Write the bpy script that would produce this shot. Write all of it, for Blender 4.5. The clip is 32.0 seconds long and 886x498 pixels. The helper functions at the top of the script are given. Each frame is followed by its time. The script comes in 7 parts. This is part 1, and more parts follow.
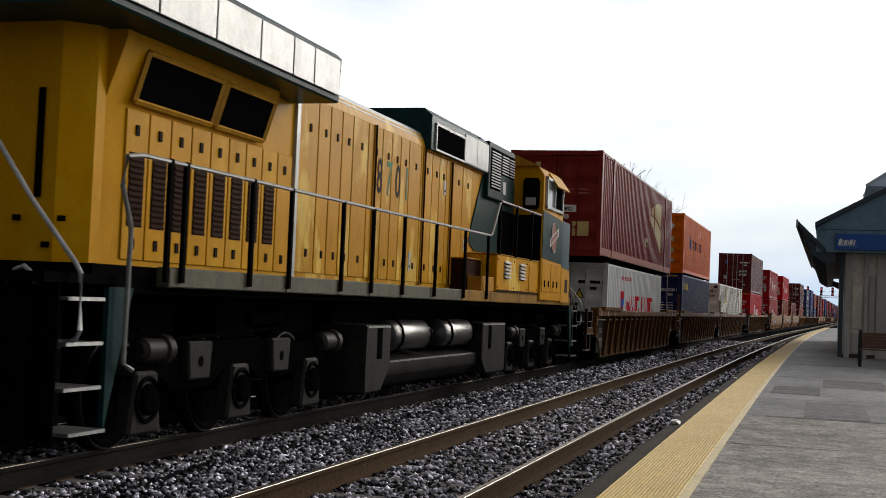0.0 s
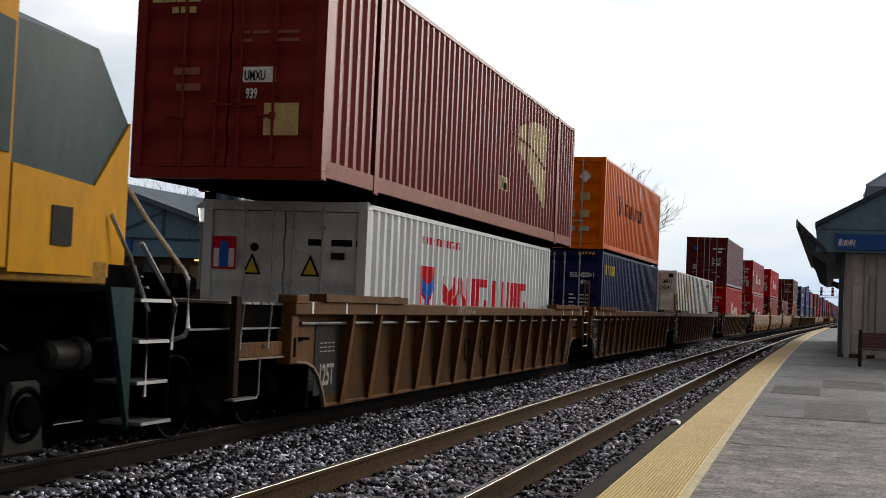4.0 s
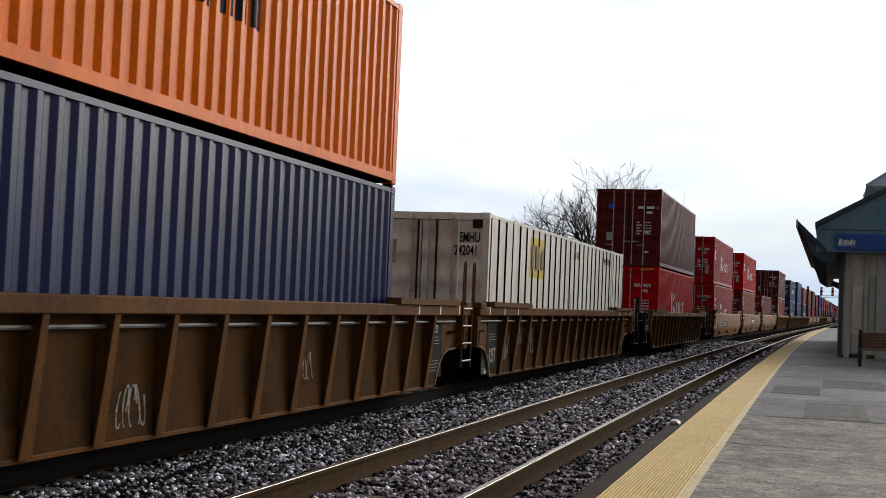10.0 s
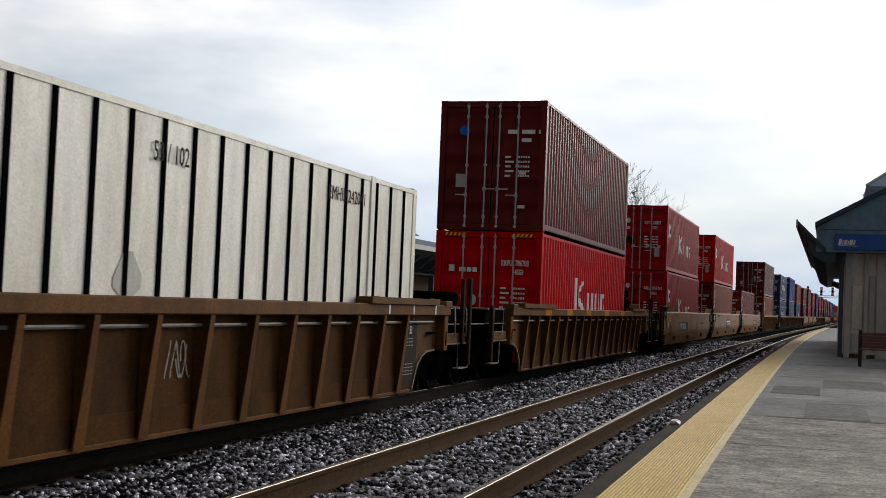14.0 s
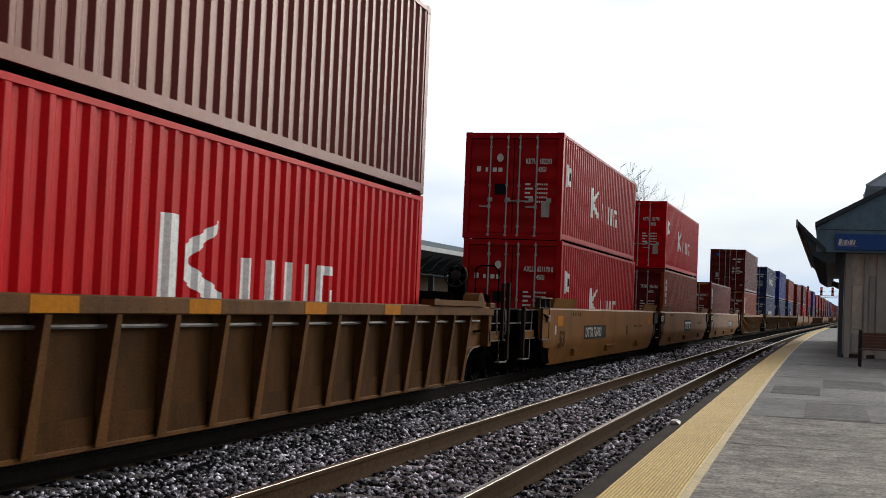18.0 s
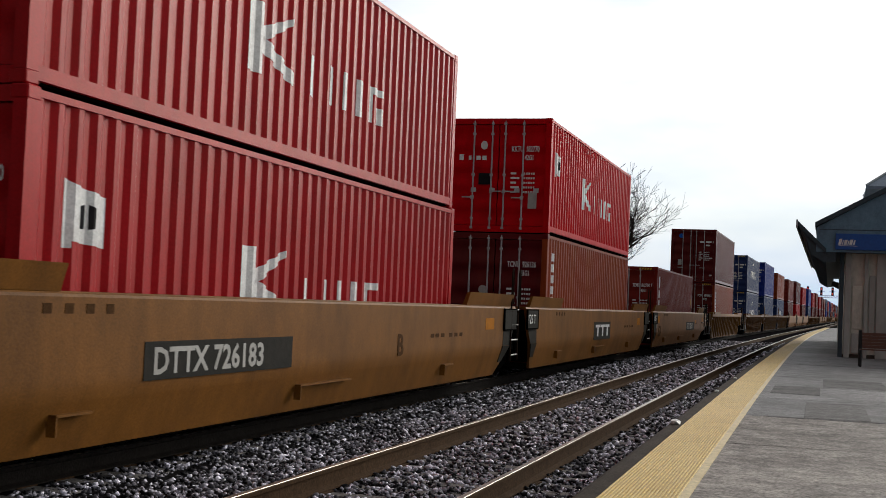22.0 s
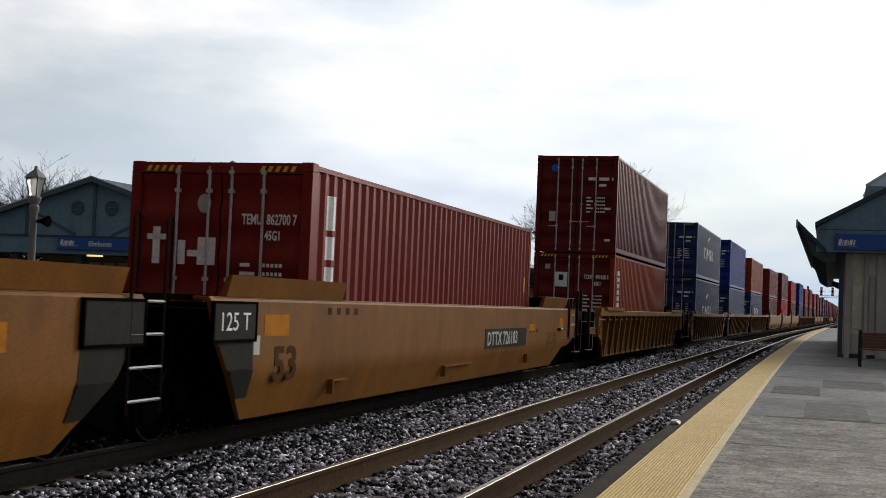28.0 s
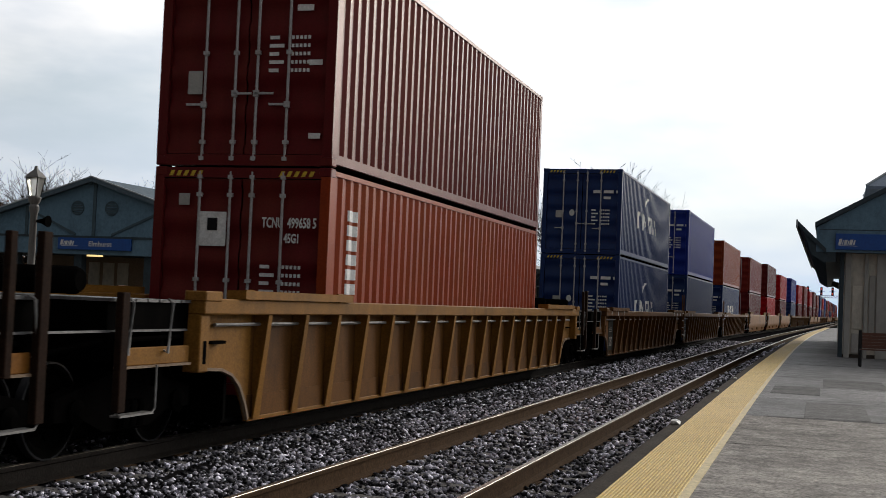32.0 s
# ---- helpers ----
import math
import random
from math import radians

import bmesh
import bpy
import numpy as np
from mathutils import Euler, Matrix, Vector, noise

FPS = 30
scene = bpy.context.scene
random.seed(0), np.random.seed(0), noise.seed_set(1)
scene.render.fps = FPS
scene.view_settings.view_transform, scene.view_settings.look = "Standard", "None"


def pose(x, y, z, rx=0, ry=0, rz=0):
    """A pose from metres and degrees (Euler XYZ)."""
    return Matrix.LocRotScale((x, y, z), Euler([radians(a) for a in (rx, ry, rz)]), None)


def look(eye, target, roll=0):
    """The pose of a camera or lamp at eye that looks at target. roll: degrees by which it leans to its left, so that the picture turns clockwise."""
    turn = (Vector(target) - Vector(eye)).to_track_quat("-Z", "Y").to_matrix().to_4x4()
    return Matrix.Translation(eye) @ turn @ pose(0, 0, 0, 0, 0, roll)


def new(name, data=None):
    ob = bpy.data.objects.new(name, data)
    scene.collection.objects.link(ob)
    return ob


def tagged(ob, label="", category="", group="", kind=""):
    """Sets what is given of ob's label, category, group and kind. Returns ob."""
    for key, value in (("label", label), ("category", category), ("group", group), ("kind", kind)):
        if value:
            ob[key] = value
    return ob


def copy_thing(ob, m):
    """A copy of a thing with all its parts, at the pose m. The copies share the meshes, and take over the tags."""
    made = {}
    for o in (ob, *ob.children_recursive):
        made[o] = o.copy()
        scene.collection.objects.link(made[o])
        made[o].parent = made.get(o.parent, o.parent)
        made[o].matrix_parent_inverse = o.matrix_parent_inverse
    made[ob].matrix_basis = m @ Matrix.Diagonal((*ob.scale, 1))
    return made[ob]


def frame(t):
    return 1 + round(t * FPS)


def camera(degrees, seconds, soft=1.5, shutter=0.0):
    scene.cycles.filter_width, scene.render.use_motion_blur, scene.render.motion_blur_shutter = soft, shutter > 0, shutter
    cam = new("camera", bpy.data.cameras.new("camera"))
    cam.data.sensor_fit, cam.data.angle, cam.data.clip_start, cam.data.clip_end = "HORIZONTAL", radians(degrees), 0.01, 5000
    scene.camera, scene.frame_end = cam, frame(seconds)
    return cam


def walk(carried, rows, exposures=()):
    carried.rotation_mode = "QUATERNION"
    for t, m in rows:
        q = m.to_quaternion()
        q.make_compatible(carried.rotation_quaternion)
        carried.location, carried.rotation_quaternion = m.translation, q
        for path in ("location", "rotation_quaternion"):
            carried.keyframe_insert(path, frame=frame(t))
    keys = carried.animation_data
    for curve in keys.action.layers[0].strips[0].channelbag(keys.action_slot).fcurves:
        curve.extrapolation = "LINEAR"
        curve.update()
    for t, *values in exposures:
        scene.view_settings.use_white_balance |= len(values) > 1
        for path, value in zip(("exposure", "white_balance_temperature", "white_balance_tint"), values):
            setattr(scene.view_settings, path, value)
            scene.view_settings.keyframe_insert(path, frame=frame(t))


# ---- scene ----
# ---- camera ----
# World: x to the platform side, y along the line, z up from the rail tops; the camera stands over the origin.
CURVE = 0.0002855           # curvature of the line, bending to the right
BEND_END = 115.0            # where the curve runs out into a straight
TRAIN_LAT = -7.046          # centre line of the train's track
NEAR_LAT = -3.309           # centre line of the empty track

yaw, pitch = radians(16.12), radians(2.326)
eye = (0.0, 0.0, 1.496)
view = look(eye, (eye[0] - math.sin(yaw) * math.cos(pitch) * 50, eye[1] + math.cos(yaw) * math.cos(pitch) * 50,
                  eye[2] + math.sin(pitch) * 50), 2.38)
cam = camera(38.08, 32.0, 0.85, 0.15)
walk(cam, [(0.0, view), (32.0, view)], [(0.0, -0.45), (9.0, -0.47), (11.0, -0.47), (13.0, -0.60), (14.5, -0.60), (17.0, -0.46), (25.0, -0.48), (28.0, -0.58), (30.0, -0.58), (32.0, -0.48)])

# ---- light ----
SUN_AZ, SUN_EL = 28, 22     # degrees from the line's heading to its right; height
world = bpy.data.worlds.new("sky")
scene.world = world
world.use_nodes = True
wn, wl = world.node_tree.nodes, world.node_tree.links
wn.clear()


def wnode(kind, **values):
    n = wn.new(kind)
    for key, v in values.items():
        n.inputs[key].default_value = v
    return n


out = wn.new("ShaderNodeOutputWorld")
bg = wnode("ShaderNodeBackground", Strength=1.0)
sky = wn.new("ShaderNodeTexSky")
sky.sky_type, sky.sun_disc = "NISHITA", False
sky.sun_elevation, sky.sun_rotation = radians(SUN_EL), radians(SUN_AZ)
coord = wn.new("ShaderNodeTexCoord")
stretch = wn.new("ShaderNodeMapping")
stretch.inputs["Scale"].default_value = (1.0, 1.0, 3.2)
cloud = wnode("ShaderNodeTexNoise", Scale=2.6, Detail=6.0, Roughness=0.55)
ramp = wn.new("ShaderNodeValToRGB")
ramp.color_ramp.elements[0].position, ramp.color_ramp.elements[1].position = 0.30, 0.56
ramp.color_ramp.elements[0].color, ramp.color_ramp.elements[1].color = (0.35, 0.35, 0.35, 1), (1, 1, 1, 1)
soft = wnode("ShaderNodeTexNoise", Scale=4.2, Detail=6.0)
soft_ramp = wn.new("ShaderNodeValToRGB")
soft_ramp.color_ramp.elements[0].position, soft_ramp.color_ramp.elements[1].position = 0.36, 0.60
shade = wn.new("ShaderNodeMixRGB")
shade.inputs[1].default_value, shade.inputs[2].default_value = (0.92, 0.96, 1.02, 1), (1.24, 1.22, 1.21, 1)
dim = wn.new("ShaderNodeMixRGB")
dim.blend_type = "MULTIPLY"
dim.inputs[0].default_value, dim.inputs[2].default_value = 1.0, (0.11, 0.11, 0.11, 1)
mix = wn.new("ShaderNodeMixRGB")
wl.new(coord.outputs["Generated"], stretch.inputs["Vector"])
wl.new(stretch.outputs["Vector"], cloud.inputs["Vector"])
wl.new(stretch.outputs["Vector"], soft.inputs["Vector"])
wl.new(cloud.outputs["Fac"], ramp.inputs["Fac"])
wl.new(soft.outputs["Fac"], soft_ramp.inputs["Fac"])
wl.new(soft_ramp.outputs["Color"], shade.inputs[0])
wl.new(sky.outputs["Color"], dim.inputs[1])
wl.new(dim.outputs["Color"], mix.inputs[1])
wl.new(shade.outputs["Color"], mix.inputs[2])
wl.new(ramp.outputs["Color"], mix.inputs[0])
# the cloud is brightest round the hidden sun
aim = wn.new("ShaderNodeVectorMath")
aim.operation = "DOT_PRODUCT"
aim.inputs[1].default_value = (math.sin(radians(SUN_AZ)) * math.cos(radians(SUN_EL)), math.cos(radians(SUN_AZ)) * math.cos(radians(SUN_EL)),
                               math.sin(radians(SUN_EL)))


def wmath(kind, a, b):
    n = wn.new("ShaderNodeMath")
    n.operation = kind
    for i, v in enumerate((a, b)):
        if isinstance(v, float):
            n.inputs[i].default_value = v
        else:
            wl.new(v, n.inputs[i])
    return n.outputs[0]


wl.new(coord.outputs["Generated"], aim.inputs[0])
near_sun = wmath("POWER", wmath("MULTIPLY_ADD", aim.outputs["Value"], 0.5), 2.0)
near_sun.node.inputs[0].links[0].from_node.inputs[2].default_value = 0.5
ahead = wmath("MINIMUM", wmath("ADD", wmath("MULTIPLY", near_sun, 1.78), 0.24), 1.50)
apart = wn.new("ShaderNodeSeparateXYZ")
wl.new(coord.outputs["Generated"], apart.inputs[0])
height = wmath("MAXIMUM", apart.outputs["Z"], 0.0)
# sky dimmed above the view, added so that upward faces get less light
lid = wmath("SUBTRACT", 1.0, wmath("MULTIPLY", wmath("MINIMUM", wmath("MULTIPLY", wmath("MAXIMUM", wmath("SUBTRACT", height, 0.22), 0.0), 2.2), 1.0), 0.55))
wl.new(wmath("MULTIPLY", ahead, lid), bg.inputs["Strength"])
# thinner cloud with blue showing towards the horizon
low = wmath("MAXIMUM", wmath("SUBTRACT", 1.0, wmath("MULTIPLY", height, 6.5)), 0.0)
thin = wmath("MULTIPLY", low, wmath("MULTIPLY", wmath("SUBTRACT", 1.05, soft.outputs["Fac"]), 1.5))
thin.node.use_clamp = True
tint = wn.new("ShaderNodeMixRGB")
tint.inputs[2].default_value = (0.46, 0.60, 0.78, 1)
wl.new(thin, tint.inputs[0])
wl.new(mix.outputs["Color"], tint.inputs[1])
wl.new(tint.outputs["Color"], bg.inputs["Color"])
wl.new(bg.outputs["Background"], out.inputs["Surface"])

sun_data = bpy.data.lights.new("sun", "SUN")
sun_data.energy, sun_data.angle, sun_data.color = 2.6, radians(32), (1.0, 0.95, 0.87)
sun = new("sun", sun_data)
sun.matrix_world = look((30, 20, 40), (30 - math.sin(radians(SUN_AZ)) * math.cos(radians(SUN_EL)) * 10,
                                      20 - math.cos(radians(SUN_AZ)) * math.cos(radians(SUN_EL)) * 10,
                                      40 - math.sin(radians(SUN_EL)) * 10))

# ---- materials ----
def material(name, colour, rough=0.55, metal=0.0, dirt=(0.05, 0.04, 0.03), amount=0.35, scale=1.5, streak=0.0, grain=0.06,
             bump=0.15, fine=45.0, vary=0.0, spec=0.5, mid=0.12, peel=False, sheen=(1, 1, 1)):
    """Paint, metal, stone or wood: a base colour, stains at a large scale (drawn out downwards by streak), grain and relief at a small one."""
    m = bpy.data.materials.new(name)
    m.use_nodes = True
    n, l = m.node_tree.nodes, m.node_tree.links
    b = n["Principled BSDF"]
    tc = n.new("ShaderNodeTexCoord")
    info = n.new("ShaderNodeObjectInfo")
    shift = n.new("ShaderNodeVectorMath")
    shift.operation = "MULTIPLY_ADD"
    shift.inputs[1].default_value = (1, 1, 1)
    offset = n.new("ShaderNodeMath")
    offset.operation = "MULTIPLY"
    offset.inputs[1].default_value = 37.0
    l.new(info.outputs["Random"], offset.inputs[0])
    l.new(tc.outputs["Object"], shift.inputs[0])
    l.new(offset.outputs[0], shift.inputs[2])
    mp = n.new("ShaderNodeMapping")
    mp.inputs["Scale"].default_value = (1, 1, 1 - 0.85 * streak)
    l.new(shift.outputs[0], mp.inputs["Vector"])
    big = n.new("ShaderNodeTexNoise")
    big.inputs["Scale"].default_value, big.inputs["Detail"].default_value, big.inputs["Roughness"].default_value = scale, 6, 0.62
    l.new(mp.outputs[0], big.inputs["Vector"])
    small = n.new("ShaderNodeTexNoise")
    small.inputs["Scale"].default_value, small.inputs["Detail"].default_value = fine, 4
    l.new(shift.outputs[0], small.inputs["Vector"])
    ramp_ = n.new("ShaderNodeValToRGB")
    ramp_.color_ramp.elements[0].position, ramp_.color_ramp.elements[1].position = (0.54, 0.60) if peel else (0.46, 0.78)
    ramp_.color_ramp.elements[1].color = (amount, amount, amount, 1)
    ramp_.color_ramp.elements[0].color = (0, 0, 0, 1)
    l.new(big.outputs["Fac"], ramp_.inputs["Fac"])
    stain = n.new("ShaderNodeMixRGB")
    stain.inputs[1].default_value, stain.inputs[2].default_value = (*colour, 1), (*dirt, 1)
    l.new(ramp_.outputs["Color"], stain.inputs[0])
    speck = n.new("ShaderNodeMapRange")
    speck.inputs["From Min"].default_value, speck.inputs["From Max"].default_value = 0.3, 0.7
    speck.inputs["To Min"].default_value, speck.inputs["To Max"].default_value = 1 - grain * 2.2, 1 + grain * 2.2
    l.new(small.outputs["Fac"], speck.inputs["Value"])
    tone = n.new("ShaderNodeMapRange")
    tone.inputs["To Min"].default_value, tone.inputs["To Max"].default_value = 1 - vary, 1 + vary
    l.new(info.outputs["Random"], tone.inputs["Value"])
    middle = n.new("ShaderNodeTexNoise")
    middle.inputs["Scale"].default_value, middle.inputs["Detail"].default_value = scale * 5.5, 5
    l.new(mp.outputs[0], middle.inputs["Vector"])
    patch = n.new("ShaderNodeMapRange")
    patch.inputs["From Min"].default_value, patch.inputs["From Max"].default_value = 0.3, 0.7
    patch.inputs["To Min"].default_value, patch.inputs["To Max"].default_value = 1 - mid, 1 + mid
    l.new(middle.outputs["Fac"], patch.inputs["Value"])
    prod0 = n.new("ShaderNodeMath")
    prod0.operation = "MULTIPLY"
    l.new(speck.outputs[0], prod0.inputs[0])
    l.new(patch.outputs[0], prod0.inputs[1])
    prod = n.new("ShaderNodeMath")
    prod.operation = "MULTIPLY"
    l.new(prod0.outputs[0], prod.inputs[0])
    l.new(tone.outputs[0], prod.inputs[1])
    final = n.new("ShaderNodeVectorMath")
    final.operation = "SCALE"
    l.new(stain.outputs["Color"], final.inputs[0])
    l.new(prod.outputs[0], final.inputs["Scale"])
    l.new(final.outputs[0], b.inputs["Base Color"])
    rr = n.new("ShaderNodeMapRange")
    rr.inputs["To Min"].default_value, rr.inputs["To Max"].default_value = max(0.03, rough - 0.05), min(1, rough + 0.05)
    l.new(big.outputs["Fac"], rr.inputs["Value"])
    l.new(rr.outputs[0], b.inputs["Roughness"])
    b.inputs["Metallic"].default_value = metal
    b.inputs["Specular IOR Level"].default_value = spec
    b.inputs["Specular Tint"].default_value = (*sheen, 1)
    if bump:
        bp = n.new("ShaderNodeBump")
        bp.inputs["Strength"].default_value, bp.inputs["Distance"].default_value = bump, 0.01
        l.new(small.outputs["Fac"], bp.inputs["Height"])
        l.new(bp.outputs[0], b.inputs["Normal"])
    return m


def glow(name, colour, strength):
    m = bpy.data.materials.new(name)
    m.use_nodes = True
    b = m.node_tree.nodes["Principled BSDF"]
    b.inputs["Base Color"].default_value = (*colour, 1)
    b.inputs["Emission Color"].default_value, b.inputs["Emission Strength"].default_value = (*colour, 1), strength
    return m


def glass_like(name, tint, rough=0.06):
    m = bpy.data.materials.new(name)
    m.use_nodes = True
    b = m.node_tree.nodes["Principled BSDF"]
    b.inputs["Base Color"].default_value, b.inputs["Roughness"].default_value = (*tint, 1), rough
    b.inputs["Transmission Weight"].default_value, b.inputs["IOR"].default_value = 0.85, 1.45
    return m


RUST = (0.10, 0.045, 0.02)
GRIME = (0.006, 0.0055, 0.005)
M = {
    "yellow": material("locomotive_yellow", (0.52, 0.245, 0.001), 0.42, 0, (0.62, 0.36, 0.02), 0.30, 0.9, 0.5, 0.04, 0.08, 60, 0.05, spec=0.04, mid=0.08, peel=True, sheen=(1, 0.85, 0.45)),
    "yellow_peel": material("peeling_yellow", (0.50, 0.232, 0.001), 0.40, 0, (0.72, 0.47, 0.09), 0.85, 1.3, 0.72, 0.05, 0.10, 60, 0.06, spec=0.05, mid=0.10, peel=True, sheen=(1, 0.85, 0.45)),
    "intake": material("dark_brown_intake", (0.028, 0.010, 0.004), 0.7, 0, (0.010, 0.005, 0.003), 0.6, 4.0, 0.4, 0.12, spec=0.02),
    "grimy_yellow": material("grimy_yellow_sill", (0.26, 0.13, 0.015), 0.6, 0, (0.040, 0.026, 0.014), 0.95, 2.2, 0.2, 0.14, spec=0.05),
    "rail_steel": material("scuffed_handrail_steel", (0.22, 0.21, 0.19), 0.45, 0.3, (0.06, 0.05, 0.04), 0.6, 5.0),
    # darker copy of the rusty rail: the train's shade is in the colour
    "rail_shade": material("shade_dark_rail", (0.020, 0.017, 0.015), 0.75, 0.0, (0.010, 0.008, 0.007), 0.7, 5.0, 0, 0.16, 0.3, spec=0.02),
    "rust_streak": material("rust_streaked_yellow", (0.42, 0.20, 0.02), 0.6, 0, (0.16, 0.05, 0.012), 0.9, 6.0, 0.7, 0.1, 0.2, 60, spec=0.05),
    "yellow_cab": material("cab_yellow", (0.52, 0.238, 0.001), 0.5, 0, (0.36, 0.16, 0.006), 0.6, 1.2, 0.5, 0.05, 0.10, 60, 0.04, spec=0.04),
    "yellow_plain": material("yellow_paint", (0.58, 0.29, 0.010), 0.45, 0, (0.20, 0.10, 0.02), 0.5, 2.5, 0.5),
    "sill": material("grimy_olive_sill_paint", (0.085, 0.079, 0.050), 0.55, 0, (0.035, 0.032, 0.022), 0.7, 3.0, 0.2, 0.1, spec=0.1),
    "green": material("dark_green_paint", (0.007, 0.028, 0.027), 0.36, 0, (0.016, 0.042, 0.040), 0.6, 1.2, 0.7, mid=0.25, spec=0.05),
    "roof_grey": material("faded_grey_roof_paint", (0.46, 0.47, 0.44), 0.32, 0, (0.10, 0.10, 0.09), 0.7, 2.0, 0.4),
    # gear colours near black: the deep shade under the train goes into them
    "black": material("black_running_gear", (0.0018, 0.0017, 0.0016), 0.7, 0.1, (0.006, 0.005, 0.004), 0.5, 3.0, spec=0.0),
    "gear": material("near_black_gear", (0.0034, 0.0031, 0.0029), 0.55, 0.0, (0.0015, 0.0014, 0.0013), 0.8, 3.5, 0.2, 0.12, spec=0.0),
    # pale grey stands in for the bright sheen of the deck tops
    "walkway": material("pale_walkway_steel", (0.16, 0.155, 0.155), 0.45, 0.3, (0.03, 0.028, 0.026), 0.8, 4.0, 0.0, 0.12, spec=0.3),
    "wheel_steel": material("blued_wheel_tread", (0.014, 0.014, 0.016), 0.45, 0.2, (0.004, 0.004, 0.004), 0.8, 5.0, 0.0, 0.12, spec=0.2),
    "dark_post": material("rusty_dark_stanchion", (0.022, 0.012, 0.008), 0.65, 0, GRIME, 0.7, 3.5, 0.2, 0.12, spec=0.02),
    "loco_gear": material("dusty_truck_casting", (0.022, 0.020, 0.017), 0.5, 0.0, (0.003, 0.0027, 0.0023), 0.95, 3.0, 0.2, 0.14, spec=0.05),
    "steel": material("dull_steel", (0.42, 0.42, 0.41), 0.36, 0.85, (0.12, 0.10, 0.08), 0.6, 3.0),
    "rail_top": material("polished_rail", (0.42, 0.37, 0.31), 0.30, 1.0, (0.20, 0.16, 0.12), 0.6, 4.0, 0, 0.06, 0.03),
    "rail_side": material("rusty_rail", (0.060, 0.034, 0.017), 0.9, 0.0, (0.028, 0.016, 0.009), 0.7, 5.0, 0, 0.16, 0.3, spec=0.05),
    "white": material("white_paint", (0.66, 0.66, 0.63), 0.48, 0, (0.36, 0.33, 0.27), 0.6, 0.9, 0.8),
    # grey raised to carry the highlights along thin rails and edges
    "grab": material("highlit_iron", (0.20, 0.19, 0.18), 0.5, 0.2, (0.03, 0.025, 0.02), 0.7, 4.0),
    "reservoir": material("grimy_air_tank_steel", (0.105, 0.100, 0.095), 0.30, 0.7, (0.015, 0.014, 0.013), 0.8, 2.0, 0.2),
    "ym_white": material("grey_white_container", (0.64, 0.64, 0.62), 0.40, 0, (0.40, 0.37, 0.32), 0.5, 0.8, 0.8, spec=0.22),
    "emp": material("dirty_white_container", (0.78, 0.76, 0.69), 0.42, 0, (0.44, 0.36, 0.24), 0.6, 0.9, 0.85, spec=0.25),
    # some grime, and a white raised to offset weak light on this end
    "emp_end": material("grimy_lightened_end", (0.86, 0.83, 0.74), 0.52, 0, (0.40, 0.31, 0.22), 0.5, 1.6, 0.8, spec=0.14),
    "mauve": material("faded_maroon_container", (0.165, 0.016, 0.013), 0.36, 0, (0.23, 0.052, 0.030), 0.4, 0.9, 0.7, spec=0.16, sheen=(1, 0.5, 0.4)),
    "light_mauve": material("pale_faded_maroon", (0.27, 0.10, 0.075), 0.52, 0, (0.25, 0.08, 0.06), 0.5, 2.0, spec=0.08),
    "orange": material("orange_container", (0.70, 0.128, 0.001), 0.38, 0, (0.44, 0.07, 0.004), 0.5, 0.9, 0.8, spec=0.12, sheen=(1, 0.55, 0.15)),
    "navy": material("navy_container", (0.003, 0.007, 0.062), 0.34, 0, (0.010, 0.016, 0.050), 0.4, 0.9, 0.8, spec=0.22),
    # second colour carries the tan sheen seen along the maroon sides
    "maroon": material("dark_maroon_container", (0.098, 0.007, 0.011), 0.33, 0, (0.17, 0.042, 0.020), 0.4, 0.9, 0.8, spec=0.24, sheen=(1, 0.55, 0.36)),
    "red": material("red_container", (0.52, 0.002, 0.007), 0.38, 0, (0.28, 0.012, 0.010), 0.5, 0.9, 0.8, spec=0.08, sheen=(1, 0.4, 0.35)),
    "red_dull": material("faded_red_container", (0.38, 0.006, 0.011), 0.36, 0, (0.20, 0.018, 0.014), 0.5, 0.9, 0.8, spec=0.15, sheen=(1, 0.5, 0.4)),
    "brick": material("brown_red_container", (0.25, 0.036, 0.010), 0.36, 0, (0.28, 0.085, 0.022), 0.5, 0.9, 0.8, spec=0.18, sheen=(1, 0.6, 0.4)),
    "blue": material("blue_container", (0.004, 0.022, 0.100), 0.38, 0, (0.02, 0.04, 0.09), 0.4, 0.9, 0.8, spec=0.28),
    "bright_blue": material("royal_blue_container", (0.008, 0.024, 0.23), 0.40, 0, (0.03, 0.05, 0.16), 0.4, 0.9, 0.8, spec=0.18),
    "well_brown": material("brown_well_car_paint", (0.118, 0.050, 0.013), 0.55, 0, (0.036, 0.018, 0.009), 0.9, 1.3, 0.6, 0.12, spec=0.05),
    "rim_edge": material("pale_brown_edge", (0.20, 0.135, 0.085), 0.5, 0, (0.07, 0.04, 0.02), 0.7, 4.0, 0.0, 0.12, spec=0.2),
    # darker than the ribs: shade of the recessed bays is in this brown
    "well_dark": material("darker_brown_plate", (0.066, 0.030, 0.010), 0.66, 0, (0.020, 0.012, 0.007), 0.9, 1.4, 0.6, 0.12, spec=0.02),
    "well_tan": material("tan_yellow_well_car_paint", (0.215, 0.098, 0.018), 0.52, 0, (0.12, 0.06, 0.02), 0.8, 1.3, 0.6, 0.10, spec=0.07),
    "ttx_tan": material("smooth_tan_well_car_paint", (0.185, 0.075, 0.013), 0.52, 0, (0.085, 0.036, 0.008), 0.85, 0.8, 0.55, 0.08, spec=0.07),
    "grey_plate": material("grey_plate", (0.024, 0.023, 0.020), 0.6, 0, (0.040, 0.035, 0.028), 0.7, 2.0, spec=0.03),
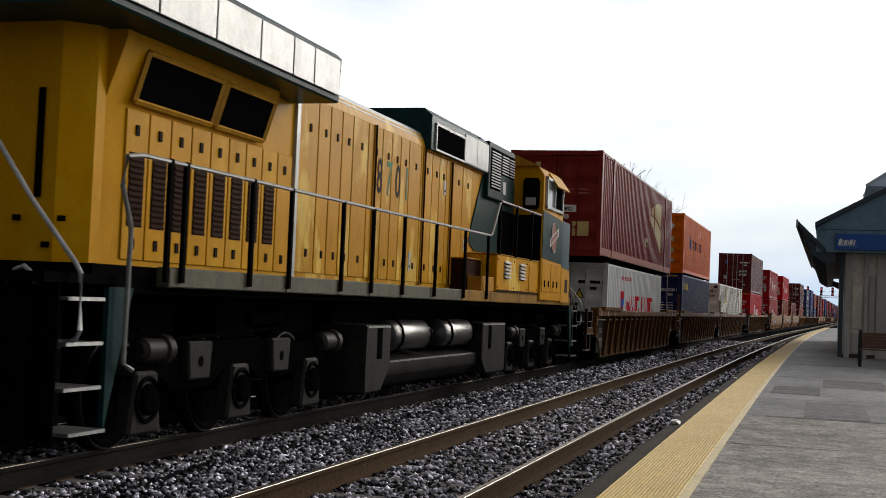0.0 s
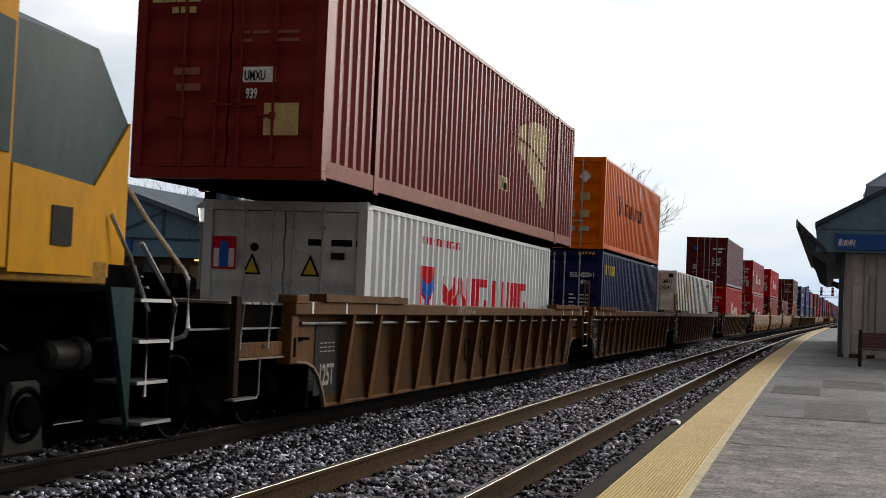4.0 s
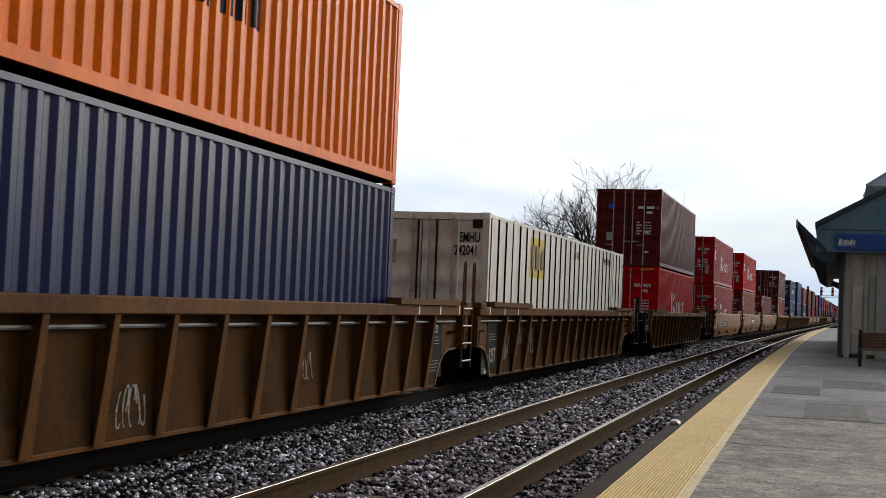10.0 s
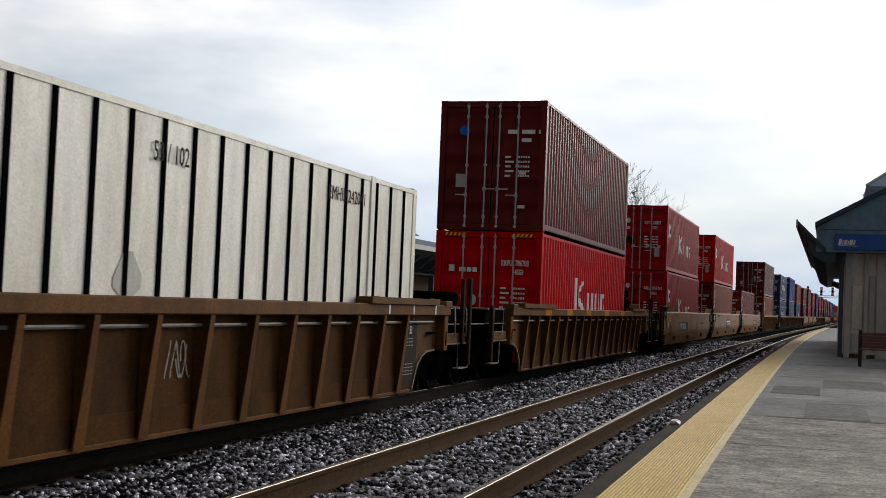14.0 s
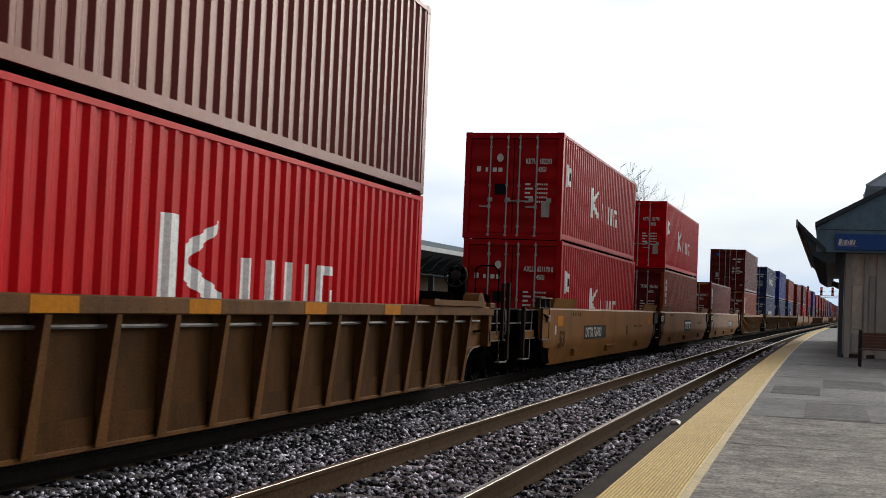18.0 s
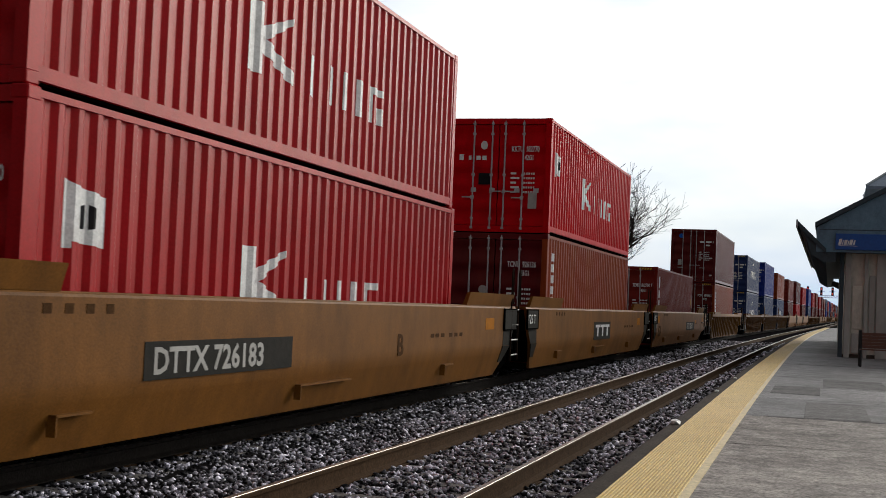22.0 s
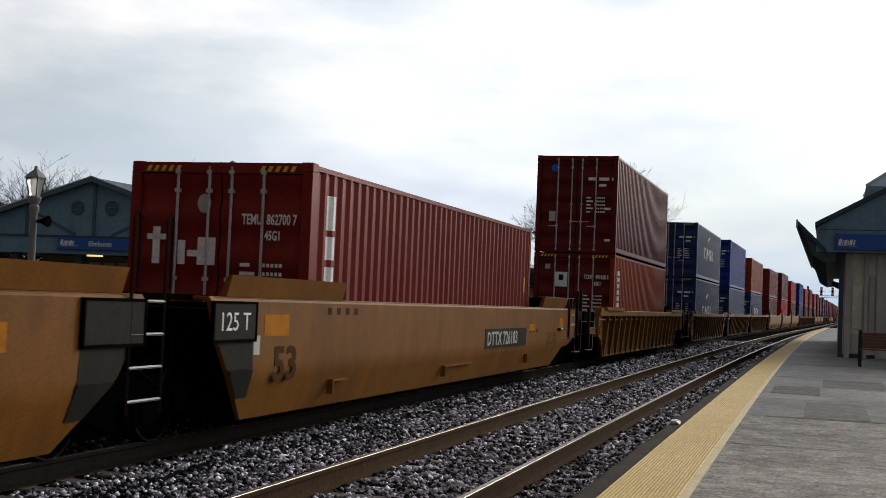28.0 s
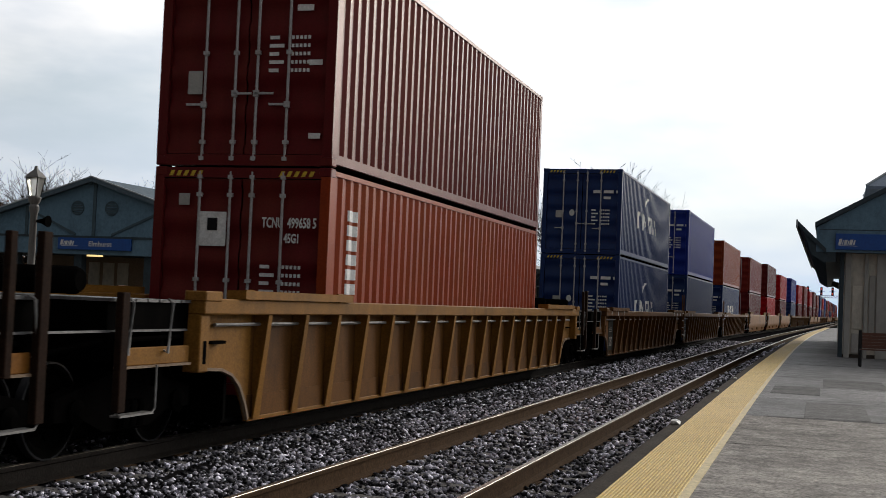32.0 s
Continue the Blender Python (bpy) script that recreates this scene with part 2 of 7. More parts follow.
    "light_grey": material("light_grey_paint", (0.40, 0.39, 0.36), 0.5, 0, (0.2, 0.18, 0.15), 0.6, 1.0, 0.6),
    "rod": material("galvanised_rod", (0.44, 0.43, 0.43), 0.45, 0.0, (0.22, 0.17, 0.13), 0.6, 5.0, spec=0.4),
    "ink_white": material("white_lettering", (0.74, 0.74, 0.72), 0.5, 0, (0.4, 0.36, 0.33), 0.5, 3.0),
    "ink_red": material("red_lettering", (0.62, 0.006, 0.020), 0.55, 0, (0.45, 0.03, 0.03), 0.3, 3.0, spec=0.10),
    "ink_blue": material("blue_lettering", (0.01, 0.12, 0.55), 0.5, spec=0.15),
    "ink_yellow": material("yellow_lettering", (0.62, 0.43, 0.02), 0.48, 0, (0.3, 0.2, 0.05), 0.5, 3.0),
    "ink_gold": material("faded_gold_emblem", (0.50, 0.36, 0.13), 0.48, 0, (0.32, 0.12, 0.08), 0.7, 3.0),
    "ink_dark": material("dark_lettering", (0.012, 0.012, 0.015), 0.6, spec=0.03),
    "ink_grey": material("worn_grey_lettering", (0.085, 0.050, 0.022), 0.6, 0, (0.16, 0.075, 0.022), 0.8, 5.0),
    "ink_faded": material("faded_green_numerals", (0.045, 0.17, 0.09), 0.6, 0, (0.45, 0.26, 0.02), 0.5, 6.0, spec=0.08),
    "ink_orange": material("orange_patch", (0.42, 0.150, 0.004), 0.6, 0, (0.24, 0.10, 0.015), 0.7, 4.0, spec=0.04),
    "chalk": material("white_chalk_scribble", (0.27, 0.245, 0.22), 0.7, 0, (0.2, 0.13, 0.08), 0.7, 8.0),
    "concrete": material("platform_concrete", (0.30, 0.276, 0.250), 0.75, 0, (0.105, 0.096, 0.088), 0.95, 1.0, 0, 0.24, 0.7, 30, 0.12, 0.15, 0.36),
    "patch_concrete": material("dark_patch_concrete", (0.128, 0.124, 0.121), 0.75, 0, (0.055, 0.052, 0.050), 0.95, 1.6, 0, 0.24, 0.7, 30, 0.2, 0.2, 0.36),
    "far_concrete": material("darker_concrete", (0.165, 0.160, 0.158), 0.6, 0, (0.040, 0.038, 0.037), 0.95, 0.9, 0, 0.24, 0.7, 30, 0.24, 0.3, 0.36),
    "edge_concrete": material("dark_concrete_edge", (0.055, 0.044, 0.034), 0.8, 0, (0.028, 0.022, 0.018), 0.8, 2.0, 0, 0.16, 0.4, spec=0.08),
    "tactile": material("yellow_tactile_tile", (0.53, 0.345, 0.065), 0.55, 0, (0.36, 0.225, 0.055), 0.7, 1.2, 0, 0.12, 0.2, 60, 0.06, 0.35),
    "ridge": material("worn_yellow_ridge", (0.67, 0.47, 0.12), 0.55, 0, (0.50, 0.34, 0.10), 0.8, 1.5, 0, 0.12, 0.2, 60, 0, 0.35),
    "tactile_edge": material("worn_pale_yellow_border", (0.70, 0.57, 0.31), 0.6, 0, (0.46, 0.36, 0.19), 0.7, 2.2),
    "ground": material("dry_ground", (0.10, 0.085, 0.06), 0.95, 0, (0.06, 0.06, 0.03), 0.6, 0.25, 0, 0.2, 0.5, 14),
    # bed far darker than its stones: the shade of their gaps as colour
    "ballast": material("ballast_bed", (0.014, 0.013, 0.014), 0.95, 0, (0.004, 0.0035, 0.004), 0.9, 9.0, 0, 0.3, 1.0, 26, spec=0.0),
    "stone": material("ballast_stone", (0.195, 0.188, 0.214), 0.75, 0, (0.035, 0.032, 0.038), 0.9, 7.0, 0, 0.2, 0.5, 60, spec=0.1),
    "tie": material("weathered_timber_tie", (0.165, 0.155, 0.150), 0.85, 0, (0.055, 0.048, 0.042), 0.8, 5.0, 0, 0.22, 0.5, spec=0.1),
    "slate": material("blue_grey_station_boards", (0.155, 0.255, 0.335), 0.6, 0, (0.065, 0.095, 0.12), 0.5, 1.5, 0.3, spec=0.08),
    "slate_roof": material("grey_blue_shingle_roof", (0.115, 0.155, 0.185), 0.55, 0, (0.075, 0.095, 0.115), 0.6, 1.5, 0, 0.12, 0.4, spec=0.06),
    "metal_roof": material("pale_blue_seamed_metal_roof", (0.24, 0.29, 0.36), 0.38, 0.3, (0.16, 0.19, 0.23), 0.5, 2.0, 0.3, spec=0.4),
    "siding_trim": material("blue_grey_trim_boards", (0.085, 0.125, 0.150), 0.6, 0, (0.05, 0.07, 0.08), 0.5, 2.0, 0.3, spec=0.08),
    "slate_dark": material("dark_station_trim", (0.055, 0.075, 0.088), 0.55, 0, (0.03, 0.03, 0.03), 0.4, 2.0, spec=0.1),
    "pale_trim": material("pale_edge_trim", (0.42, 0.45, 0.47), 0.5),
    "sign_blue": material("blue_sign_face", (0.006, 0.075, 0.33), 0.35, 0, (0.01, 0.05, 0.2), 0.3, 2.0, 0, 0.02, 0),
    "brickwork": material("tan_brickwork", (0.30, 0.225, 0.165), 0.8, 0, (0.2, 0.14, 0.1), 0.5, 3.0, 0, 0.12, 0.3, spec=0.1),
    "beige": material("beige_wall_panel", (0.62, 0.58, 0.50), 0.6, 0, (0.30, 0.27, 0.22), 0.6, 1.2, 0.4, spec=0.15),
    "wood": material("red_brown_bench_wood", (0.13, 0.052, 0.032), 0.6, 0, (0.07, 0.03, 0.02), 0.6, 3.0),
    "iron": material("dark_iron", (0.03, 0.03, 0.03), 0.5, 0.4, spec=0.05),
    "post_grey": material("weathered_grey_lamp_post", (0.17, 0.165, 0.155), 0.6, 0, (0.09, 0.085, 0.08), 0.5, 3.0),
    "bark": material("grey_bark", (0.030, 0.024, 0.021), 0.9, 0, (0.015, 0.012, 0.010), 0.6, 5.0, 0, 0.2, 0.4, spec=0.02),
    "dry_leaf": material("dry_brown_leaves", (0.165, 0.085, 0.045), 0.8, 0, (0.08, 0.045, 0.03), 0.7, 1.5, 0, 0.15, 0),
    # lighter and greyer than bark: haze put into the woods' colour
    "far_wood": material("far_bare_woods", (0.10, 0.095, 0.10), 0.95, 0, (0.06, 0.055, 0.055), 0.6, 0.4, spec=0.0),
    "window": glass_like("dark_window_glass", (0.25, 0.28, 0.30)),
    # pane colour made pale grey to carry the sky's brightness
    "bright_window": material("painted_sky_window", (0.30, 0.33, 0.34), 0.08, 0, (0.22, 0.23, 0.23), 0.5, 1.5, 0, 0.02, 0, spec=0.9),
    "lantern": glass_like("frosted_lantern_glass", (0.75, 0.74, 0.68), 0.35),
    # near-black face colour that stands for the shade inside openings
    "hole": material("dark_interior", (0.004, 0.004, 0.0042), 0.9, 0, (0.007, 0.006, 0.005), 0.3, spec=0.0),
    "lamp_glow": glow("warm_ceiling_lamp", (1.0, 0.72, 0.30), 1.6),
    "signal_red": glow("red_signal_light", (1.0, 0.05, 0.03), 3.0),
}


# ---- mesh helpers ----
def link(name, me, mat, parent=None, label=""):
    if mat is not None and not me.materials:
        me.materials.append(M[mat] if isinstance(mat, str) else mat)
    ob = new(name, me)
    if parent is not None:
        ob.parent = parent
    if label:
        ob["label"] = label
    return ob


def part(name, bm, mat, parent=None, label="", bevel=0.0):
    if bevel:
        bmesh.ops.bevel(bm, geom=list(bm.edges), offset=bevel, segments=1, affect="EDGES", clamp_overlap=True)
    bmesh.ops.recalc_face_normals(bm, faces=bm.faces)
    me = bpy.data.meshes.new(name)
    bm.to_mesh(me)
    bm.free()
    me.shade_smooth()
    me.set_sharp_from_angle(angle=radians(32))
    return link(name, me, mat, parent, label)


def again(name, ob, parent, m=None):
    """Another object on the same mesh."""
    o = new(name, ob.data)
    o.parent = parent
    if m is not None:
        o.matrix_basis = m
    return o


def thing(name, label, category, group="", kind=""):
    return tagged(new(name), label, category, group, kind)


def box(x0, x1, y0, y1, z0, z1, bm=None):
    bm = bm or bmesh.new()
    v = [bm.verts.new((x, y, z)) for z in (z0, z1) for y in (y0, y1) for x in (x0, x1)]
    for f in ((0, 2, 3, 1), (4, 5, 7, 6), (0, 1, 5, 4), (2, 6, 7, 3), (0, 4, 6, 2), (1, 3, 7, 5)):
        bm.faces.new([v[i] for i in f])
    return bm


def prism(poly, a0, a1, axis="x", bm=None):
    """A polygon pushed along an axis: (y, z) for x, (x, z) for y, (x, y) for z."""
    bm = bm or bmesh.new()
    place = {"x": lambda a, p: (a, p[0], p[1]), "y": lambda a, p: (p[0], a, p[1]), "z": lambda a, p: (p[0], p[1], a)}[axis]
    r0 = [bm.verts.new(place(a0, p)) for p in poly]
    r1 = [bm.verts.new(place(a1, p)) for p in poly]
    bm.faces.new(r0)
    bm.faces.new(list(reversed(r1)))
    for i in range(len(poly)):
        j = (i + 1) % len(poly)
        bm.faces.new((r0[i], r1[i], r1[j], r0[j]))
    return bm


def tube(pts, r, n=8, bm=None, r1=None):
    """A round bar along points, with closed ends."""
    bm = bm or bmesh.new()
    pts = [Vector(p) for p in pts]
    rings = []
    for i, p in enumerate(pts):
        a, b = pts[max(i - 1, 0)], pts[min(i + 1, len(pts) - 1)]
        q = (b - a).to_track_quat("Z", "Y")
        rad = r if r1 is None else r + (r1 - r) * i / (len(pts) - 1)
        rings.append([bm.verts.new(p + q @ Vector((rad * math.cos(t), rad * math.sin(t), 0)))
                      for t in (2 * math.pi * k / n for k in range(n))])
    for a, b in zip(rings, rings[1:]):
        for i in range(n):
            bm.faces.new((a[i], a[(i + 1) % n], b[(i + 1) % n], b[i]))
    bm.faces.new(list(reversed(rings[0])))
    bm.faces.new(rings[-1])
    return bm


def lathe(profile, axis="z", n=16, at=(0, 0, 0), bm=None):
    """Turns (radius, height) pairs about an axis."""
    bm = bm or bmesh.new()
    rings = []
    for r, h in profile:
        ring = []
        for k in range(n):
            t = 2 * math.pi * k / n
            c, s = r * math.cos(t), r * math.sin(t)
            p = {"z": (c, s, h), "x": (h, c, s), "y": (s, h, c)}[axis]
            ring.append(bm.verts.new((p[0] + at[0], p[1] + at[1], p[2] + at[2])))
        rings.append(ring)
    for a, b in zip(rings, rings[1:]):
        for i in range(n):
            bm.faces.new((a[i], a[(i + 1) % n], b[(i + 1) % n], b[i]))
    bm.faces.new(list(reversed(rings[0])))
    bm.faces.new(rings[-1])
    return bm


def loft(sections, bm=None):
    """Joins closed loops of equally many points, with end caps."""
    bm = bm or bmesh.new()
    rows = [[bm.verts.new(p) for p in s] for s in sections]
    n = len(rows[0])
    for a, b in zip(rows, rows[1:]):
        for i in range(n):
            bm.faces.new((a[i], a[(i + 1) % n], b[(i + 1) % n], b[i]))
    bm.faces.new(list(reversed(rows[0])))
    bm.faces.new(rows[-1])
    return bm


def raw(verts, faces, name="mesh"):
    me = bpy.data.meshes.new(name)
    me.from_pydata(verts, [], faces)
    me.update()
    return me


def words(text, size, mat, parent, m, name="lettering", wide=1.0, thick=0.0):
    """Flat letters in the built-in font, turned into a mesh; m places their lower left corner, reading along local x."""
    cu = bpy.data.curves.new(name, "FONT")
    cu.body, cu.size, cu.extrude, cu.offset = text, size, 0.002, thick
    cu.resolution_u = 2
    ob = bpy.data.objects.new(name, cu)
    me = bpy.data.meshes.new_from_object(ob)
    bpy.data.objects.remove(ob)
    me.transform(m @ Matrix.Diagonal((wide, 1, 1, 1)))
    return link(name, me, mat, parent)


def on_side(y, z, x):
    """Letters on a side that faces +x, read from the platform: their line runs to +y."""
    return Matrix.Translation((x, y, z)) @ Matrix(((0, 0, 1, 0), (1, 0, 0, 0), (0, 1, 0, 0), (0, 0, 0, 1)))


def on_end(x, z, y):
    """Letters on an end that faces -y."""
    return Matrix.Translation((x, y, z)) @ Matrix(((1, 0, 0, 0), (0, 0, -1, 0), (0, 1, 0, 0), (0, 0, 0, 1)))


# ---- the line ----
def along(s, lat=0.0, z=0.0):
    """The pose of a thing s metres along the line, lat metres to the right of the camera's own line."""
    bend = min(s, BEND_END)
    a = CURVE * bend
    x = (1 - math.cos(a)) / CURVE + lat * math.cos(a) + (s - bend) * math.sin(a)
    y = math.sin(a) / CURVE - lat * math.sin(a) + (s - bend) * math.cos(a)
    return Matrix.Translation((x, y, z)) @ Matrix.Rotation(-a, 4, "Z")


def sweep(lat_z, s0, s1, step, closed=True, drift=0.0):
    """A profile of (lat, z) drawn along the line; drift: metres by which it nears the track with each metre."""
    count = max(1, round((s1 - s0) / step))
    verts, faces, n = [], [], len(lat_z)
    for i in range(count + 1):
        at = s0 + (s1 - s0) * i / count
        m = along(at, -drift * (at - 9.0))
        verts += [tuple(m @ Vector((a, 0, b))) for a, b in lat_z]
    for i in range(count):
        for k in range(n if closed else n - 1):
            j = (k + 1) % n
            faces.append((i * n + k, i * n + j, (i + 1) * n + j, (i + 1) * n + k))
    if closed:
        faces += [tuple(range(n)), tuple(reversed(range(count * n, count * n + n)))]
    me = raw(verts, faces)
    bm = bmesh.new()
    bm.from_mesh(me)
    bmesh.ops.recalc_face_normals(bm, faces=bm.faces)
    bm.to_mesh(me)
    bm.free()
    return me


def gone(t):
    """Metres that the train has run after t seconds."""
    return 5.104744 * t - 0.0135526 * t * t + 0.000999496 * t ** 3 - 0.0000118418 * t ** 4


riders, wheels = [], []


def ride(ob, s):
    """Notes a thing of the train, s metres along the line at the start."""
    riders.append((ob, s))
    ob.matrix_basis = along(s, TRAIN_LAT)
    return ob


# ---- containers ----
def corrugation(length, pitch=0.295, depth=0.040):
    """Breaks (y, depth) of a corrugated side, from -length/2 to length/2."""
    count = max(1, int(length / pitch))
    pad = (length - count * pitch) / 2
    rows = [(-length / 2, 0.0)]
    for i in range(count):
        y = -length / 2 + pad + i * pitch
        rows += [(y + pitch * 0.13, 0.0), (y + pitch * 0.37, -depth), (y + pitch * 0.63, -depth), (y + pitch * 0.87, 0.0)]
    rows.append((length / 2, 0.0))
    return rows


def depth_at(rows, y):
    for (a, da), (b, db) in zip(rows, rows[1:]):
        if a <= y <= b:
            return da + (db - da) * (y - a) / max(b - a, 1e-6)
    return 0.0


def side_sheet(rows, x, z0, z1, sign):
    verts, faces = [], []
    for y, dd in rows:
        verts += [(sign * (x + dd), y, z0), (sign * (x + dd), y, z1)]
    for i in range(len(rows) - 1):
        f = (2 * i, 2 * i + 2, 2 * i + 3, 2 * i + 1)
        faces.append(f if sign > 0 else tuple(reversed(f)))
    return raw(verts, faces)


def painted(box_, quads, mat, label="", name="emblem", split=False):
    """Paint that follows the corrugated side: quads (y0, y1, bottom at y0, top at y0, bottom at y1, top at y1)."""
    if split:
        return [painted(box_, [q], mat, label, name) for q in quads]
    rows, x = box_["rows"], box_["x"] + 0.004
    bm = bmesh.new()
    for y0, y1, b0, t0, b1, t1 in quads:
        ys = [y0] + [y for y, _ in rows if y0 < y < y1] + [y1]
        last = None
        for y in ys:
            f = (y - y0) / (y1 - y0)
            xx = x + depth_at(rows, y)
            pair = [bm.verts.new((xx, y, b0 + (b1 - b0) * f)), bm.verts.new((xx, y, t0 + (t1 - t0) * f))]
            if last:
                bm.faces.new((last[0], pair[0], pair[1], last[1]))
            last = pair
    bmesh.ops.remove_doubles(bm, verts=bm.verts, dist=0.0005)
    me = bpy.data.meshes.new(name)
    bm.to_mesh(me)
    bm.free()
    return box_["put"](link(name, me, mat, box_["thing"], label))


def blocks(y0, z0, height, widths, gap, slope=0.0):
    """A row of upright blocks, one for each character of a trade name."""
    quads, y = [], y0
    for w in widths:
        if w > 0:
            quads.append((y, y + w, z0, z0 + height, z0, z0 + height))
        y += abs(w) + gap
    return quads


def strokes(z0, z1, marks, wide):
    """Upright strokes for the characters of a trade name: (start, width, kind); kinds differ only in slant and cross bars."""
    quads = []
    h = z1 - z0
    for y, w, kind in marks:
        if kind == 0:
            quads.append((y, y + min(w, wide), z0, z1, z0, z1))
        elif kind == 1:
            quads += [(y, y + w * 0.48, z0 + h * 0.55, z1, z0 + h * 0.22, z0 + h * 0.58), (y + w * 0.52, y + w, z0 + h * 0.22, z0 + h * 0.58, z0 + h * 0.55, z1)]
        elif kind == 2:
            quads += [(y, y + w * 0.48, z0, z0 + h * 0.40, z0 + h * 0.60, z1), (y + w * 0.52, y + w, z0 + h * 0.60, z1, z0, z0 + h * 0.40)]
        elif kind == 3:
            quads += [(y, y + wide, z0, z1, z0, z1), (y + w - wide, y + w, z0, z1, z0, z1)]
        else:
            quads += [(y, y + wide, z0, z1, z0, z1), (y + wide, y + w, z1 - h * 0.20, z1, z1 - h * 0.20, z1), (y + w - wide, y + w, z0, z0 + h * 0.48, z0, z0 + h * 0.48)]
    return quads


def container(s, z, paint, length=12.192, height=2.896, width=2.438, end_paint=None, detail=2, label="", smooth=False,
              rail=0.165, rail_paint=None, rod_paint="rod", lat=0.0, group="containers on the train"):
    """A freight container; its doors face back along the line to the camera. detail 2: seen close; 1: seen far."""
    end_paint = end_paint or paint
    ob = ride(thing("shipping_container", label, "container", group), s)
    w, h, L = width / 2, height, length / 2
    dz = z
    inner = length - 0.30
    rows = [(-inner / 2, 0.0), (inner / 2, 0.0)] if smooth else corrugation(inner)
    shift = Matrix.Translation((lat, 0, dz))

    def put(o):
        o.matrix_basis = shift
        return o

    box_ = {"thing": ob, "rows": rows, "x": w - 0.012, "put": put, "dz": dz, "L": L, "w": w, "h": h}
    for sign in (1, -1):
        put(link("side_panel", side_sheet(rows, w - 0.012, rail - 0.005, h - 0.08, sign), paint, ob))
        put(part("bottom_rail", box(sign * (w - 0.07), sign * w, -L + 0.15, L - 0.15, 0.045, rail), rail_paint or paint, ob))
        put(part("top_rail", box(sign * (w - 0.06), sign * w, -L + 0.15, L - 0.15, h - 0.085, h - 0.025), paint, ob))
    put(part("roof", box(-w + 0.03, w - 0.03, -L + 0.03, L - 0.03, h - 0.06, h - 0.035), paint, ob))
    put(part("underside", box(-w + 0.05, w - 0.05, -L + 0.03, L - 0.03, 0.02, 0.12), "gear", ob))
    put(part("front_wall", box(-w + 0.07, w - 0.07, L - 0.07, L - 0.03, 0.1, h - 0.06), paint, ob))
    post = None
    for sx in (1, -1):
        for sy in (1, -1):
            put(part("corner_post", box(sx * (w - 0.13), sx * w, sy * (L - 0.16), sy * L, 0.115, h - 0.115), paint if sy > 0 or sx > 0 else end_paint, ob))
            if detail > 1:
                for zz in (0.0, h - 0.118):
                    c = box(sx * (w - 0.165), sx * (w + 0.003), sy * (L - 0.178), sy * (L + 0.003), zz, zz + 0.118)
                    put(part("corner_casting", c, end_paint, ob, "", 0.012))
    if z > 2:
        for sx in (1, -1):
            for sy in (1, -1):
                yy = sy * (min(L, 6.096) - 0.09)
                put(part("twist_lock", box(sx * (w - 0.15), sx * (w - 0.03), yy - 0.06, yy + 0.06, -0.13 if length > 13 else -0.05, 0.01), "gear", ob))
    y = -L
    put(part("door_header", box(-w + 0.13, w - 0.13, y, y + 0.1, h - 0.14, h - 0.01), end_paint, ob))
    put(part("door_sill", box(-w + 0.13, w - 0.13, y, y + 0.1, 0.0, 0.14), end_paint, ob))
    for sx in (-1, 1):
        # a door leaf with pressed recesses
        z0, z1 = 0.15, h - 0.15
        prof = [(z0, 0.0)]
        n = 5
        for i in range(n):
            a = z0 + (z1 - z0) * (i + 0.18) / n
            b = z0 + (z1 - z0) * (i + 0.82) / n
            prof += [(a, 0.0), (a + 0.05, 0.03), (b - 0.05, 0.03), (b, 0.0)]
        prof.append((z1, 0.0))
        xa, xb = (sx * 0.012, sx * (w - 0.14)) if sx > 0 else (sx * (w - 0.14), sx * 0.012)
        poly = [(y + 0.035 + dd, zz) for zz, dd in prof] + [(y + 0.09, z1), (y + 0.09, z0)]
        door = put(part("door", prism(poly, xa, xb), end_paint, ob))
        for k, fx in enumerate((0.13, 0.53)):
            x = xa + (xb - xa) * (fx if sx > 0 else 1 - fx)
            rod = tube([(x, y + 0.012, 0.06), (x, y + 0.012, h - 0.06)], 0.019, 6)
            if detail > 1:
                for zz in (0.09, 0.30, h / 2, h - 0.36, h - 0.13):
                    box(x - 0.032, x + 0.032, y - 0.012, y + 0.04, zz - 0.025, zz + 0.025, rod)
            part("lock_rod", rod, rod_paint, door)
            if detail > 1:
                hz = 0.92 if k == 0 else 0.78
                bar = box(x - 0.02, x + 0.24 * (1 if k == 0 else -1), y - 0.02, y + 0.005, hz - 0.014, hz + 0.014)
                box(x - 0.035, x + 0.035, y - 0.02, y + 0.02, hz - 0.04, hz + 0.04, bar)
                part("door_handle", bar, rod_paint, door)
    return box_


def end_bars(box_, spec, mat="ink_white"):
    """Small unreadable lines on the doors: (x, z, width, height) each."""
    bm = bmesh.new()
    y = -box_["L"] + 0.028
    for x, z, bw, bh in spec:
        box(x, x + bw, y - 0.004, y, z, z + bh, bm)
    o = part("small_print", bm, mat, box_["thing"])
    o["kind"] = "stuff"
    return box_["put"](o)


def end_text(box_, text, x, z, size, mat="ink_white"):
    o = words(text, size, mat, box_["thing"], on_end(x, z, -box_["L"] + 0.026), wide=0.58, thick=0.004)
    return box_["put"](o)


def plate_lines(box_, x, z, rows=5):
    """The block of weights on a right-hand door leaf."""
    spec = []
    for i in range(rows):
        spec += [(x, z - 0.105 * i, 0.20 if i % 2 else 0.13, 0.045)] + [(x + 0.30 + 0.055 * q, z - 0.105 * i, 0.035, 0.045) for q in range(5)]
    end_bars(box_, spec)


def hazard(box_):
    y, h, w = -box_["L"] - 0.004, box_["h"], box_["w"]
    bm = bmesh.new()
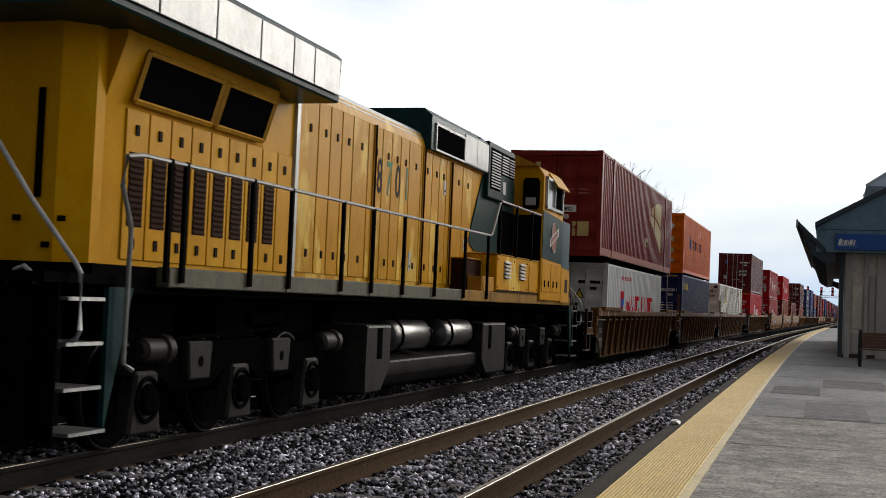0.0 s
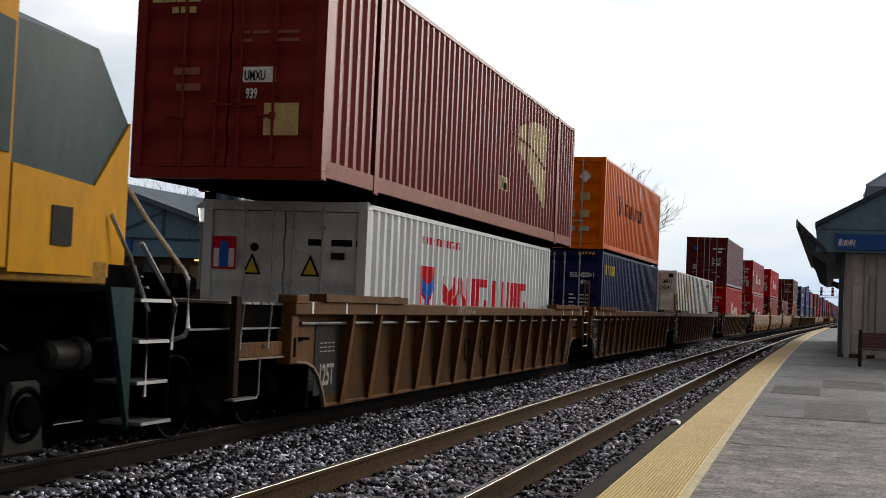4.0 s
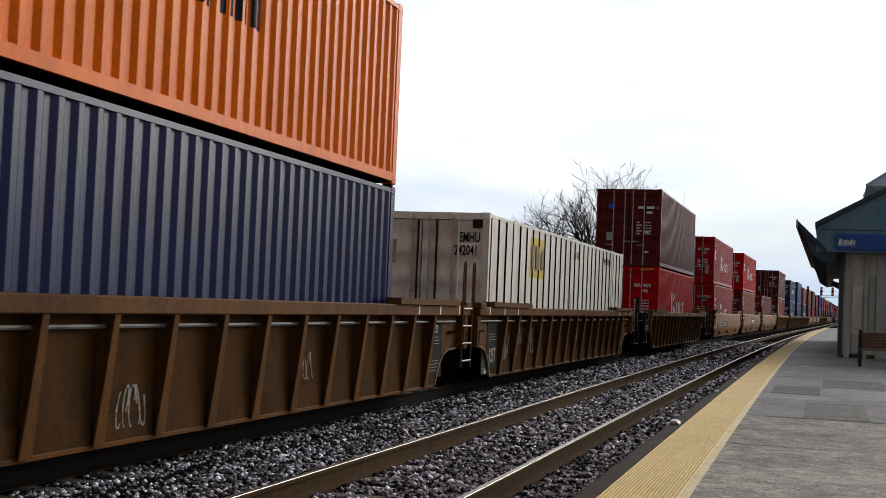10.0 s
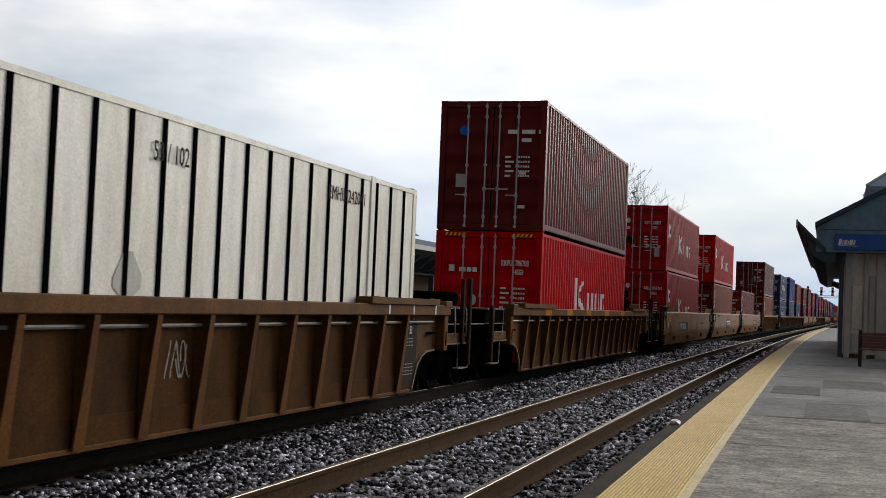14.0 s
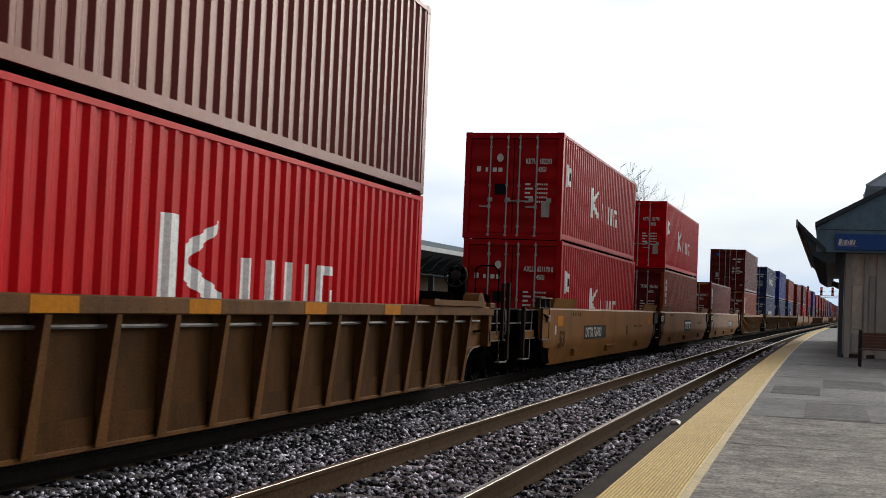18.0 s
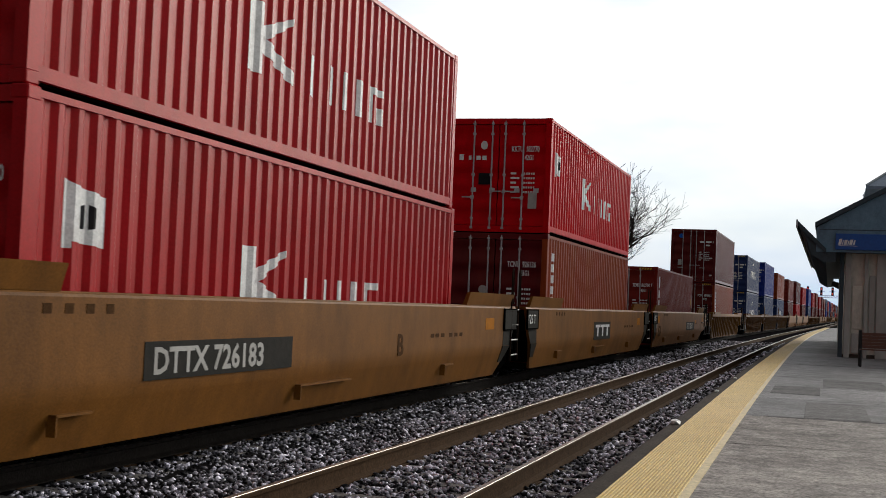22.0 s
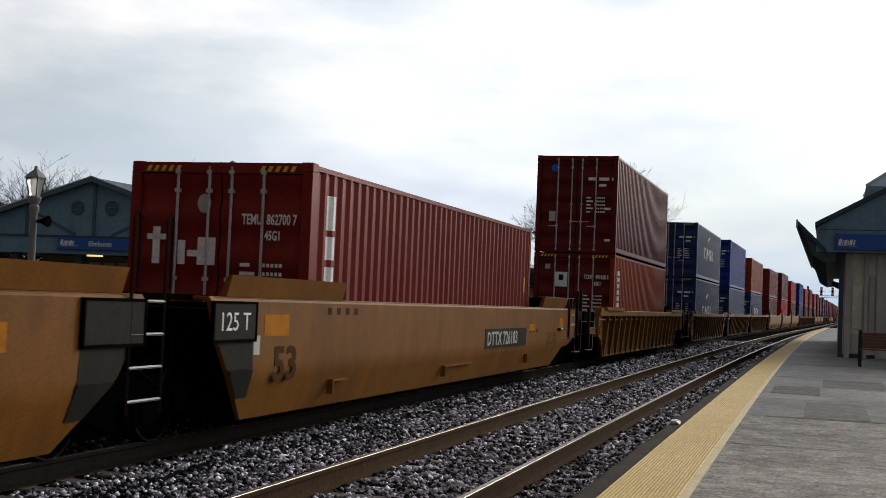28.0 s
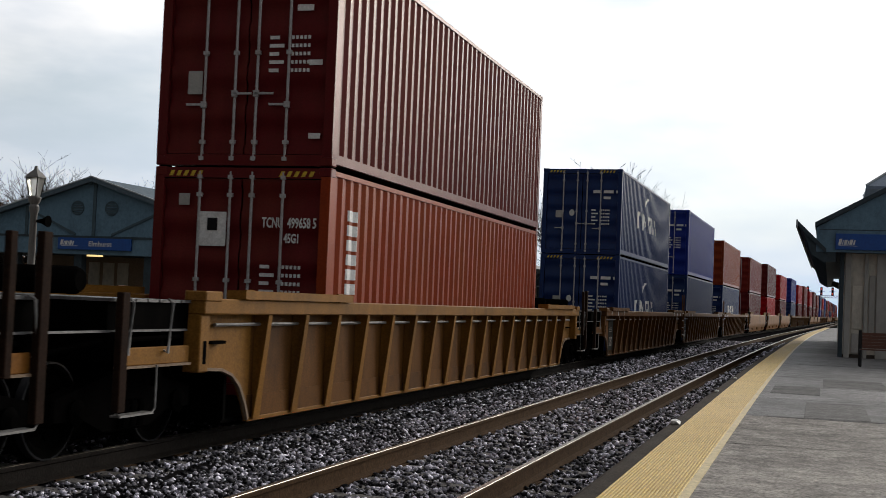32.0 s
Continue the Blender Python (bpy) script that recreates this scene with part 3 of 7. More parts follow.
    for x0 in (-w + 0.2, w - 0.7):
        for i in range(5):
            a = x0 + i * 0.1
            prism([(a, h - 0.12), (a + 0.05, h - 0.12), (a + 0.085, h - 0.05), (a + 0.035, h - 0.05)], y, y + 0.004, "y", bm)
    o = part("hazard_stripes", bm, "ink_yellow", box_["thing"])
    o["kind"] = "stuff"
    box_["put"](o)


def sticker(box_, x, z, w, h, mat, name="sticker", shape="box", y=None):
    y = -box_["L"] + 0.022 if y is None else y
    if shape == "box":
        bm = box(x, x + w, y - 0.006, y, z, z + h)
    elif shape == "triangle":
        bm = prism([(x, z), (x + w, z), (x + w / 2, z + h)], y - 0.006, y, "y")
    elif shape == "diamond":
        bm = prism([(x, z + h / 2), (x + w / 2, z), (x + w, z + h / 2), (x + w / 2, z + h)], y - 0.006, y, "y")
    else:
        bm = prism([(x + w / 2 + w / 2 * math.cos(t), z + h / 2 + h / 2 * math.sin(t)) for t in
                    (2 * math.pi * i / 16 for i in range(16))], y - 0.006, y, "y")
    return box_["put"](part(name, bm, mat, box_["thing"]))


# ---- well cars ----
def scribble(car, y, z, width, height, seed, mat="chalk", x=1.337, label="chalky scribbled tag"):
    """An unreadable hand-drawn tag on a flat plate: looping strokes inside a box."""
    rng = random.Random(seed)
    bm = bmesh.new()
    n = max(3, round(width / 0.10))
    for i in range(n):
        cy, r = y + width * (i + 0.5) / n, width / n * 0.55
        pts, a, turn = [], rng.uniform(0, 6), rng.choice((-1, 1)) * rng.uniform(3.5, 7.0)
        for k in range(13):
            f = k / 12
            pts.append((cy + r * math.cos(a + turn * f) * (1 - 0.3 * f), z + height * (0.5 + 0.46 * math.sin(a * 1.7 + turn * f * 0.8 + i))))
        for (y0, z0), (y1, z1) in zip(pts, pts[1:]):
            d = Vector((y1 - y0, z1 - z0))
            if d.length < 1e-4:
                continue
            q = Vector((-d.y, d.x)).normalized() * rng.uniform(0.005, 0.011)
            vs = [bm.verts.new((x + 0.0004 * i, *p)) for p in ((y0 + q.x, z0 + q.y), (y1 + q.x, z1 + q.y), (y1 - q.x, z1 - q.y), (y0 - q.x, z0 - q.y))]
            bm.faces.new(vs)
    me = bpy.data.meshes.new("tag")
    bm.to_mesh(me)
    bm.free()
    o = link("scribbled_tag", me, mat, car, label)
    o["kind"] = "stuff"
    return o


WHEEL_R = 0.42


def wheelset(parent, y, r=WHEEL_R):
    """Two flanged wheels on an axle, turning about x."""
    bm = bmesh.new()
    for sx in (-1, 1):
        prof = [(0.05, sx * 0.80), (r - 0.10, sx * 0.79), (r - 0.05, sx * 0.83), (r, sx * 0.825), (r, sx * 0.73),
                (r + 0.026, sx * 0.715), (r + 0.026, sx * 0.69), (r - 0.06, sx * 0.69), (r - 0.10, sx * 0.73), (0.05, sx * 0.72)]
        lathe(prof, "x", 24, (0, 0, 0), bm)
        for k in range(5):
            t = 2 * math.pi * k / 5
            c, s = 0.5 * r * math.cos(t), 0.5 * r * math.sin(t)
            box(sx * 0.79, sx * 0.812, c - 0.03, c + 0.03, s - 0.03, s + 0.03, bm)
    lathe([(0.075, -1.0), (0.075, 1.0)], "x", 10, (0, 0, 0), bm)
    o = part("wheelset", bm, "black", parent)
    for sx in (-1, 1):
        ring = lathe([(r - 0.014, sx * 0.829), (r + 0.002, sx * 0.827), (r + 0.002, sx * 0.75), (r - 0.014, sx * 0.748)], "x", 24)
        bmesh.ops.delete(ring, geom=[f for f in ring.faces if len(f.verts) > 4], context="FACES_ONLY")
        part("tread", ring, "wheel_steel", o, "blued worn tread")
    o.location = (0, y, r)
    wheels.append((o, (0, y, r), r))
    return o


def freight_truck(car, y):
    """A two-axle truck under a well car."""
    half = 0.89
    core = box(-0.95, 0.95, y - 0.2, y + 0.2, 0.42, 0.70)
    truck = part("truck", core, "gear", car, "dark sprung steel truck")
    for sx in (-1, 1):
        poly = [(y - 1.2, 0.33), (y - 1.2, 0.56), (y - 0.55, 0.66), (y - 0.35, 0.74), (y + 0.35, 0.74), (y + 0.55, 0.66), (y + 1.2, 0.56),
                (y + 1.2, 0.33), (y + 0.72, 0.36), (y + 0.42, 0.20), (y - 0.42, 0.20), (y - 0.72, 0.36)]
        part("side_frame", prism(poly, sx * 0.93, sx * 1.06, "x"), "gear", truck, "", 0.02)
        for k in (-0.14, 0, 0.14):
            part("spring", lathe([(0.05, 0.24), (0.065, 0.30), (0.05, 0.36), (0.065, 0.42), (0.05, 0.48)], "z", 8, (sx * 1.09, y + k, 0)), "gear", truck)
        for a in (-half, half):
            part("bearing_cap", lathe([(0.10, sx * 1.05), (0.12, sx * 1.10), (0.05, sx * 1.15)], "x", 10, (0, y + a, WHEEL_R)), "gear", truck)
    for a in (-0.45, 0.45):
        part("brake_beam", box(-0.85, 0.85, y + a - 0.05, y + a + 0.05, 0.30, 0.42), "black", truck)
    for a in (-half, half):
        wheelset(truck, y + a)
    return truck


def ladder(parent, x, y, z0, z1, width=0.42, n=5, mat="gear", rung_mat="grab"):
    lad = part("ladder", tube([(x, y, z0), (x, y, z1)], 0.018, 6), mat, parent)
    part("ladder_rail", tube([(x, y + width, z0), (x, y + width, z1)], 0.018, 6), mat, lad)
    for i in range(n):
        z = z0 + (z1 - z0) * (i + 0.4) / n
        part("rung", tube([(x, y, z), (x, y + width, z)], 0.016, 6), rung_mat, lad)
    return lad


def coupler(parent, y0, y1):
    bm = box(-0.09, 0.09, y0, y1, 0.78, 1.0)
    sy = 1 if y1 > y0 else -1
    box(-0.20, 0.20, y1 - sy * 0.3, y1, 0.72, 1.05, bm)
    part("coupler", bm, "black", parent, "", 0.02)
    bm = tube([(0.45, y0, 0.85), (0.42, (y0 + y1) / 2, 0.45), (0.32, y1, 0.38)], 0.03, 6)
    part("air_hose", bm, "black", parent)


def end_platform(car, y, sy, mat, length=1.45, wheel=False):
    """The deck over a truck at a car's outer end, with its grab irons, steps, brake gear and coupler."""
    ye = y + sy * length

    def span(a, c):
        return min(y + sy * a, y + sy * c), max(y + sy * a, y + sy * c)

    bm = box(-0.38, 0.38, *span(-0.2, length), 0.72, 1.12)
    box(-1.38, 1.38, ye - sy * 0.16, ye, 0.86, 1.12, bm)
    part("end_sill", bm, "black", car, "", 0.015)
    part("deck_beam", box(-1.34, 1.34, *span(0.0, length), 1.13, 1.375), "black", car, "near-black deck beam")
    bm = bmesh.new()
    for i in range(7):
        q0 = length * (i + 0.08) / 7
        box(-1.37, 1.37, *span(q0, q0 + length / 8.2), 1.378, 1.405, bm)
    part("walkway_grating", bm, "walkway", car, "steel walkway grating, deck sheen put into its pale grey")
    for sx in (1, -1):
        part("deck_lip", box(sx * 1.34, sx * 1.365, *span(0.05, length + 0.75), 1.115, 1.135), "walkway", car, "pale deck lip")
        part("step_panel", box(sx * 1.36, sx * 1.40, *span(0.06, length - 0.12), 0.82, 0.98), mat, car, "", 0.01)
        part("panel_lip", box(sx * 1.36, sx * 1.425, *span(0.06, length - 0.10), 0.80, 0.822), "rim_edge", car)
        x = sx * 1.44
        for q in (0.55, 1.25):
            iron = tube([(sx * 1.39, y + sy * q, 0.95), (x, y + sy * q, 0.92), (x, y + sy * (q - 0.06), 1.38), (sx * 1.39, y + sy * (q - 0.06), 1.41)], 0.014, 6)
            part("grab_iron", iron, "grab", car, "bent grab iron, pale for its highlights")
        st = tube([(x, ye - sy * 0.06, 0.86), (x, ye - sy * 0.05, 0.44), (x, ye - sy * 0.10, 0.40), (x, ye - sy * 0.66, 0.40), (x, ye - sy * 0.71, 0.44), (x, ye - sy * 0.71, 0.82)], 0.011, 6)
        stirrup = part("stirrup_step", st, "grab", car)
        part("tread", box(x - 0.09, x + 0.015, *sorted((ye - sy * 0.10, ye - sy * 0.66)), 0.392, 0.412), "grab", stirrup)
        part("stanchion", box(x - 0.035, x + 0.035, *sorted((ye - sy * 0.02, ye - sy * 0.14)), 0.44, 1.90 if sy > 0 else 1.46), "dark_post", car, "rusty dark upright", 0.008)
        if sy > 0:
            part("stanchion", box(x - 0.03, x + 0.03, *sorted((ye - sy * 0.46, ye - sy * 0.55)), 0.80, 1.88), "dark_post", car, "", 0.008)
        for q in (0.30, 0.95):
            part("hanger", box(sx * 1.18, sx * 1.26, *span(q, q + 0.07), 0.60, 1.13), "gear", car)
    bm = lathe([(0.10, -0.55), (0.13, -0.5), (0.13, 0.5), (0.10, 0.55)], "x", 12, (0, y + sy * 0.62, 1.55))
    part("air_reservoir", bm, "gear", car)
    part("train_line_pipe", tube([(1.30, y + sy * 0.1, 1.06), (1.30, y + sy * length, 1.04), (0.9, y + sy * (length + 0.4), 0.9)], 0.025, 6), "gear", car)
    if wheel:
        brake_wheel(car, ye, sy)
    coupler(car, y + sy * 1.0, ye + sy * 0.55)
    freight_truck(car, y + sy * 0.55)


def brake_wheel(car, ye, sy):
    y = ye - sy * 0.32
    bm = tube([(0.45 + 0.22 * math.cos(t), y, 2.0 + 0.22 * math.sin(t)) for t in (2 * math.pi * i / 20 for i in range(21))], 0.017, 6)
    wheel = part("brake_wheel", bm, "iron", car)
    for t in range(7):
        a = 2 * math.pi * t / 7
        part("spoke", tube([(0.45, y, 2.0), (0.45 + 0.21 * math.cos(a), y, 2.0 + 0.21 * math.sin(a))], 0.011, 5), "iron", wheel)
    part("hub", lathe([(0.05, y - 0.04), (0.10, y), (0.10, y + 0.10)], "y", 12, (0.45, 0, 2.0)), "iron", wheel)
    bm = box(0.28, 0.62, y + 0.06, y + 0.26, 1.2, 2.15)
    box(0.62, 0.80, y - 0.02, y + 0.3, 1.2, 1.55, bm)
    part("brake_stand", bm, "black", car, "", 0.03)
    rails = tube([(0.85, y, 1.2), (0.85, y, 2.15), (0.95, y, 2.2), (1.2, y, 2.2), (1.3, y, 2.1), (1.3, y, 1.2)], 0.018, 6)
    part("brake_guard_rail", rails, "gear", car)
    part("brake_drum", lathe([(0.20, 0.78), (0.26, 0.80), (0.26, 1.10), (0.20, 1.12)], "x", 14, (0, y + sy * 0.02 - 0.5, 1.42)), "well_brown", car)


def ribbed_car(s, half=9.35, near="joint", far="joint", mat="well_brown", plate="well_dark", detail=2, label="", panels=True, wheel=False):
    """A well car whose sides are stiffened by upright tapered ribs."""
    car = ride(thing("well_car", label or "weathered brown ribbed steel well car on the rails", "rail car", "well cars of the train"), s)
    na, fa = near == "truck", far == "truck"
    y0, y1 = -half, half
    p0, p1 = y0 + 1.42, y1 - 1.42
    for sx in (1, -1):
        o = part("top_sill", box(sx * 1.325, sx * 1.515, y0, y1, 1.275, 1.43), mat, car, "", 0.012)
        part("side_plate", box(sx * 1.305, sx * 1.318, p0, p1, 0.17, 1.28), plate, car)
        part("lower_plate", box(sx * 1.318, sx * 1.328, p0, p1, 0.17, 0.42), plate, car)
        part("bottom_sill", box(sx * 1.29, sx * 1.345, p0, p1, 0.14, 0.185), mat, car, "", 0.006)
        if detail > 1 or sx > 0:
            part("pipe", tube([(sx * 1.375, y0 + 0.5, 1.17), (sx * 1.375, y1 - 0.5, 1.17)], 0.020, 6), "grab", car, "brake pipe in a highlight-pale grey")
        rib = None
        for i in range(-9, 10):
            yy = i * 1.035
            if not p0 - 0.08 < yy < p1 + 0.08:
                continue
            if rib is None:
                # a web and an outer flange; the flange leans in and widens downwards
                bm = bmesh.new()
                low, mid_, up = (0.17, 1.375, -0.075, 0.095), (0.62, 1.425, -0.055, 0.070), (1.276, 1.497, -0.040, 0.050)
                loft([[(sx * 1.31, -0.012, z), (sx * 1.31, 0.012, z), (sx * (x - 0.01), 0.012, z), (sx * (x - 0.01), -0.012, z)] for z, x, _, _ in (low, mid_, up)], bm)
                loft([[(sx * (x - 0.016), q0, z), (sx * (x - 0.016), q1, z), (sx * x, q1, z), (sx * x, q0, z)] for z, x, q0, q1 in (low, mid_, up)], bm)
                rib = part("rib", bm, mat, car)
                rib.location.y = yy
            else:
                again("rib", rib, car, Matrix.Translation((0, yy, 0)))
        for end, ya, sy in ((near, y0, 1), (far, y1, -1)):
            arch = [(ya + sy * 1.40, 0.16), (ya + sy * 1.30, 0.34), (ya + sy * 1.16, 0.52), (ya + sy * 0.98, 0.64), (ya + sy * 0.75, 0.70), (ya + sy * 0.3, 0.72), (ya, 0.72)]
            part("arch_plate", prism([(ya, 1.28), (ya + sy * 1.45, 1.28), (ya + sy * 1.45, 0.16)] + arch, sx * 1.305, sx * 1.325), mat, car)
            rim = arch[:-1] + [(a + sy * (0.030 if k < 3 else 0.0), c + 0.030) for k, (a, c) in reversed(list(enumerate(arch[:-1])))]
            part("arch_rim", prism(rim, sx * 1.31, sx * 1.36), "rim_edge" if detail > 1 else mat, car)
            post = part("end_post", box(sx * 1.31, sx * 1.475, ya, ya + sy * 0.20, 0.72, 1.276), mat, car, "", 0.012)
            part("post_slot", box(sx * 1.474, sx * 1.477, ya + sy * 0.07, ya + sy * 0.14, 0.80, 1.02), "hole", post)
            part("sill_cap", box(sx * 1.30, sx * 1.53, ya - sy * 0.02, ya + sy * 0.34, 1.40, 1.50), mat, car, "", 0.012)
            part("brake_step", box(sx * 1.326, sx * 1.40, ya + sy * 0.42, ya + sy * 0.72, 0.98, 1.01), "gear", car)
    if detail > 1:
        # grey data panels in the bays beside the arches, reflectors on the sill
        for yy, left in (((-7.74, True), (7.74, False)) if panels else ()):
            panel = part("data_panel", box(1.33, 1.336, yy - 0.40, yy + 0.42, 0.30, 1.20), "grey_plate", car, "dark grey stencilled data panel")
            bars = bmesh.new()
            for k in range(7):
                z = 0.40 + 0.05 * k + (0.22 if k > 3 else 0)
                if left and 0.38 < z < 0.8:
                    continue
                for q in range(4):
                    box(1.336, 1.338, yy - 0.24 + q * 0.13, yy - 0.15 + q * 0.13, z, z + 0.014, bars)
            part("small_print", bars, "chalk", panel)["kind"] = "stuff"
            if left:
                words("125T", 0.36, "chalk", panel, on_side(yy - 0.26, 0.42, 1.3365), wide=0.66, thick=0.008)
            else:
                words("53", 0.16, "ink_white", panel, on_side(yy + 0.05, 1.0, 1.3365), wide=0.8)
        for yy in (-8.7, -7.6, -6.5, 6.3, 7.4, 8.5) if panels else ():
            part("reflector", box(1.515, 1.518, yy - 0.025, yy + 0.025, 1.29, 1.42), "ink_white", car)
    # the hinged container guides on the sills near both ends
    for sx in (1, -1):
        for sy in (1, -1):
            g = box(sx * 1.34, sx * 1.56, sy * (half - 0.8), sy * (half - 3.9), 1.432, 1.52)
            for q in (1.0, 3.6):
                lathe([(0.06, -0.1), (0.06, 0.1)], "y", 8, (sx * 1.5, sy * (half - q), 1.47), g)
            part("container_guide", g, mat, car)
    part("well_floor", box(-1.24, 1.24, y0 + 1.0, y1 - 1.0, 0.15, 0.19), "black", car)
    for end, ya, sy in ((near, y0, -1), (far, y1, 1)):
        part("bulkhead", box(-1.30, 1.30, ya - sy * 0.98, ya - sy * 0.92, 0.19, 1.16), "black", car)
        # added black block that stops light showing through the wheel arches
        part("centre_sill", box(-0.20, 0.20, ya + sy * 0.10, ya - sy * 0.92, 0.45, 1.16), "black", car)
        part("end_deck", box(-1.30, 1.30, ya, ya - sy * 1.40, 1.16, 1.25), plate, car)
        if end == "truck":
            end_platform(car, ya, sy, mat, wheel=wheel and sy > 0)
    return car


def joint(car, y, mat, tall=True):
    """The articulated joint beyond a car's far end: shared truck, ladder and walk plate."""
    freight_truck(car, y)
    rails = "dark_post" if mat == "ttx_tan" else "well_brown"
    part("drawbar", box(-0.3, 0.3, y - 1.3, y + 1.3, 0.72, 1.0), "black", car, "", 0.02)
    part("walk_plate", box(-1.2, 1.2, y - 1.2, y + 1.2, 1.40, 1.46), "gear", car)
    for sx in (1, -1):
        lad = ladder(car, sx * 1.53, y - 0.88, 0.42, 1.56, 0.58, 4, rails)
        for a in (-0.88, -0.30):
            part("grab_rail", tube([(sx * 1.53, y + a, 1.5), (sx * 1.53, y + a, 2.10), (sx * 1.53, y + a + 0.06, 2.16), (sx * 1.53, y + a + 0.10, 2.10), (sx * 1.53, y + a + 0.10, 1.5)], 0.017, 6), rails, lad)
    for sx in (1, -1):
        bm = tube([(sx * 1.40, y + 0.1, 1.2), (sx * 1.40, y + 0.1, 0.5)], 0.02, 6)
        tube([(sx * 1.2, y - 0.5, 0.9), (sx * 1.35, y, 0.6), (sx * 1.2, y + 0.5, 0.9)], 0.025, 6, bm)
        part("brake_pipe", bm, "black", car)


def smooth_car(s, half=9.2, near="joint", far="joint", mat="ttx_tan", detail=2, label=""):
    """A well car with plain folded side sheets and flared guides at its ends."""
    car = ride(thing("well_car", label or "smooth tan steel well car with flared end guides", "rail car", "well cars of the train"), s)
    ext = {-1: 0.28 if near == "truck" else 0.0, 1: 0.42 if far == "truck" else 0.0}
    y0, y1 = -half - ext[-1], half + ext[1]
    cut_joint = (0.0, 0.0, 0.17, 0.35, 0.40, 0.57, 0.60, 1.08)
    cut_truck = (0.0, 0.0, 0.0, 0.02, 0.30, 0.52, 1.15, 1.55)
    cut_far = (0.0, 0.0, 0.0, 0.02, 0.10, 0.60, 1.20, 1.95)
    cuts = {-1: cut_truck if ext[-1] else cut_joint, 1: cut_far if ext[1] else cut_joint}
    end_mat = {-1: "grey_plate" if near == "joint" else mat, 1: "grey_plate" if far == "joint" else mat}
    for sx in (1, -1):
        secs = []
        for k, z in enumerate((1.45, 1.41, 1.02, 0.80, 0.74, 0.60, 0.57, 0.18)):
            x = 1.49 if k == 0 else 1.515 - 0.155 * max(0.0, 0.70 - z) / 0.52
            a, c = y0 + cuts[-1][k], y1 - cuts[1][k]
            secs.append([(sx * x, a, z), (sx * x, c, z), (sx * (x - 0.05), c, z), (sx * (x - 0.05), a, z)])
        part("side_sheet", loft(secs), mat, car)
        part("top_lip", box(sx * 1.26, sx * 1.50, y0 + 0.1, y1 - 0.1, 1.405, 1.452), mat, car, "", 0.01)
        for sy in (1, -1):
            last = ext[sy] and sy > 0
            a, b = sy * (half - (0.60 if last else 1.0 if ext[sy] else 0.35)), sy * (half - (3.15 if last else 3.55))
            poly = [[(sx * 1.50, a, 1.452), (sx * 1.42, a, 1.452), (sx * 1.50, a, 1.66), (sx * 1.56, a, 1.67)],
                    [(sx * 1.50, b, 1.452), (sx * 1.42, b, 1.452), (sx * 1.50, b, 1.66), (sx * 1.56, b, 1.67)]]
            part("flared_guide", loft([[p[0], p[1], p[2], p[3]] for p in poly]), mat, car)
            if ext[sy]:
                # a tall framed plate and a raised guide tray over the truck
                e = half + ext[sy]
                part("end_panel", box(sx * 1.516, sx * 1.548, sy * (e - 0.02), sy * (e - 0.70), 0.80, 1.43), mat, car, "", 0.012)
                fr = bmesh.new()
                for p0, p1, q0, q1 in ((0.0, 0.72, 1.425, 1.45), (0.0, 0.025, 0.79, 1.45), (0.695, 0.72, 0.79, 1.45)):
                    box(sx * 1.516, sx * 1.56, sy * (e - p0), sy * (e - p1), q0, q1, fr)
                part("panel_frame", fr, "grey_plate", car)
                part("panel_lip", box(sx * 1.516, sx * 1.565, sy * e, sy * (e - 0.72), 0.775, 0.79), "grab", car)
                part("tray", box(sx * 1.40, sx * 1.56, sy * (e + (-0.21 if last else 0.22)), sy * (e - (3.5 if last else 0.95)), 1.672 if last else 1.64, 1.686 if last else 1.665), "rim_edge", car, "pale guide tray")
                for q in ((0.22, 0.65, 1.04) if last else (-0.15, 0.42, 0.86)):
                    part("tray_post", box(sx * 1.42, sx * 1.52, sy * (e - q), sy * (e - q - 0.07), 1.44, 1.675 if last else 1.642), "grey_plate", car)
                if last:
                    lab = part("label_frame", box(sx * 1.548, sx * 1.553, e - 0.53, e - 0.08, 1.05, 1.31), "light_grey", car, "small framed label")
                    part("label_field", box(sx * 1.553, sx * 1.556, e - 0.51, e - 0.10, 1.10, 1.29), mat, lab)
                    for k in range(3):
                        part("label_bar", box(sx * 1.556, sx * 1.558, e - 0.44 + 0.10 * k, e - 0.38 + 0.10 * k, 1.13, 1.26), "ink_grey", lab)
                    part("release_rod", tube([(sx * 1.545, e - 1.93, 0.985), (sx * 1.545, e - 1.36, 0.985)], 0.026, 7), "intake", car, "rusty release rod")
                    part("release_band", tube([(sx * 1.545, e - 1.74, 0.985), (sx * 1.545, e - 1.52, 0.985)], 0.029, 7), "light_grey", car)
                    part("seam", box(sx * 1.512, sx * 1.520, e - 1.60, e - 0.70, 0.776, 0.786), "rim_edge", car, "pale seam")
                    part("bolster_cover", prism([(e - 0.55, 0.57), (e - 1.18, 0.57), (e - 1.7, 0.22), (e - 0.75, 0.30)], sx * 1.26, sx * 1.36), "gear", car)
                    continue
                part("lock_box", box(sx * 1.548, sx * 1.60, sy * (e - 0.42), sy * (e - 0.64), 1.14, 1.30), "rim_edge", car, "", 0.015)
                part("lock_lever", tube([(sx * 1.58, sy * (e - 0.05), 1.30), (sx * 1.60, sy * (e - 0.22), 1.24), (sx * 1.59, sy * (e - 0.42), 1.24)], 0.022, 6), "gear", car)
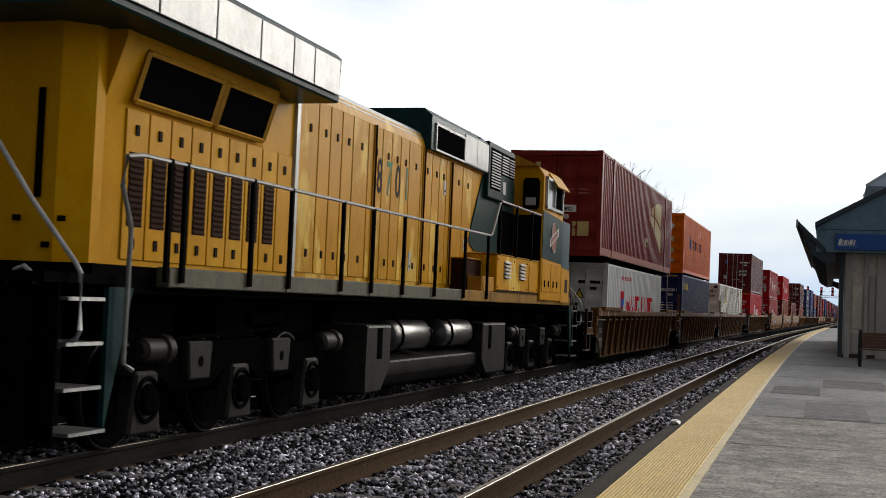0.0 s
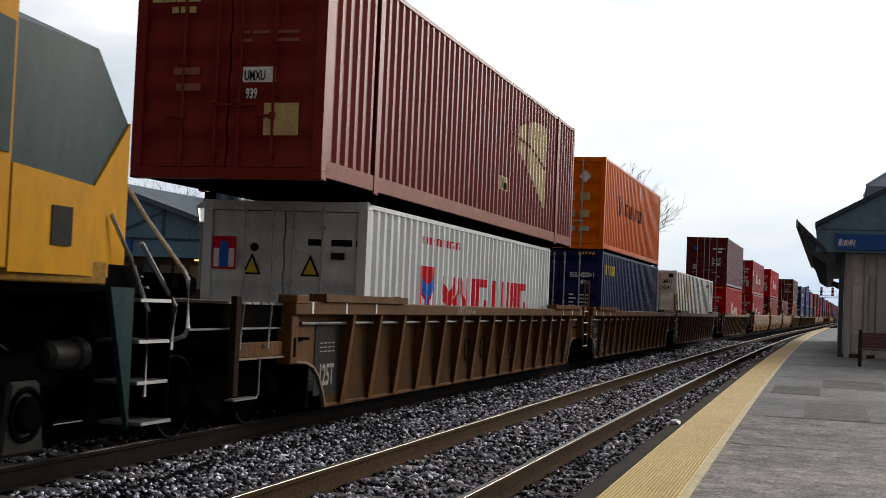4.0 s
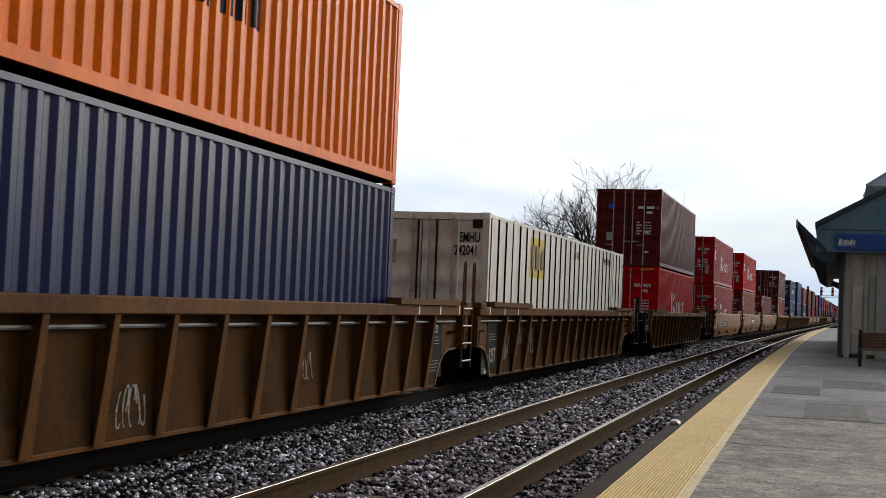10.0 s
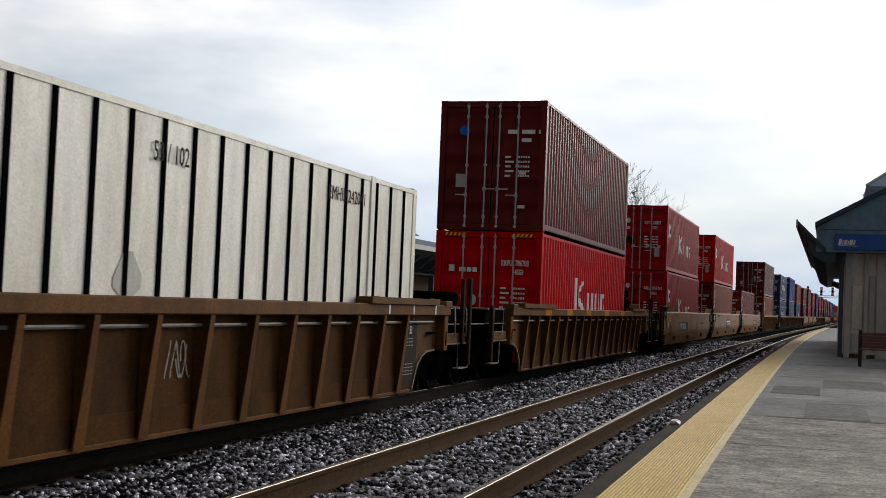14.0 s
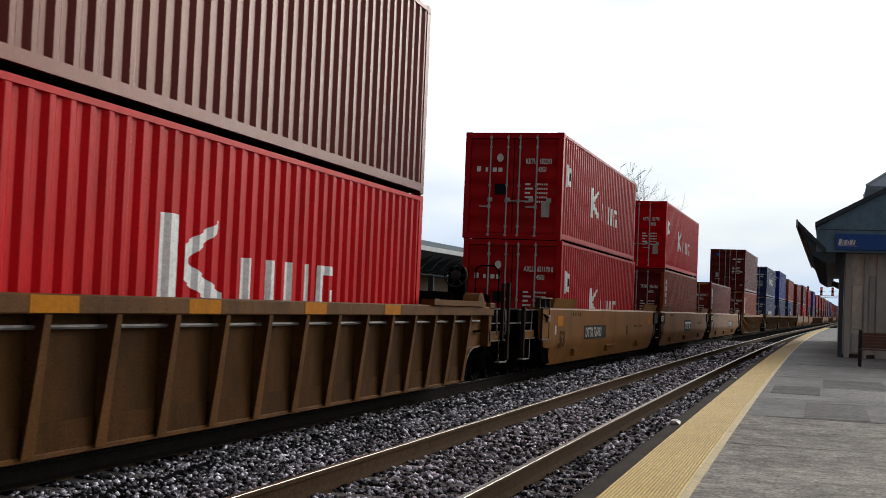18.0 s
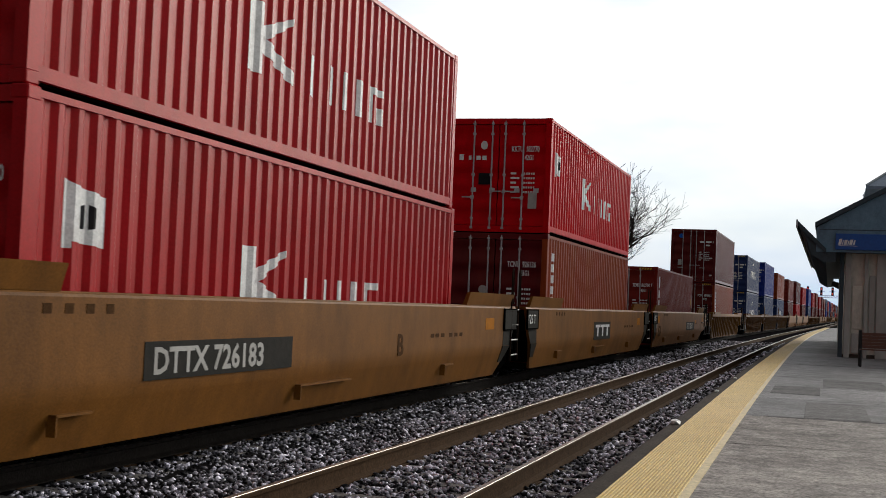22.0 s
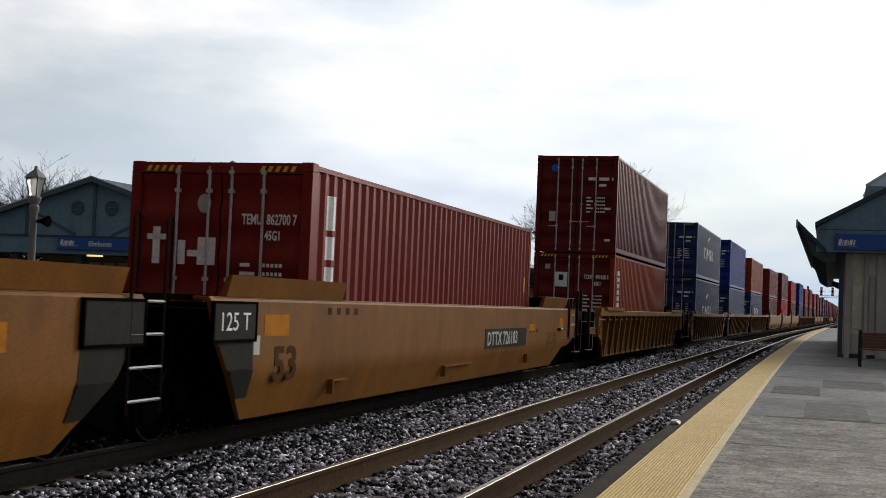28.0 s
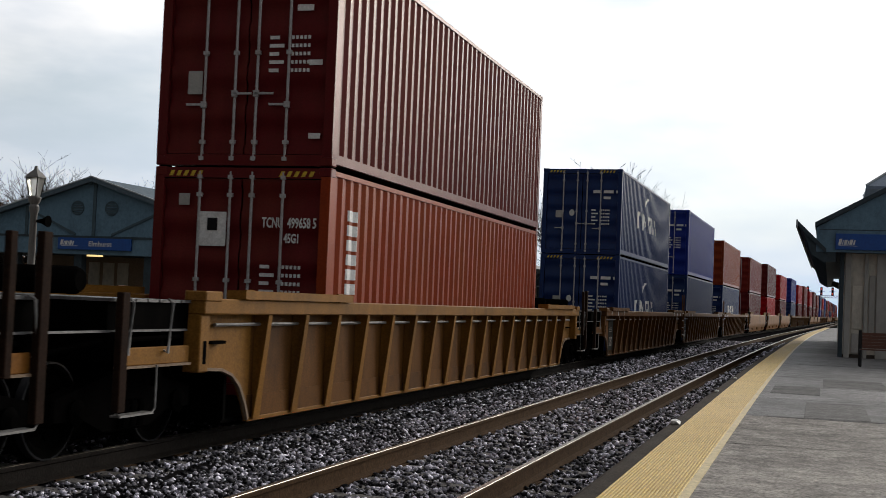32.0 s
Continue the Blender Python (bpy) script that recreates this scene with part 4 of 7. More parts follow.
                part("bolster_cover", prism([(sy * (e - 0.55), 0.57), (sy * (e - 1.18), 0.57), (sy * (e - 1.5), 0.22), (sy * (e - 0.75), 0.30)], sx * 1.28, sx * 1.42), "gear", car)
                continue
            part("end_panel", box(sx * 1.516, sx * 1.545, sy * (half - 0.02), sy * (half - 0.98), 1.02, 1.40), end_mat[sy], car, "", 0.012)
            poly = [(sy * (half - 0.18), 1.02), (sy * (half - 0.97), 1.02), (sy * (half - 1.0), 0.72), (sy * (half - 0.43), 0.72)]
            part("corner_plate", prism(poly, sx * 1.50, sx * 1.519), end_mat[sy], car)
            part("corner_plate", loft([[(sx * (1.528 - dx), sy * (half - c), zz) for dx, c, zz in ((0.0, 0.44, 0.715), (0.0, 1.0, 0.715), (0.085, 1.03, 0.42), (0.085, 0.79, 0.42))],
                                      [(sx * (1.500 - dx), sy * (half - c), zz) for dx, c, zz in ((0.0, 0.44, 0.715), (0.0, 1.0, 0.715), (0.085, 1.03, 0.42), (0.085, 0.79, 0.42))]]), end_mat[sy], car)
            fr = bmesh.new()
            for a, b, c, dd in ((0.0, 1.0, 1.385, 1.41), (0.0, 1.0, 1.005, 1.025), (0.0, 0.03, 1.0, 1.41), (0.97, 1.0, 1.0, 1.41)):
                box(sx * 1.516, sx * 1.553, sy * (half - a), sy * (half - b), c, dd, fr)
            part("panel_frame", fr, "black", car)
        if sx > 0:
            for yy, zz, ww in ((-5.95, 0.33, 0.52), (-1.1, 0.32, 1.65), (4.7, 0.34, 0.5)):
                x = 1.39 + (zz - 0.18) * 0.31
                bm = bmesh.new()
                for a, b, c, dd in ((0, ww, 0.15, 0.17), (0, 0.02, 0, 0.17)):
                    box(x + 0.0, x + 0.085, yy + a, yy + b, zz + c, zz + dd, bm)
                part("jacking_pad", bm, mat, car)
    part("well_floor", box(-1.3, 1.3, y0 + 1.3, y1 - 1.3, 0.15, 0.19), "black", car)
    for end, ya, sy in ((near, y0, -1), (far, y1, 1)):
        part("bulkhead", box(-1.3, 1.3, ya - sy * 1.35, ya - sy * 1.25, 0.3, 1.38), "black", car)
        part("end_deck", box(-1.3, 1.3, ya, ya - sy * 1.25, 1.22, 1.32), "black", car)
        if end == "truck":
            end_platform(car, ya, sy, mat, length=1.35)
    return car


# ---- the locomotive ----
LOCO_S = 20.2


def build_locomotive():
    lo = ride(thing("locomotive", "weathered yellow and green diesel locomotive with peeling paint", "locomotive"), LOCO_S)

    def Y(s):
        return s - LOCO_S

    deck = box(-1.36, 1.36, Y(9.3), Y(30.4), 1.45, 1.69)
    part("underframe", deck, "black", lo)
    for sx in (1, -1):
        s0 = 10.35
        for s1 in (13.0, 15.7, 17.0, 18.4, 20.2, 22.1, 26.0, 29.6):
            part("side_sill", box(sx * 1.36, sx * 1.50, Y(s0 + 0.012), Y(s1 - 0.012), 1.515, 1.70), "sill" if s1 < 22 else "grimy_yellow", lo, "grimy olive side sill" if s1 < 22 else "", 0.012)
            s0 = s1
    # long hood
    prof = [(-0.9, 1.69), (0.9, 1.69), (0.9, 4.02), (0.84, 4.16), (0.66, 4.26), (0.3, 4.31), (-0.3, 4.31), (-0.66, 4.26), (-0.84, 4.16), (-0.9, 4.02)]
    part("engine_hood", prism(prof, Y(14.4), Y(20.0), "y"), "yellow_peel", lo, "yellow hood with peeling sun-faded paint")
    top = [(-0.87, 4.10), (0.87, 4.10), (0.80, 4.215), (0.66, 4.285), (0.3, 4.335), (-0.3, 4.335), (-0.66, 4.285), (-0.80, 4.215)]
    part("hood_roof", prism(top, Y(14.42), Y(19.98), "y"), "roof_grey", lo)
    part("radiator_hood", prism([(-0.92, 1.69), (0.92, 1.69), (0.92, 3.20), (1.11, 3.74), (1.11, 3.95), (-1.11, 3.95), (-1.11, 3.74), (-0.92, 3.20)], Y(10.1), Y(13.45), "y"), "yellow", lo)
    part("radiator_hood", box(-0.92, 0.92, Y(13.46), Y(14.4), 1.69, 3.95), "yellow", lo)
    part("hood_corner", prism([(-0.92, Y(10.1)), (-0.92, Y(9.95)), (-0.7, Y(9.72)), (0.7, Y(9.72)), (0.92, Y(9.95)), (0.92, Y(10.1))], 1.69, 3.86, "z"), "yellow", lo)
    wing = [(-1.50, 3.83), (-1.48, 3.81), (1.48, 3.81), (1.50, 3.83), (1.52, 4.34), (1.45, 4.40), (-1.45, 4.40), (-1.52, 4.34)]
    w = part("radiator_wing", prism(wing, Y(9.05), Y(14.3), "y"), "green", lo, "overhanging grey-green radiator housing")
    for sx in (1, -1):
        s0 = 9.1
        for s1 in (9.9, 11.0, 12.0, 12.85, 13.45, 14.26):
            part("wing_panel", box(sx * 1.516, sx * 1.535, Y(s0), Y(s1 - 0.03), 3.89, 4.31), "roof_grey", w, "", 0.006)
            s0 = s1
        # slanted radiator screens
        for a, b in ((10.5, 12.05), (12.15, 13.35)):
            q = [(sx * 0.95, Y(a), 3.24), (sx * 0.95, Y(b), 3.24), (sx * 1.085, Y(b), 3.685), (sx * 1.085, Y(a), 3.685)]
            n = Vector((sx * 0.95, 0, -0.31)) * 0.03
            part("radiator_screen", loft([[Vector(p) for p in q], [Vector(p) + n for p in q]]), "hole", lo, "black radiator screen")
            bm = bmesh.new()
            ring = [Vector(p) + n for p in q]
            for i in range(4):
                tube([ring[i], ring[(i + 1) % 4]], 0.03, 4, bm)
            part("screen_frame", bm, "yellow_plain", lo)
        # tall doors with louvres
        for i in range(9):
            a = 10.45 + i * 0.43
            part("hood_door", box(sx * 0.92, sx * 0.938, Y(a), Y(a + 0.405), 1.76, 3.16), "yellow", lo, "", 0.006)
            if i != 8:
                lv = bmesh.new()
                box(sx * 0.938, sx * 0.944, Y(a + 0.07), Y(a + 0.34), 2.07, 2.76, lv)
                for k in range(12):
                    z = 2.10 + k * 0.055
                    prism([(sx * 0.944, z), (sx * 0.956, z - 0.02), (sx * 0.956, z - 0.012), (sx * 0.944, z + 0.012)], Y(a + 0.08), Y(a + 0.33), "y", lv)
                part("louvre", lv, "intake", lo, "dark rust-brown louvred air intake")
            lt = box(sx * 0.938, sx * 0.952, Y(a + 0.16), Y(a + 0.22), 1.86, 1.96)
            box(sx * 0.938, sx * 0.952, Y(a + 0.16), Y(a + 0.22), 2.92, 3.02, lt)
            part("door_latch", lt, "dark_post", lo)
        s0 = 14.55
        for k in range(16):
            if s0 > 23.2:
                break
            wd = (0.62, 0.42, 0.42, 0.42, 0.62)[k % 5]
            zt = 3.98 if s0 < 19.7 else 3.92
            part("hood_door", box(sx * 0.90, sx * 0.916, Y(s0), Y(s0 + wd - 0.03), 1.78, zt), "yellow_peel", lo, "", 0.006)
            lt = box(sx * 0.916, sx * 0.93, Y(s0 + wd / 2), Y(s0 + wd / 2 + 0.05), 1.98, 2.08)
            box(sx * 0.916, sx * 0.93, Y(s0 + wd / 2), Y(s0 + wd / 2 + 0.05), 3.55, 3.65, lt)
            part("door_latch", lt, "dark_post", lo)
            s0 += wd
        for a, zt in ((17.29, 3.98), (19.67, 3.96), (21.26, 3.90)):
            part("joint_strip", box(sx * 0.916, sx * 0.934, Y(a - 0.045), Y(a + 0.045), 1.74, zt), "rust_streak", lo, "rust-streaked cover strip", 0.005)
            part("drain_pipe", tube([(sx * 0.945, Y(a), zt), (sx * 0.945, Y(a), 1.76)], 0.014, 6), "dark_post", lo)
        for a, z, hh in ((19.05, 1.95, 0.30), (20.85, 3.30, 0.24), (22.2, 2.42, 0.22)):
            tag = part("notice", box(sx * 0.916, sx * 0.926, Y(a), Y(a + 0.10), z, z + hh), "light_grey", lo, "small pale notice plate")
            part("notice_line", box(sx * 0.926, sx * 0.929, Y(a + 0.02), Y(a + 0.08), z + 0.05, z + 0.09), "ink_dark", tag)
        part("gutter", box(sx * 0.90, sx * 0.945, Y(19.80), Y(23.40), 3.915, 3.945), "rust_streak", lo, "rusted gutter under the housing", 0.006)
        part("hood_joint", box(sx * 0.9, sx * 0.96, Y(14.36), Y(14.46), 1.7, 4.0), "roof_grey", lo)
        if sx > 0:
            for i, (digit, ink) in enumerate((("8", "ink_dark"), ("7", "ink_faded"), ("0", "ink_dark"), ("1", "ink_faded"))):
                words(digit, 0.72, ink, lo, on_side(Y(17.42) + 0.42 * i, 3.03, 0.920), name="numeral", wide=0.72, thick=0.006)
    part("grab_slot", box(0.50, 0.56, Y(9.695), Y(9.72), 2.26, 3.22), "hole", lo)
    for x, z in ((0.3, 2.05), (0.75, 2.05), (0.6, 1.82)):
        part("end_latch", box(x, x + 0.07, Y(9.69), Y(9.72), z, z + 0.05), "black", lo)
    # dynamic brake box and the green section behind the cab
    db = [(-1.0, 3.94), (1.0, 3.94), (1.0, 4.50), (0.86, 4.62), (-0.86, 4.62), (-1.0, 4.50)]
    part("brake_grid_housing", prism(db, Y(19.75), Y(23.45), "y"), "green", lo, "raised grey-green housing with a black grille", 0.01)
    part("rear_hood", box(-0.9, 0.9, Y(20.0), Y(26.0), 1.69, 3.95), "yellow", lo)
    for sx in (1, -1):
        part("grille", box(sx * 1.0, sx * 1.012, Y(20.0), Y(21.7), 3.98, 4.36), "hole", lo, "black grid opening")
        fr = bmesh.new()
        for a, b, c, d in ((19.95, 21.75, 3.95, 3.98), (19.95, 21.75, 4.36, 4.40), (19.95, 20.0, 3.95, 4.4), (21.7, 21.75, 3.95, 4.4)):
            box(sx * 1.0, sx * 1.03, Y(a), Y(b), c, d, fr)
        part("grille_frame", fr, "roof_grey", lo)
        part("housing_panel", box(sx * 1.0, sx * 1.014, Y(21.8), Y(22.60), 3.97, 4.47), "roof_grey", lo, "faded grey panel")
        part("housing_panel", box(sx * 1.0, sx * 1.014, Y(22.62), Y(23.43), 3.97, 4.47), "roof_grey", lo)
        ey = tube([(sx * 0.95, Y(22.9 + 0.09 * math.cos(t)), 4.50 + 0.05 * math.sin(t)) for t in (2 * math.pi * i / 10 for i in range(11))], 0.016, 5)
        part("lifting_eye", ey, "black", lo)
        # flat dark sheets paint the alcove's shade on hood side and cab wall
        part("door_alcove", box(sx * 0.926, sx * 0.94, Y(24.7), Y(26.0), 2.50, 3.36), "hole", lo, "dark sheet standing for the shaded recess before the cab door")
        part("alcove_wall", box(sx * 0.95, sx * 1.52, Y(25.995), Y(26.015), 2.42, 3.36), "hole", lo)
        gp = [(Y(23.45), 3.95), (Y(26.0), 3.95), (Y(26.0), 2.50), (Y(23.0), 2.45), (Y(22.5), 2.60)]
        part("green_panel", prism(gp, sx * 0.905, sx * 0.925), "green", lo, "dark green painted panel")
    part("equipment_box", box(-1.02, 1.02, Y(23.45), Y(25.55), 3.50, 4.57), "green", lo, "", 0.02)
    for sx in (1, -1):
        lv = bmesh.new()
        for k in range(13):
            z = 3.72 + k * 0.055
            box(sx * 1.034, sx * 1.046, Y(23.62), Y(24.30), z, z + 0.022, lv)
            if k > 5:
                box(sx * 1.034, sx * 1.046, Y(24.45), Y(24.98), z, z + 0.022, lv)
                box(sx * 1.034, sx * 1.046, Y(25.08), Y(25.48), z, z + 0.022, lv)
        part("louvre", lv, "roof_grey", lo, "pale louvre slats")
        for a, b, zz in ((23.58, 24.34, 3.68), (24.42, 25.0, 4.02), (25.05, 25.5, 4.02)):
            part("louvre_opening", box(sx * 1.022, sx * 1.032, Y(a), Y(b), zz, 4.46), "hole", lo)
        part("box_panel", box(sx * 1.02, sx * 1.03, Y(24.6), Y(24.82), 3.66, 3.90), "light_grey", lo)
        # raised walkway box in front of the cab
        wb = part("battery_box", box(sx * 0.9, sx * 1.5, Y(22.47), Y(26.03), 1.70, 2.38), "yellow_peel", lo, "yellow battery box with bare peeled patches", 0.015)
        for a in (23.0, 24.25):
            for k in range(5):
                z = 1.97 + k * 0.066
                lv = prism([(sx * 1.5, z + 0.052), (sx * 1.5, z + 0.004), (sx * 1.548, z), (sx * 1.548, z + 0.014)], Y(a), Y(a + 0.44), "y")
                part("louvre", lv, "light_grey", wb, "louvre with paint worn to pale metal")
                part("louvre_gap", box(sx * 1.5, sx * 1.505, Y(a + 0.01), Y(a + 0.43), z - 0.010, z + 0.003), "hole", wb)
        part("ledge", box(sx * 0.93, sx * 1.515, Y(22.44), Y(26.0), 2.382, 2.40), "rust_streak", wb, "rusted top ledge", 0.005)
        part("kick_strip", box(sx * 1.5, sx * 1.512, Y(22.5), Y(26.0), 1.705, 1.75), "intake", wb, "dark rusted lower edge")
        for a in (22.55, 23.8, 24.95, 25.9):
            bt = bmesh.new()
            for z in (1.80, 2.30):
                lathe([(0.016, sx * 1.5), (0.016, sx * 1.512), (0.004, sx * 1.514)], "x", 8, (0, Y(a), z), bt)
            part("bolt_pair", bt, "dark_post", wb)
        part("box_door", box(sx * 1.5, sx * 1.514, Y(25.1), Y(25.75), 1.76, 2.30), "yellow_cab", wb, "", 0.006)
        # dark brown here is the recess's shade on yellow, put into colour
        st = part("step_box", box(sx * 0.9, sx * 1.20, Y(21.5), Y(22.46), 1.70, 2.25), "intake", lo, "step recess beside the battery box, its shade painted dark brown")
        part("step_top", box(sx * 0.9, sx * 1.22, Y(21.48), Y(22.45), 2.252, 2.275), "rust_streak", st, "", 0.005)
        part("low_step", box(sx * 1.2, sx * 1.46, Y(21.55), Y(22.45), 1.70, 1.96), "rust_streak", st, "", 0.01)
    # cab
    cabp = [(-1.55, 1.60), (1.55, 1.60), (1.55, 4.20), (1.42, 4.38), (0.98, 4.56), (-0.98, 4.56), (-1.42, 4.38), (-1.55, 4.20)]
    cab = part("cab", prism(cabp, Y(26.02), Y(28.15), "y"), "yellow_cab", lo, "yellow cab with a dark green band", 0.012)
    part("cab_roof", prism([(-1.44, 4.38), (1.44, 4.38), (0.98, 4.59), (-0.98, 4.59)], Y(25.95), Y(28.25), "y"), "rust_streak", cab)
    for sx in (1, -1):
        rp = [(sx * (1.29 + 0.140 * max(-1, min(1, 1.3 * math.cos(t)))), 3.80 + 0.28 * max(-1, min(1, 1.3 * math.sin(t)))) for t in (2 * math.pi * i / 20 for i in range(20))]
        rim = [(sx * (1.29 + 0.175 * max(-1, min(1, 1.3 * math.cos(t)))), 3.80 + 0.325 * max(-1, min(1, 1.3 * math.sin(t)))) for t in (2 * math.pi * i / 20 for i in range(20))]
        part("window_frame", prism(rim, Y(25.985), Y(26.02), "y"), "black", cab)
        part("rear_window", prism(rp, Y(25.97), Y(25.985), "y"), "hole", cab)
        # painted glint: light grey stands in for sky seen through the cab
        part("lower_pane", box(sx * 1.18, sx * 1.40, Y(25.96), Y(25.968), 3.56, 3.72), "light_grey", cab, "pale strip painted as sky seen through the window")
        x = sx * 1.55
        part("green_band", prism([(Y(26.03), 2.48), (Y(28.1), 2.42), (Y(28.1), 3.36), (Y(27.6), 3.40), (Y(26.03), 3.46)], x, x + sx * 0.012), "green", cab, "dark green band")
        fr = bmesh.new()
        for a, b, c, d in ((26.2, 27.95, 3.52, 3.58), (26.2, 27.95, 4.12, 4.18), (26.2, 26.26, 3.5, 4.2), (27.02, 27.08, 3.5, 4.2), (27.89, 27.95, 3.5, 4.2)):
            box(x, x + sx * 0.05, Y(a), Y(b), c, d, fr)
        part("window_frame", fr, "roof_grey", cab)
        part("side_window", box(x, x + sx * 0.014, Y(26.26), Y(27.02), 3.58, 4.12), "bright_window", cab, "sliding cab side window with sky brightness in its grey")
        part("side_window", box(x, x + sx * 0.014, Y(27.08), Y(27.89), 3.58, 4.12), "hole", cab, "dark cab window")
        part("window_visor", prism([(x - sx * 0.06, 4.28), (x - sx * 0.04, 4.31), (x + sx * 0.17, 4.02), (x + sx * 0.15, 4.0)], Y(26.72), Y(28.0), "y"), "yellow_cab", cab, "hinged yellow sun visor")
        for a, b in ((26.1, 26.95), (27.0, 27.95)):
            part("cab_door_panel", box(x, x + sx * 0.014, Y(a), Y(b), 1.78, 2.40), "yellow_cab", cab, "", 0.006)
            for q in (0.2, 0.6):
                part("panel_latch", box(x + sx * 0.014, x + sx * 0.03, Y(a + q), Y(a + q + 0.05), 1.88, 2.02), "black", cab)
        part("emblem_disc", prism([(Y(27.15) + 0.27 * math.cos(t), 2.95 + 0.30 * math.sin(t)) for t in (2 * math.pi * i / 20 for i in range(20))], x + sx * 0.012, x + sx * 0.018), "light_mauve", cab, "dull red and white round emblem")
        part("emblem_ring", tube([(x + sx * 0.02, Y(27.15) + 0.29 * math.cos(t), 2.95 + 0.32 * math.sin(t)) for t in (2 * math.pi * i / 24 for i in range(25))], 0.012, 4), "light_grey", cab)
        part("emblem_bar", prism([(Y(26.70), 2.72), (Y(27.62), 3.01), (Y(27.62), 3.19), (Y(26.70), 2.90)], x + sx * 0.016, x + sx * 0.024), "light_grey", cab)
        part("emblem_stroke", prism([(Y(26.80), 2.795), (Y(27.52), 3.02), (Y(27.52), 3.12), (Y(26.80), 2.895)], x + sx * 0.024, x + sx * 0.027), "light_mauve", cab)
    # nose: narrows to the front, with a sloping top
    def nose(s, w, lo_z, side_z, top_z):
        return [(-w, Y(s), lo_z), (w, Y(s), lo_z), (w, Y(s), side_z), (w * 0.72, Y(s), top_z), (-w * 0.72, Y(s), top_z), (-w, Y(s), side_z)]
    part("nose", loft([nose(28.15, 1.54, 1.60, 3.40, 3.62), nose(29.3, 1.50, 1.60, 3.40, 3.58), nose(30.35, 1.18, 1.60, 2.95, 3.18)]), "green", lo, "dark green and yellow nose")
    part("nose_base", loft([[(-1.555, Y(28.16), 1.58), (1.555, Y(28.16), 1.58), (1.555, Y(28.16), 2.36), (-1.555, Y(28.16), 2.36)],
                            [(-1.515, Y(29.32), 1.58), (1.515, Y(29.32), 1.58), (1.515, Y(29.32), 2.30), (-1.515, Y(29.32), 2.30)],
                            [(-1.20, Y(30.37), 1.58), (1.20, Y(30.37), 1.58), (1.20, Y(30.37), 2.95), (-1.20, Y(30.37), 2.95)]]), "yellow_cab", lo)
    part("windscreen", loft([[(-1.3, Y(28.16), 3.68), (1.3, Y(28.16), 3.68), (1.25, Y(28.16), 4.28), (-1.25, Y(28.16), 4.28)], [(-1.3, Y(28.5), 3.66), (1.3, Y(28.5), 3.66), (1.22, Y(28.2), 4.28), (-1.22, Y(28.2), 4.28)]]), "window", lo)
    part("builder_plate", box(1.44, 1.545, Y(28.7), Y(28.98), 1.80, 2.1), "grey_plate", lo)
    # fuel tank and air reservoirs
    tk = [(-0.95, 0.22), (0.95, 0.22), (1.30, 0.42), (1.30, 0.62), (0.75, 0.72), (-0.75, 0.72), (-1.30, 0.62), (-1.30, 0.42)]
    # upper part of the tank in black: shade behind the reservoirs put into colour
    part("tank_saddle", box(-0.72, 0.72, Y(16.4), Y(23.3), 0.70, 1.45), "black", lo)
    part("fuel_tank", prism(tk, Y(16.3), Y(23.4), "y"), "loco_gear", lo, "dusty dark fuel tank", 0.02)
    for sx in (1, -1):
        for a, b in ((15.95, 16.95), (22.0, 23.7)):
            poly = [(Y(a), 1.14), (Y(b), 1.14), (Y(b), 0.55), (Y(b - 0.35 if a < 20 else b), 0.24), (Y(a if a < 20 else a + 0.35), 0.24), (Y(a), 0.5)]
            part("tank_box", prism(poly, sx * 0.72, sx * 1.40), "loco_gear", lo, "", 0.02)
            gauge = part("gauge_frame", box(sx * 1.40, sx * 1.412, Y(a + 0.44), Y(a + 0.62), 0.68, 1.10), "gear", lo, "", 0.004)
            part("gauge_slot", box(sx * 1.412, sx * 1.416, Y(a + 0.48), Y(a + 0.58), 0.72, 1.06), "hole", gauge)
            part("corner_weld", box(sx * 1.40, sx * 1.408, Y(a + 0.04), Y(b - 0.04), 1.10, 1.125), "grab", lo)
        for a, b in ((17.45, 19.35), (20.05, 21.9)):
            r = 0.225
            t = lathe([(0.10, Y(a)), (r * 0.85, Y(a + 0.05)), (r, Y(a + 0.13)), (r, Y(b - 0.13)), (r * 0.85, Y(b - 0.05)), (0.10, Y(b))], "y", 20, (sx * 1.10, 0, 0.97))
            res = part("air_reservoir", t, "reservoir", lo, "dull grimy air reservoir")
            for q in (a + 0.25, b - 0.25):
                st = tube([(sx * 1.08 + 0.265 * math.cos(u), Y(q), 0.97 + 0.265 * math.sin(u)) for u in (2 * math.pi * i / 14 for i in range(15))], 0.018, 5)
                tube([(sx * 1.12, Y(q), 1.18), (sx * 1.16, Y(q), 1.46)], 0.025, 5, st)
                part("tank_strap", st, "gear", res)
    # trucks
    for axles in ((10.6, 12.6, 14.6), (25.0, 27.0, 29.0)):
        a0, a2 = axles[0], axles[2]
        tr_ = part("truck", box(-0.9, 0.9, Y(a0 + 0.8), Y(a0 + 1.2), 0.5, 0.8), "loco_gear", lo, "dusty three-axle truck")
        part("bolster", box(-0.9, 0.9, Y(a0 + 2.8), Y(a0 + 3.2), 0.5, 0.8), "loco_gear", tr_)
        for sx in (1, -1):
            poly = [(Y(a0 - 0.55), 0.92), (Y(a0 + 0.2), 0.98), (Y(a0 + 0.55), 0.80), (Y(a0 + 1.2), 1.0), (Y(a0 + 2.6), 1.02), (Y(a0 + 3.0), 0.88), (Y(a2 + 0.45), 0.98), (Y(a2 + 0.7), 0.9),
